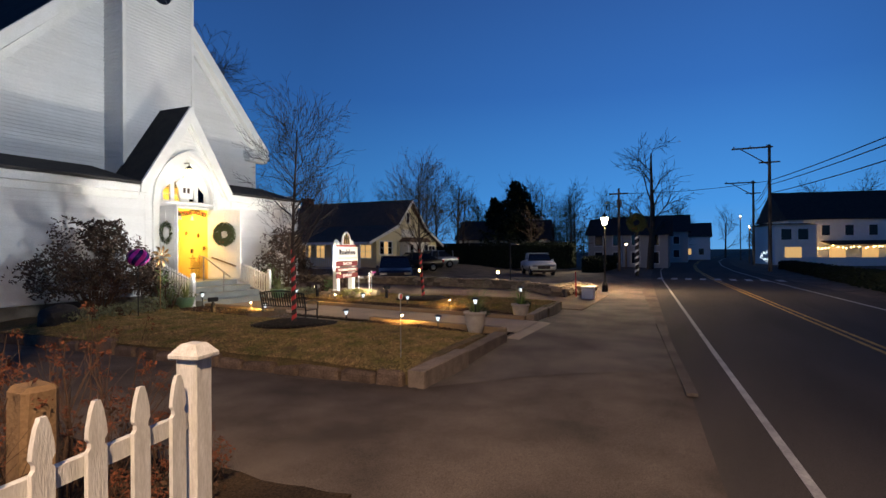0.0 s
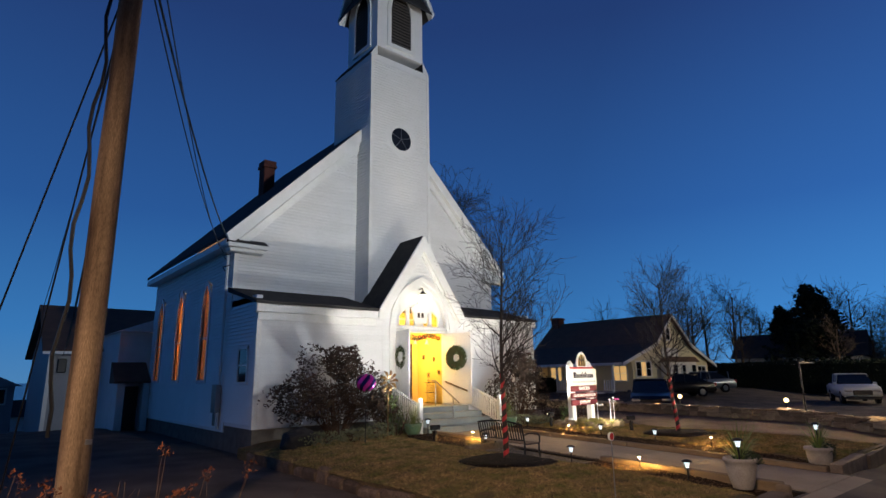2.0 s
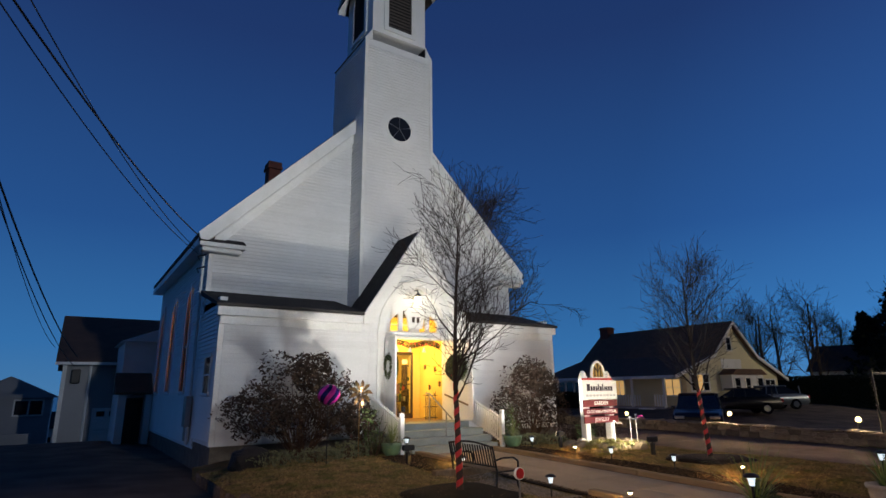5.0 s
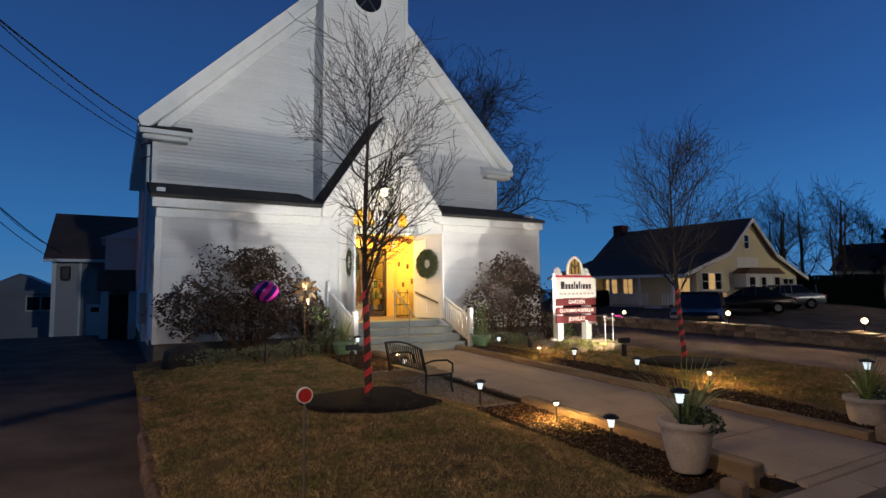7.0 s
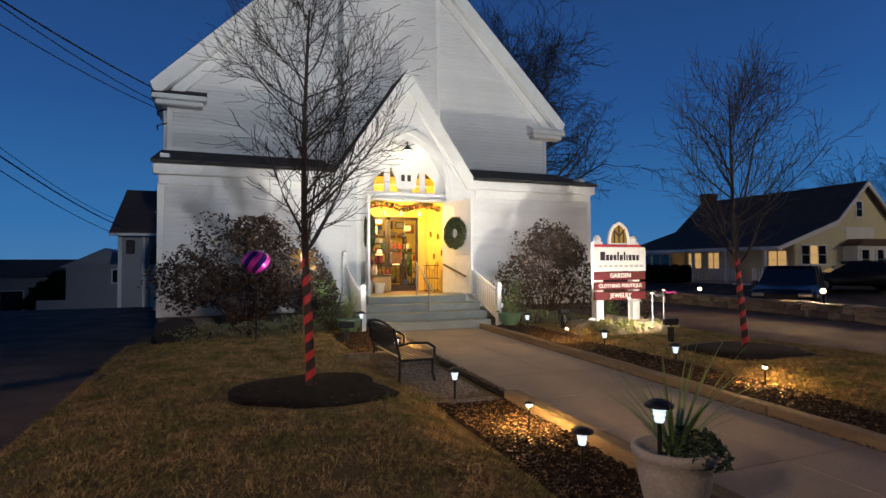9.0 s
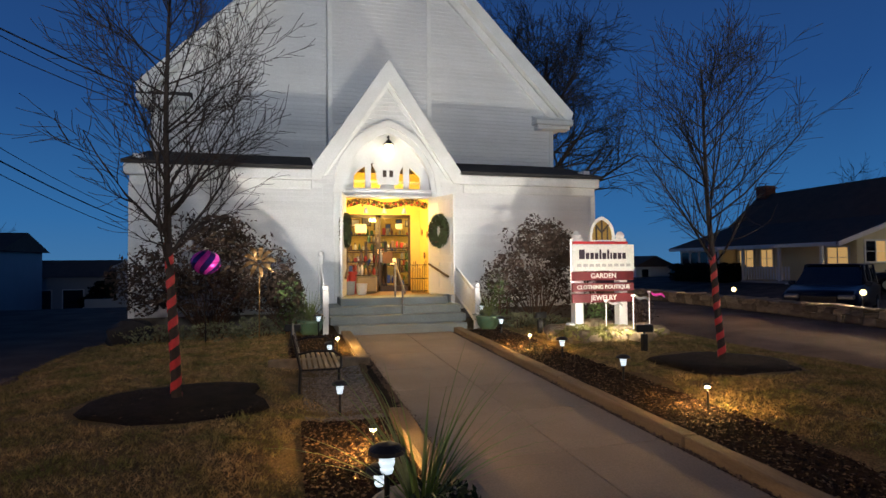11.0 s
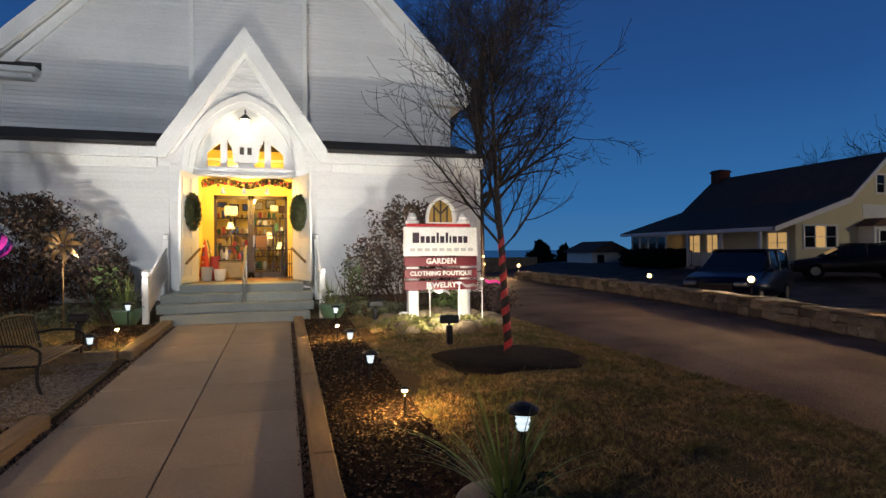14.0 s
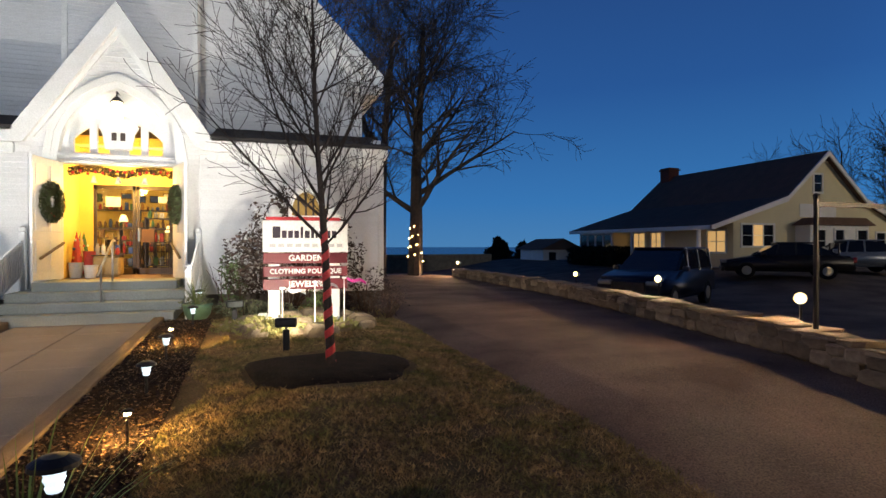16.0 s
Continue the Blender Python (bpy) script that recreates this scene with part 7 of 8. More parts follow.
hwin(30.65, 31.5, 1.2, 2.25, 2, 40.9, (1, 1), house, "x")
hwin(32.1, 33.2, 1.2, 2.25, 2, 40.9, (1, 1), house, "x")
part("sun_porch", boxes((39.6, 40.9, 33.5, 37.2, HB, 2.34)), CREAM, house)
for k in range(4):
    hwin(33.65 + k * 0.9, 34.4 + k * 0.9, 0.6, 2.2, 1, 39.6, (0,), house, "x")
# porch at the side
part("porch_floor", boxes((39.3, 40.9, 26.2, 31.5, 0.1, 0.42)), GREYSIDE, house)
for y in (26.2, 28.8, 31.4):
    part("porch_post", boxes((39.35, 39.5, y - 0.07, y + 0.07, 0.42, 2.35)), TRIM, house)
for k in range(26):
    y = 26.35 + k * 0.2
    if 27.0 < y < 28.0:
        continue
    part("baluster", boxes((39.38, 39.44, y, y + 0.08, 0.5, 1.25)), TRIM, house)
for k in range(4):
    part("porch_step", boxes((38.2 + k * 0.28, 39.35, 26.9, 28.1, -0.1, 0.0 + k * 0.12)), TRIM, house)
# annexe towards the sea
annex = thing("outbuilding", "small white outbuilding beside the yellow house", "outbuilding")
part("wall", boxes((39.9, 43.2, 43.0, 47.0, -1.0, 1.25)), TRIM, annex)
bm = prism(bmesh.new(), [(39.5, 1.2), (43.6, 1.2), (41.55, 2.1)], "y", 42.7, 47.3)
part("roof", bm, BROWNROOF, annex)
part("door", boxes((40.4, 41.0, 42.95, 43.0, -0.4, 1.0)), DARKPANE, annex)
bm = boxes((22, 38.5, 50.0, 50.6, -1.2, 0.75))
bmesh.ops.subdivide_edges(bm, edges=bm.edges[:], cuts=6)
for v in bm.verts:
    v.co += 0.06 * Vector((0, noise.noise(v.co * 2), noise.noise(v.co * 1.5)))
tagged(part("sea_wall", bm, STONE), "long low stone wall above the sea", "stone wall")

# ---- hedges, far trees ----
def hedge(x0, x1, y0, y1, h, seed, n=9000, base=None):
    rng = random.Random(seed)
    t = thing("hedge", "dark clipped evergreen hedge", "hedge")
    z0 = ground_z((x0 + x1) / 2, (y0 + y1) / 2)
    part("core", boxes((x0 + 0.2, x1 - 0.2, y0 + 0.2, y1 - 0.2, z0 - 0.1, z0 + h - 0.15)), DARKGREEN, t)
    V, F = [], []
    for _ in range(n):
        p = [rng.uniform(x0, x1), rng.uniform(y0, y1), rng.uniform(z0, z0 + h)]
        k = rng.randrange(3)
        p[k] = {0: (x0, x1), 1: (y0, y1), 2: (z0 + h, z0 + h)}[k][rng.randrange(2)] + rng.uniform(-0.15, 0.15)
        u = Vector((rng.uniform(-1, 1), rng.uniform(-1, 1), rng.uniform(-1, 1))).normalized() * 0.11
        w = u.orthogonal().normalized() * 0.06
        c, b = Vector(p), len(V)
        V += [tuple(c - u), tuple(c + w), tuple(c + u), tuple(c - w)]
        F.append((b, b + 1, b + 2, b + 3))
    raw("leaves", V, F, DARKGREEN, t)


hedge(54.0, 56.0, 12.0, 27.0, 2.3, 1)
hedge(38.5, 40.2, 32.0, 37.0, 1.0, 2, 3000)
hedge(52.0, 64.0, 9.0, 10.6, 1.3, 3, 5000)
hedge(30.0, 70.0, -8.6, -7.0, 0.75, 7, 9000)


def evergreen(at, h, r, seed, label="dark dense evergreen tree"):
    rng = random.Random(seed)
    t = thing("evergreen", label, "tree", "evergreens", at=at)
    part("trunk", lathe(bmesh.new(), [(0.0, -0.3), (0.25, -0.3), (0.18, h * 0.6), (0.0, h * 0.62)], n=8), OLDBARK, t)
    V, F = [], []
    for k in range(14):
        f = k / 13
        rr = r * (1.0 - 0.75 * f ** 1.4) * rng.uniform(0.8, 1.15)
        a = rng.uniform(0, 6.28)
        v, g = leaf_cloud(rng, 800, (0.35 * rr * math.cos(a), 0.35 * rr * math.sin(a), h * (0.14 + 0.8 * f)), (rr, rr, h * 0.11), 0.22)
        b = len(V)
        V += v
        F += [tuple(i + b for i in q) for q in g]
    raw("crown", V, F, DARKGREEN, t)


evergreen((62.0, 19.6, 0.3), 8.8, 3.2, 1)
evergreen((63.5, 22.6, 0.3), 7.2, 2.4, 2)
evergreen((44.0, 60.5, -3.0), 5.2, 2.2, 3, "dark bushy evergreen above the sea")
evergreen((47.0, 60.5, -3.0), 4.7, 2.0, 4, "dark bushy evergreen above the sea")
evergreen((-2.0, 58.0, -2.0), 3.0, 1.8, 5)

WIDE = [(20, 5.8, 48, 0.12, 0.035, 6, 0.22), (8, 3.0, 42, 0.14, 0.02, 4, 0.2), (5, 1.4, 40, 0.16, 0.01, 3, 0.2), (4, 0.7, 40, 0.18, 0.0, 3, 0.2)]
big = bare_tree("bare_tree", random.Random(17), 13.2, 0.4, 0.011, WIDE, "tall bare spreading tree with a string of lights on its trunk", OLDBARK)
big.location = (26.2, 31.5, 0.0)
for i in range(26):
    a = i * 1.1
    z = 0.7 + i * 0.085
    r = 0.40 * (1 - 0.02 * i) + 0.02
    part("string_bulb", rock(random.Random(i), 0.045, 0.045, 0.045, (r * math.cos(a), r * math.sin(a), z), 1), BULB_WARM, big)
big2 = bare_tree("bare_tree", random.Random(23), 12.6, 0.34, 0.011, WIDE, "tall bare spreading tree behind the church", OLDBARK)
big2.location = (24.6, 32.8, 0.0)
MID = [(10, 3.4, 44, 0.14, 0.05, 5, 0.22), (6, 1.9, 40, 0.16, 0.03, 3, 0.25), (5, 0.9, 40, 0.18, 0.02, 3, 0.2)]
model = bare_tree("bare_tree", random.Random(50), 9.0, 0.26, 0.012, MID, "bare leafless tree in the distance", OLDBARK, "far bare trees")
model.location = (66.0, 5.7, -0.45)
model.scale = (1.5, 1.5, 1.45)
rng = random.Random(51)
model2 = bare_tree("bare_tree", random.Random(52), 8.0, 0.2, 0.012, MID, "bare leafless tree in the distance", OLDBARK, "far bare trees")
model2.location = (57.5, 29.0, 0.2)
for i, (x, y, s) in enumerate(((55.5, 24.0, 0.75), (60.0, 34.0, 1.0), (63.0, 30.0, 1.05), (66.0, 26.0, 0.9), (58.0, 17.0, 0.65), (70.0, 20.0, 1.0), (72.0, 15.0, 1.05), (76.0, 24.0, 1.2), (80.0, 12.0, 1.0), (68.0, 36.0, 1.1), (86.0, 18.0, 1.2), (62.0, 42.0, 1.0), (95.0, 10.0, 1.1), (110.0, 8.0, 1.2), (130.0, -20.0, 1.4), (118.0, -26.0, 1.5), (140.0, 4.0, 1.4), (150.0, -6.0, 1.2), (-14.0, 66.0, 0.8), (92.0, 28.0, 1.3), (64.0, 14.0, 0.8), (66.5, 16.5, 0.85), (69.0, 23.5, 0.95), (71.0, 28.0, 1.0), (60.0, 25.5, 0.9), (74.0, 10.5, 0.9), (78.0, 17.0, 1.1), (82.0, 22.0, 1.2), (64.5, 33.0, 1.0), (74.0, 32.0, 1.2), (56.5, 33.5, 0.9), (90.0, 14.0, 1.1), (104.0, -16.0, 1.2), (112.0, 3.8, 1.1))):
    copy_thing(model2, pose(x, y, ground_z(x, y) - 0.1, 0, 0, rng.uniform(0, 360)) @ Matrix.Scale(s * rng.uniform(0.9, 1.1), 4))

# dark leafless woods closing the street's far end
rng = random.Random(61)
V, F = [], []
for k in range(70):
    x, y, h = rng.uniform(150, 210), rng.uniform(-75, 60), rng.uniform(7.0, 12.0)
    if abs(y - road_mid(x)) < 7:
        continue
    e = []
    limb(V, F, rng, (x, y, -0.6), (rng.uniform(-0.1, 0.1), rng.uniform(-0.1, 0.1), 1), h, 0.25, 4, 5, 0.08, 0.03, e, 0.03)
    v, f = leaf_cloud(rng, 620, (x, y, h * 0.55), (3.4, 3.4, h * 0.5), 0.3, thick=0.5)
    b = len(V)
    V += v
    F += [tuple(i + b for i in q) for q in f]
tagged(raw("far_woods", V, F, OLDBARK), "dark leafless woods beyond the street's bend", "woods", kind="stuff")

# ---- street side: lamp post, rocks, crate, far poles ----
t = thing("street_lamp", "black lamp post with a lit glass lantern", "street lamp", at=(30.6, 5.7, -0.35))
part("post", lathe(bmesh.new(), [(0.0, -0.1), (0.16, -0.1), (0.16, 0.25), (0.1, 0.4), (0.055, 0.6), (0.05, 3.3), (0.08, 3.35), (0.0, 3.36)], n=12), BLACK, t)
part("lantern", lathe(bmesh.new(), [(0.0, 3.38), (0.1, 3.38), (0.2, 3.75), (0.0, 3.75)], n=6), BULB_HOT, t, "lit glass lantern")
part("hood", lathe(bmesh.new(), [(0.0, 4.05), (0.03, 4.0), (0.1, 3.85), (0.25, 3.76), (0.0, 3.755)], n=8), BLACK, t)
lamp("lamp_post_lamp", "POINT", (30.6, 5.55, 3.2), 2800, (1.0, 0.72, 0.40), size=0.1)
rng = random.Random(70)
for i in range(60):
    x, y = rng.uniform(25.6, 31.5), rng.uniform(6.3, 8.2)
    s = rng.uniform(0.16, 0.36)
    bm = rock(rng, s * 1.3, s, s * 0.6, (x, y, ground_z(x, y) + 0.1 + 0.25 * max(0, 1 - abs(y - 7.2)) * rng.random()), 1)
    tagged(part("rock", bm, STONE), "flat brown field stone heaped by the pavement", "rock", "stone heap")
ob = part("crate", boxes((25.5, 26.1, 5.5, 6.0, -0.4, 0.12), (25.46, 26.14, 5.46, 6.04, 0.06, 0.14), bevel=0.02), TRIM)
tagged(ob, "white box planter standing by the pavement", "planter box")
t = thing("marker_pole", "short pole wound with red and white", "marker", at=(25.9, 6.1, -0.38))
part("rod", tube(bmesh.new(), (0, 0.2, 0), (-0.15, 0.2, 1.15), 0.025), RED, t)
for x, y, h, arm in ((62.0, -5.3, 12.1, 3.2), (86.0, -6.1, 11.3, 3.4)):
    t = wood_pole((x, y, -0.45), h, 0.19, "tall wooden utility pole with a long crossarm")
    part("crossarm", boxes((-0.06, 0.06, -0.3, arm, h - 0.3, h - 0.15)), POLEWOOD, t)
    part("brace", tube(bmesh.new(), (0, 0.1, h - 1.9), (0, arm * 0.75, h - 0.3), 0.05, n=6), POLEWOOD, t)
    part("crossarm", boxes((-0.06, 0.06, -0.9, 0.9, h - 1.75, h - 1.62)), POLEWOOD, t)
    for k in range(3):
        part("insulator", lathe(bmesh.new(), [(0.0, 0.0), (0.05, 0.0), (0.06, 0.14), (0.0, 0.18)], 0, 0.2 + k * (arm - 0.4) / 2, h - 0.15, 8), GREYSIDE, t)
for z in (10.4, 10.0, 9.2):
    wire((62, -5.3, z - 2.2), (-30, -13.5, z - 1.5), 1.2, 0.035)
    wire((62, -5.3, z - 2.0), (86, -6.1, z - 2.4), 0.5, 0.03)
    wire((86, -6.1, z - 2.4), (150, -14, z - 2.5), 1.0, 0.03)
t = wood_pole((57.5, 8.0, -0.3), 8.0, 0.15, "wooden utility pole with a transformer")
# arm, head and lamp added to brighten the yellow house; no source known
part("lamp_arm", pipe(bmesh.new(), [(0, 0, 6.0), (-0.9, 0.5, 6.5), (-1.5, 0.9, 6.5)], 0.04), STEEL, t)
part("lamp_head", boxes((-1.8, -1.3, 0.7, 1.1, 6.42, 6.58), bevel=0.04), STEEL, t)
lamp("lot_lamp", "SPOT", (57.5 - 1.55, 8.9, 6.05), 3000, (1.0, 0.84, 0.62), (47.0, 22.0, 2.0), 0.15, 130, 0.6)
part("transformer", lathe(bmesh.new(), [(0.0, 6.2), (0.22, 6.2), (0.24, 6.9), (0.0, 6.95)], 0.3, 0, 0, 12), GREYSIDE, t)
part("crossarm", boxes((-0.05, 0.05, -0.9, 0.9, 7.4, 7.55)), POLEWOOD, t)
wire((57.5, 8, 7.2), (62, -5.3, 8.2), 0.3, 0.025)
wire((57.5, 8, 7.2), (110, 12, 7.5), 0.8, 0.025)
# decorated pole at the corner
t = thing("striped_pole", "post wound with a white stripe and hung with a wreath", "post", at=(48.5, 5.6, -0.4))
part("shaft", lathe(bmesh.new(), [(0.0, 0.0), (0.16, 0.0), (0.16, 3.6), (0.0, 3.6)], n=12), BLACK, t)
V, F = [], []
for i in range(80):
    a, z = i * 0.5, 0.1 + i * 0.042
    V += [(0.17 * math.cos(a), 0.17 * math.sin(a), z), (0.17 * math.cos(a), 0.17 * math.sin(a), z + 0.17)]
    if i:
        F.append((2 * i - 2, 2 * i, 2 * i + 1, 2 * i - 1))
raw("stripe", V, F, TRIM, t)
wreath(None, pose(48.2, 5.6, 3.9, 0, 0, -90) @ Matrix.Scale(1.6, 4), 0.33, "dark wreath hung on a striped post")


def far_house(at, w, d, h, roof_h, wallm, roofm, label, windows=(), yaw=0):
    t = thing("house", label, "house", "far houses")
    t.matrix_basis = pose(*at, 0, 0, yaw)
    part("wall", boxes((0, w, 0, d, -1.0, h)), wallm, t)
    bm = prism(bmesh.new(), [(-0.4, h), (d + 0.4, h), (d / 2, h + roof_h)], "x", -0.4, w + 0.4)
    part("roof", bm, roofm, t)
    for x0, x1, z0, z1, lit in windows:
        wn_ = part("window", boxes((x0 - 0.08, x1 + 0.08, -0.05, 0.0, z0 - 0.08, z1 + 0.08)), TRIM, t)
        part("pane", boxes((x0, x1, -0.06, -0.05, z0, z1)), HLIT if lit else DARKPANE, wn_)
    return t


def row_of(n, x0, step, w, z0, z1, lits=()):
    return [(x0 + i * step, x0 + i * step + w, z0, z1, i in lits) for i in range(n)]


# inn over the road: its long side faces back along the street
far_house((92, -11.0, -0.5), 22, 12, 6.2, 4.4, TRIM, SHINGLE, "white two-storey inn with a lit porch across the street", row_of(7, 1.2, 2.9, 1.0, 4.0, 5.4) + row_of(5, 1.0, 4.0, 2.0, 0.8, 2.4, (0, 1, 2, 3, 4)), -78)
far_house((86.5, -8.6, -0.5), 5, 8, 5.4, 0.3, TRIM, SHINGLE, "white flat-roofed wing of the inn", row_of(2, 0.8, 2.0, 1.2, 3.4, 4.8) + row_of(1, 1.2, 2.0, 2.0, 0.6, 2.4, (0,)), -78)
bm = prism(bmesh.new(), [(-2.6, 2.9), (0.1, 3.3), (0.1, 3.15), (-2.6, 2.7)], "x", 4, 22)
ob = part("porch_roof", bm, SHINGLE)
ob.matrix_basis = pose(92, -11.0, -0.5, 0, 0, -78)
tagged(ob, "dark porch roof of the inn hung with lights", "porch roof")
rng = random.Random(90)
lights_t = thing("string_lights", "string of warm festive bulbs under the inn porch", "string lights")
for i in range(46):
    q = pose(92, -11.0, -0.5, 0, 0, -78) @ Vector((2 + i * 0.42, -2.4 + rng.uniform(-0.3, 0.5), 2.5 - 0.25 * abs(math.sin(i * 0.5)) + rng.uniform(-0.1, 0.1)))
    part("bulb", rock(rng, 0.085, 0.085, 0.085, q, 1), BULB_WARM if i % 7 else BULB_COOL, lights_t)
lamp("inn_lamp", "POINT", (90.0, -14.0, 2.2), 70, (1.0, 0.62, 0.25), size=0.4)
bm = boxes((0, 14, -0.1, 0.1, -0.6, 1.0))
ob = part("inn_fence", bm, TRIM)
ob.matrix_basis = pose(80, -8.2, -0.4, 0, 0, -70)
tagged(ob, "white board fence before the inn", "fence")
t = thing("light_figure", "frame of cold white festive lights beside the road", "string lights")
for i in range(40):
    a = i * 0.6
    part("bulb", rock(rng, 0.07, 0.07, 0.07, (84.0, -7.3 + 0.7 * math.cos(a) * (0.4 + 0.6 * rng.random()), 0.7 + 0.75 * math.sin(a) * (0.4 + 0.6 * rng.random())), 1), BULB_COOL, t)
for x, y, z in ((120.0, -7.0, 8.4), (98.0, -6.6, 5.6), (150.0, 3.5, 4.6), (64.0, 8.0, 2.8), (-25.0, 126.0, 2.2)):
    t = thing("street_light", "far street light glowing amber", "street light", "far street lights", at=(x, y, -0.45))
    part("post", lathe(bmesh.new(), [(0.0, 0.0), (0.12, 0.0), (0.07, z), (0.0, z)], n=8), POLEWOOD, t)
    part("head", boxes((-0.3, 0.1, -0.15, 0.15, z + 0.04, z + 0.2), bevel=0.04), BLACK, t)
    part("bulb", rock(rng, 0.2, 0.15, 0.12, (-0.12, 0, z - 0.02), 1), BULB_HOT, t)
far_house((70.0, 13.0, -0.4), 9, 8, 3.8, 2.2, GREYSIDE, SHINGLE, "pale grey-blue house beyond the lot", row_of(4, 0.8, 2.1, 0.9, 2.6, 3.8) + row_of(4, 0.8, 2.1, 0.9, 0.5, 1.8), -90)
far_house((60.0, 26.0, 0.0), 10, 8, 2.9, 2.4, TRIM, SHINGLE, "low white house behind the trees", row_of(4, 1.0, 2.3, 0.9, 1.0, 2.1), -80)
far_house((100.0, 14.0, -0.4), 12, 9, 5.0, 3.0, GREYSIDE, SHINGLE, "distant grey house by the street", row_of(5, 1.0, 2.2, 0.9, 3.0, 4.2) + row_of(5, 1.0, 2.2, 0.9, 0.8, 2.0, (1,)), -90)
far_house((125.0, 8.0, -0.4), 10, 9, 4.6, 3.0, TRIM, SHINGLE, "distant white house by the street", row_of(4, 1.0, 2.3, 0.9, 1.0, 2.2, (2,)), -90)
far_house((150.0, -18.0, -0.4), 12, 9, 5.0, 3.4, GREYSIDE, SHINGLE, "distant dark house by the street", row_of(4, 1.0, 2.3, 0.9, 1.0, 2.2, (0,)), -90)

# ---- buildings behind the church ----
barn = thing("barn", "grey barn-like garage building with a brown roof", "garage")
BZ0 = -1.1
part("wall", boxes((5.75, 14.0, 36.0, 46.0, BZ0, 3.35)), GREYSIDE, barn)
bm = prism(bmesh.new(), [(35.5, 3.3), (41.0, 6.1), (46.5, 3.3), (46.5, 3.15), (41.0, 5.95), (35.5, 3.15)], "x", 5.4, 14.2)
part("roof", bm, BROWNROOF, barn)
bm = prism(bmesh.new(), [(36.0, 3.3), (41.0, 5.9), (46.0, 3.3)], "x", 5.76, 5.9)
part("gable", bm, GREYSIDE, barn)
part("gutter", boxes((5.4, 14.0, 35.4, 35.52, 3.1, 3.24)), TRIM, barn)
part("downpipe", tube(bmesh.new(), (6.9, 35.93, 3.1), (6.9, 35.93, BZ0), 0.06), TRIM, barn)
part("corner_board", boxes((5.72, 5.9, 35.96, 36.1, BZ0, 3.2)), TRIM, barn)
gd = part("garage_door", boxes((7.2, 8.95, 35.93, 36.0, BZ0, 1.0)), TRIM, barn)
for k in range(4):
    part("door_panel", boxes((7.25, 8.9, 35.91, 35.94, BZ0 + 0.05 + k * 0.5, BZ0 + 0.5 + k * 0.5), bevel=0.02), TRIM, gd)
for k in range(3):
    part("door_pane", boxes((7.4 + k * 0.55, 7.75 + k * 0.55, 35.895, 35.905, 0.6, 0.85)), DARKPANE, gd)
part("meter", boxes((6.1, 6.5, 35.8, 36.0, 2.2, 2.9), bevel=0.05), BLACK, barn)
entry_b = thing("side_entry", "white side entrance with a dark door behind the church", "outbuilding")
part("wall", boxes((8.0, 9.6, 31.6, 35.9, -0.9, 4.0)), TRIM, entry_b)
bm = prism(bmesh.new(), [(7.8, 4.0), (11.4, 4.0), (9.6, 4.7)], "y", 31.3, 35.9)
part("gable_roof", bm, TRIM, entry_b)
bm = prism(bmesh.new(), [(31.6, 2.6), (30.4, 1.75), (30.4, 1.65), (31.6, 1.65)], "x", 7.75, 9.2)
part("door_hood", bm, BROWNROOF, entry_b)
part("casing", boxes((7.9, 8.2, 30.5, 31.6, -0.6, 1.65)), TRIM, entry_b)
part("casing", boxes((8.95, 9.2, 30.5, 31.6, -0.6, 1.65)), TRIM, entry_b)
part("door", boxes((8.2, 8.95, 31.5, 31.58, -0.6, 1.5)), mat("brown_door", (0.06, 0.035, 0.025), 0.5), entry_b)
shed = thing("shed", "grey shed with a small white window", "shed")
part("wall", boxes((0.4, 5.3, 50.0, 56.0, -3.0, 1.6)), GREYSIDE, shed)
bm = prism(bmesh.new(), [(0.0, 1.5), (5.7, 1.5), (2.85, 2.9)], "y", 49.7, 56.0)
part("roof", bm, GREYSIDE, shed)
wn_ = part("window", boxes((3.2, 4.9, 49.92, 50.0, 0.3, 1.4)), TRIM, shed)
for a in (3.3, 4.1):
    part("pane", boxes((a, a + 0.7, 49.9, 49.93, 0.4, 1.3)), DARKPANE, wn_)
far_house((-13.0, 62.0, -3.0), 9, 7, 3.0, 2.0, GREYSIDE, BROWNROOF, "low grey house near the sea", row_of(3, 1.0, 2.4, 1.0, 1.0, 2.0))
far_house((-4.0, 92.0, -5.5), 14, 7, 3.0, 2.0, TRIM, SHINGLE, "distant low house above the sea", row_of(5, 1.0, 2.4, 1.0, 1.0, 2.0, (1,)))
far_house((-30.0, 80.0, -5.0), 14, 7, 3.6, 2.0, TRIM, SHINGLE, "distant low house above the sea", row_of(5, 1.0, 2.4, 1.0, 1.0, 2.0))
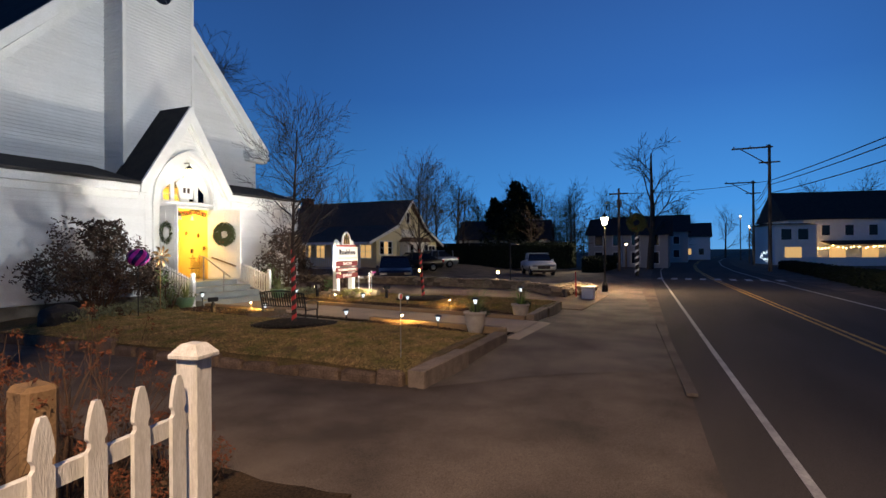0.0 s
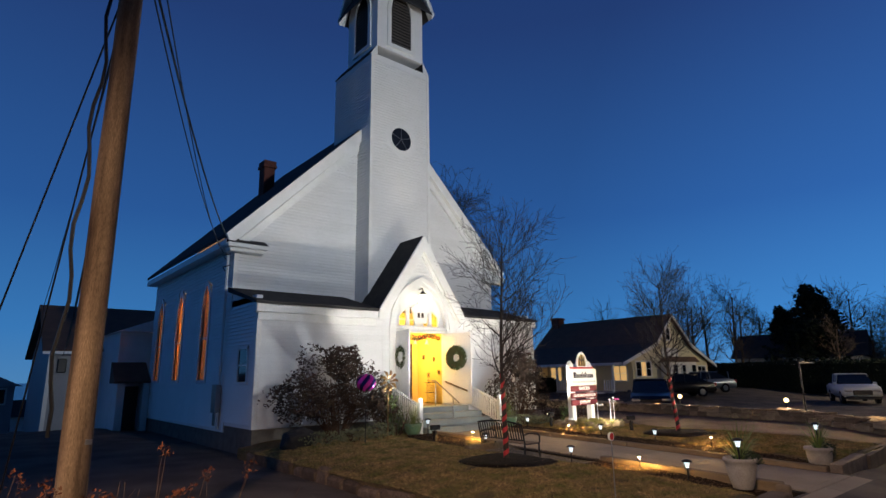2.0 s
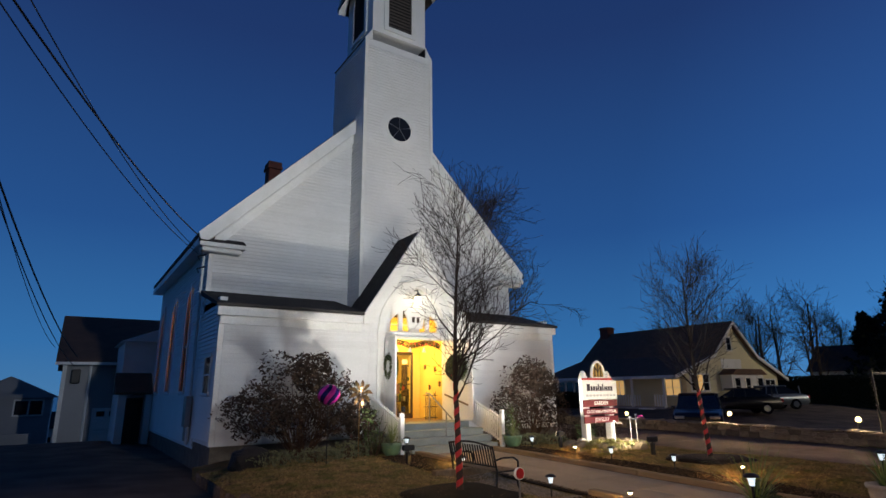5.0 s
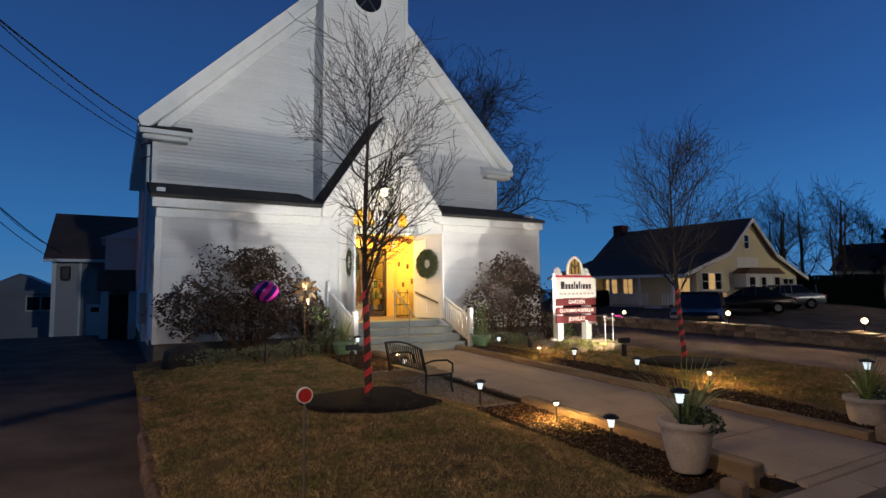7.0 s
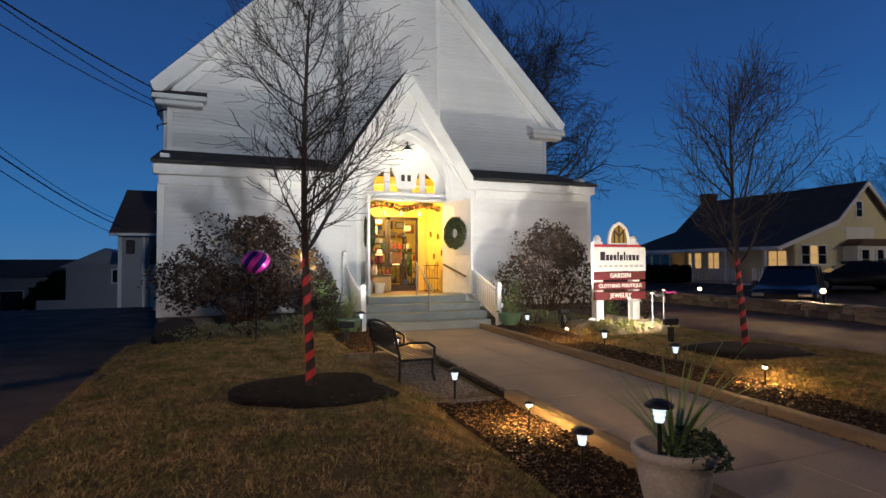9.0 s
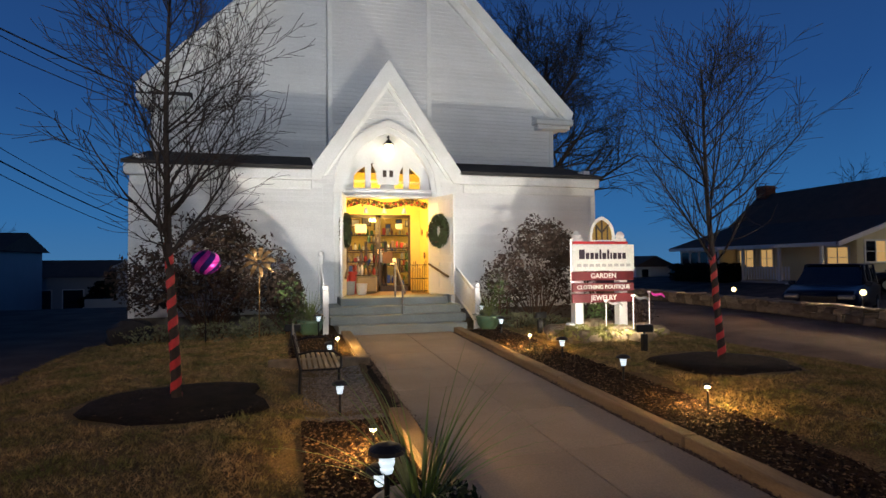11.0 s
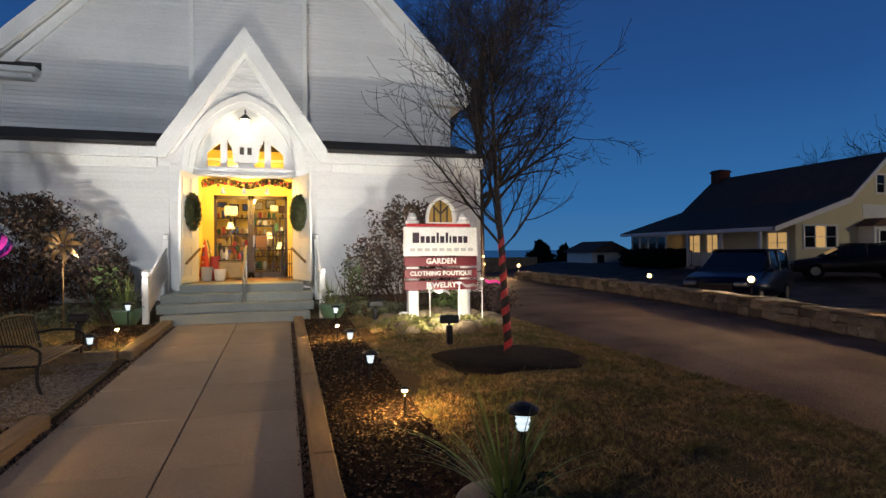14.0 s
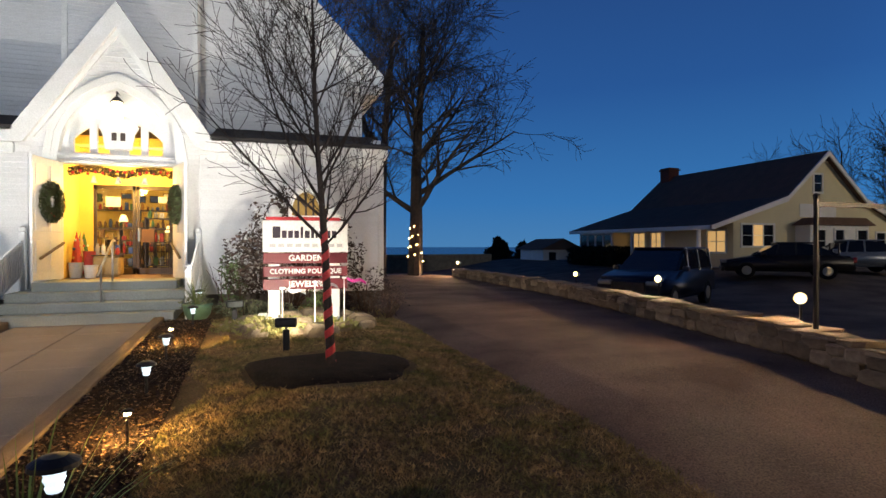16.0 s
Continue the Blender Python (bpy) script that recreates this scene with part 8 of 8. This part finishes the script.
far_house((-13.5, 47.0, -2.4), 7.6, 7, 5.1, 1.4, GREYSIDE, BROWNROOF, "grey gabled house behind the back fence", row_of(2, 1.5, 3.4, 0.9, 3.0, 4.2))
far_house((-9.0, 58.0, -3.0), 8.0, 6, 3.7, 1.5, GREYSIDE, BROWNROOF, "low dark bungalow with an open porch", row_of(3, 0.8, 2.4, 1.5, 1.0, 2.6))
far_house((-46.0, 140.0, -9.0), 15, 9, 11.2, 0.9, TRIM, SHINGLE, "long white hotel far off by the sea", row_of(6, 1.0, 2.3, 1.1, 9.3, 10.4))
far_house((-27.0, 132.0, -9.0), 17, 9, 9.6, 1.2, TRIM, SHINGLE, "long pale building far off by the sea", row_of(6, 1.0, 2.6, 1.2, 8.0, 9.0))
t = thing("utility_box", "white plastic utility box beyond the driveway", "box", at=(-1.5, 47.5, ground_z(-1.5, 47.5)))
part("body", boxes((-0.65, 0.65, -0.4, 0.4, -0.1, 0.62), bevel=0.03), TRIM, t)
part("lid", boxes((-0.68, 0.68, -0.43, 0.43, 0.62, 0.7), bevel=0.02), TRIM, t)
bm = boxes((-22, -4.2, 43.0, 43.15, -1.9, 0.65))
tagged(part("board_fence", bm, FOUND), "tall dark board fence at the back of the drive", "fence")
bm = boxes((0.2, 4.6, 44.0, 44.15, -1.9, -0.5))
tagged(part("board_fence", bm, GREYSIDE), "plain grey board fence at the back of the drive", "fence")
# poles added out of view for the pavement lamp and the church fill lamp
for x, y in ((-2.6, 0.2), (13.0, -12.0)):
    t = thing("street_light", "wooden street light pole added out of view", "street light", "near street lights", at=(x - 0.0, y - 1.6, -0.45))
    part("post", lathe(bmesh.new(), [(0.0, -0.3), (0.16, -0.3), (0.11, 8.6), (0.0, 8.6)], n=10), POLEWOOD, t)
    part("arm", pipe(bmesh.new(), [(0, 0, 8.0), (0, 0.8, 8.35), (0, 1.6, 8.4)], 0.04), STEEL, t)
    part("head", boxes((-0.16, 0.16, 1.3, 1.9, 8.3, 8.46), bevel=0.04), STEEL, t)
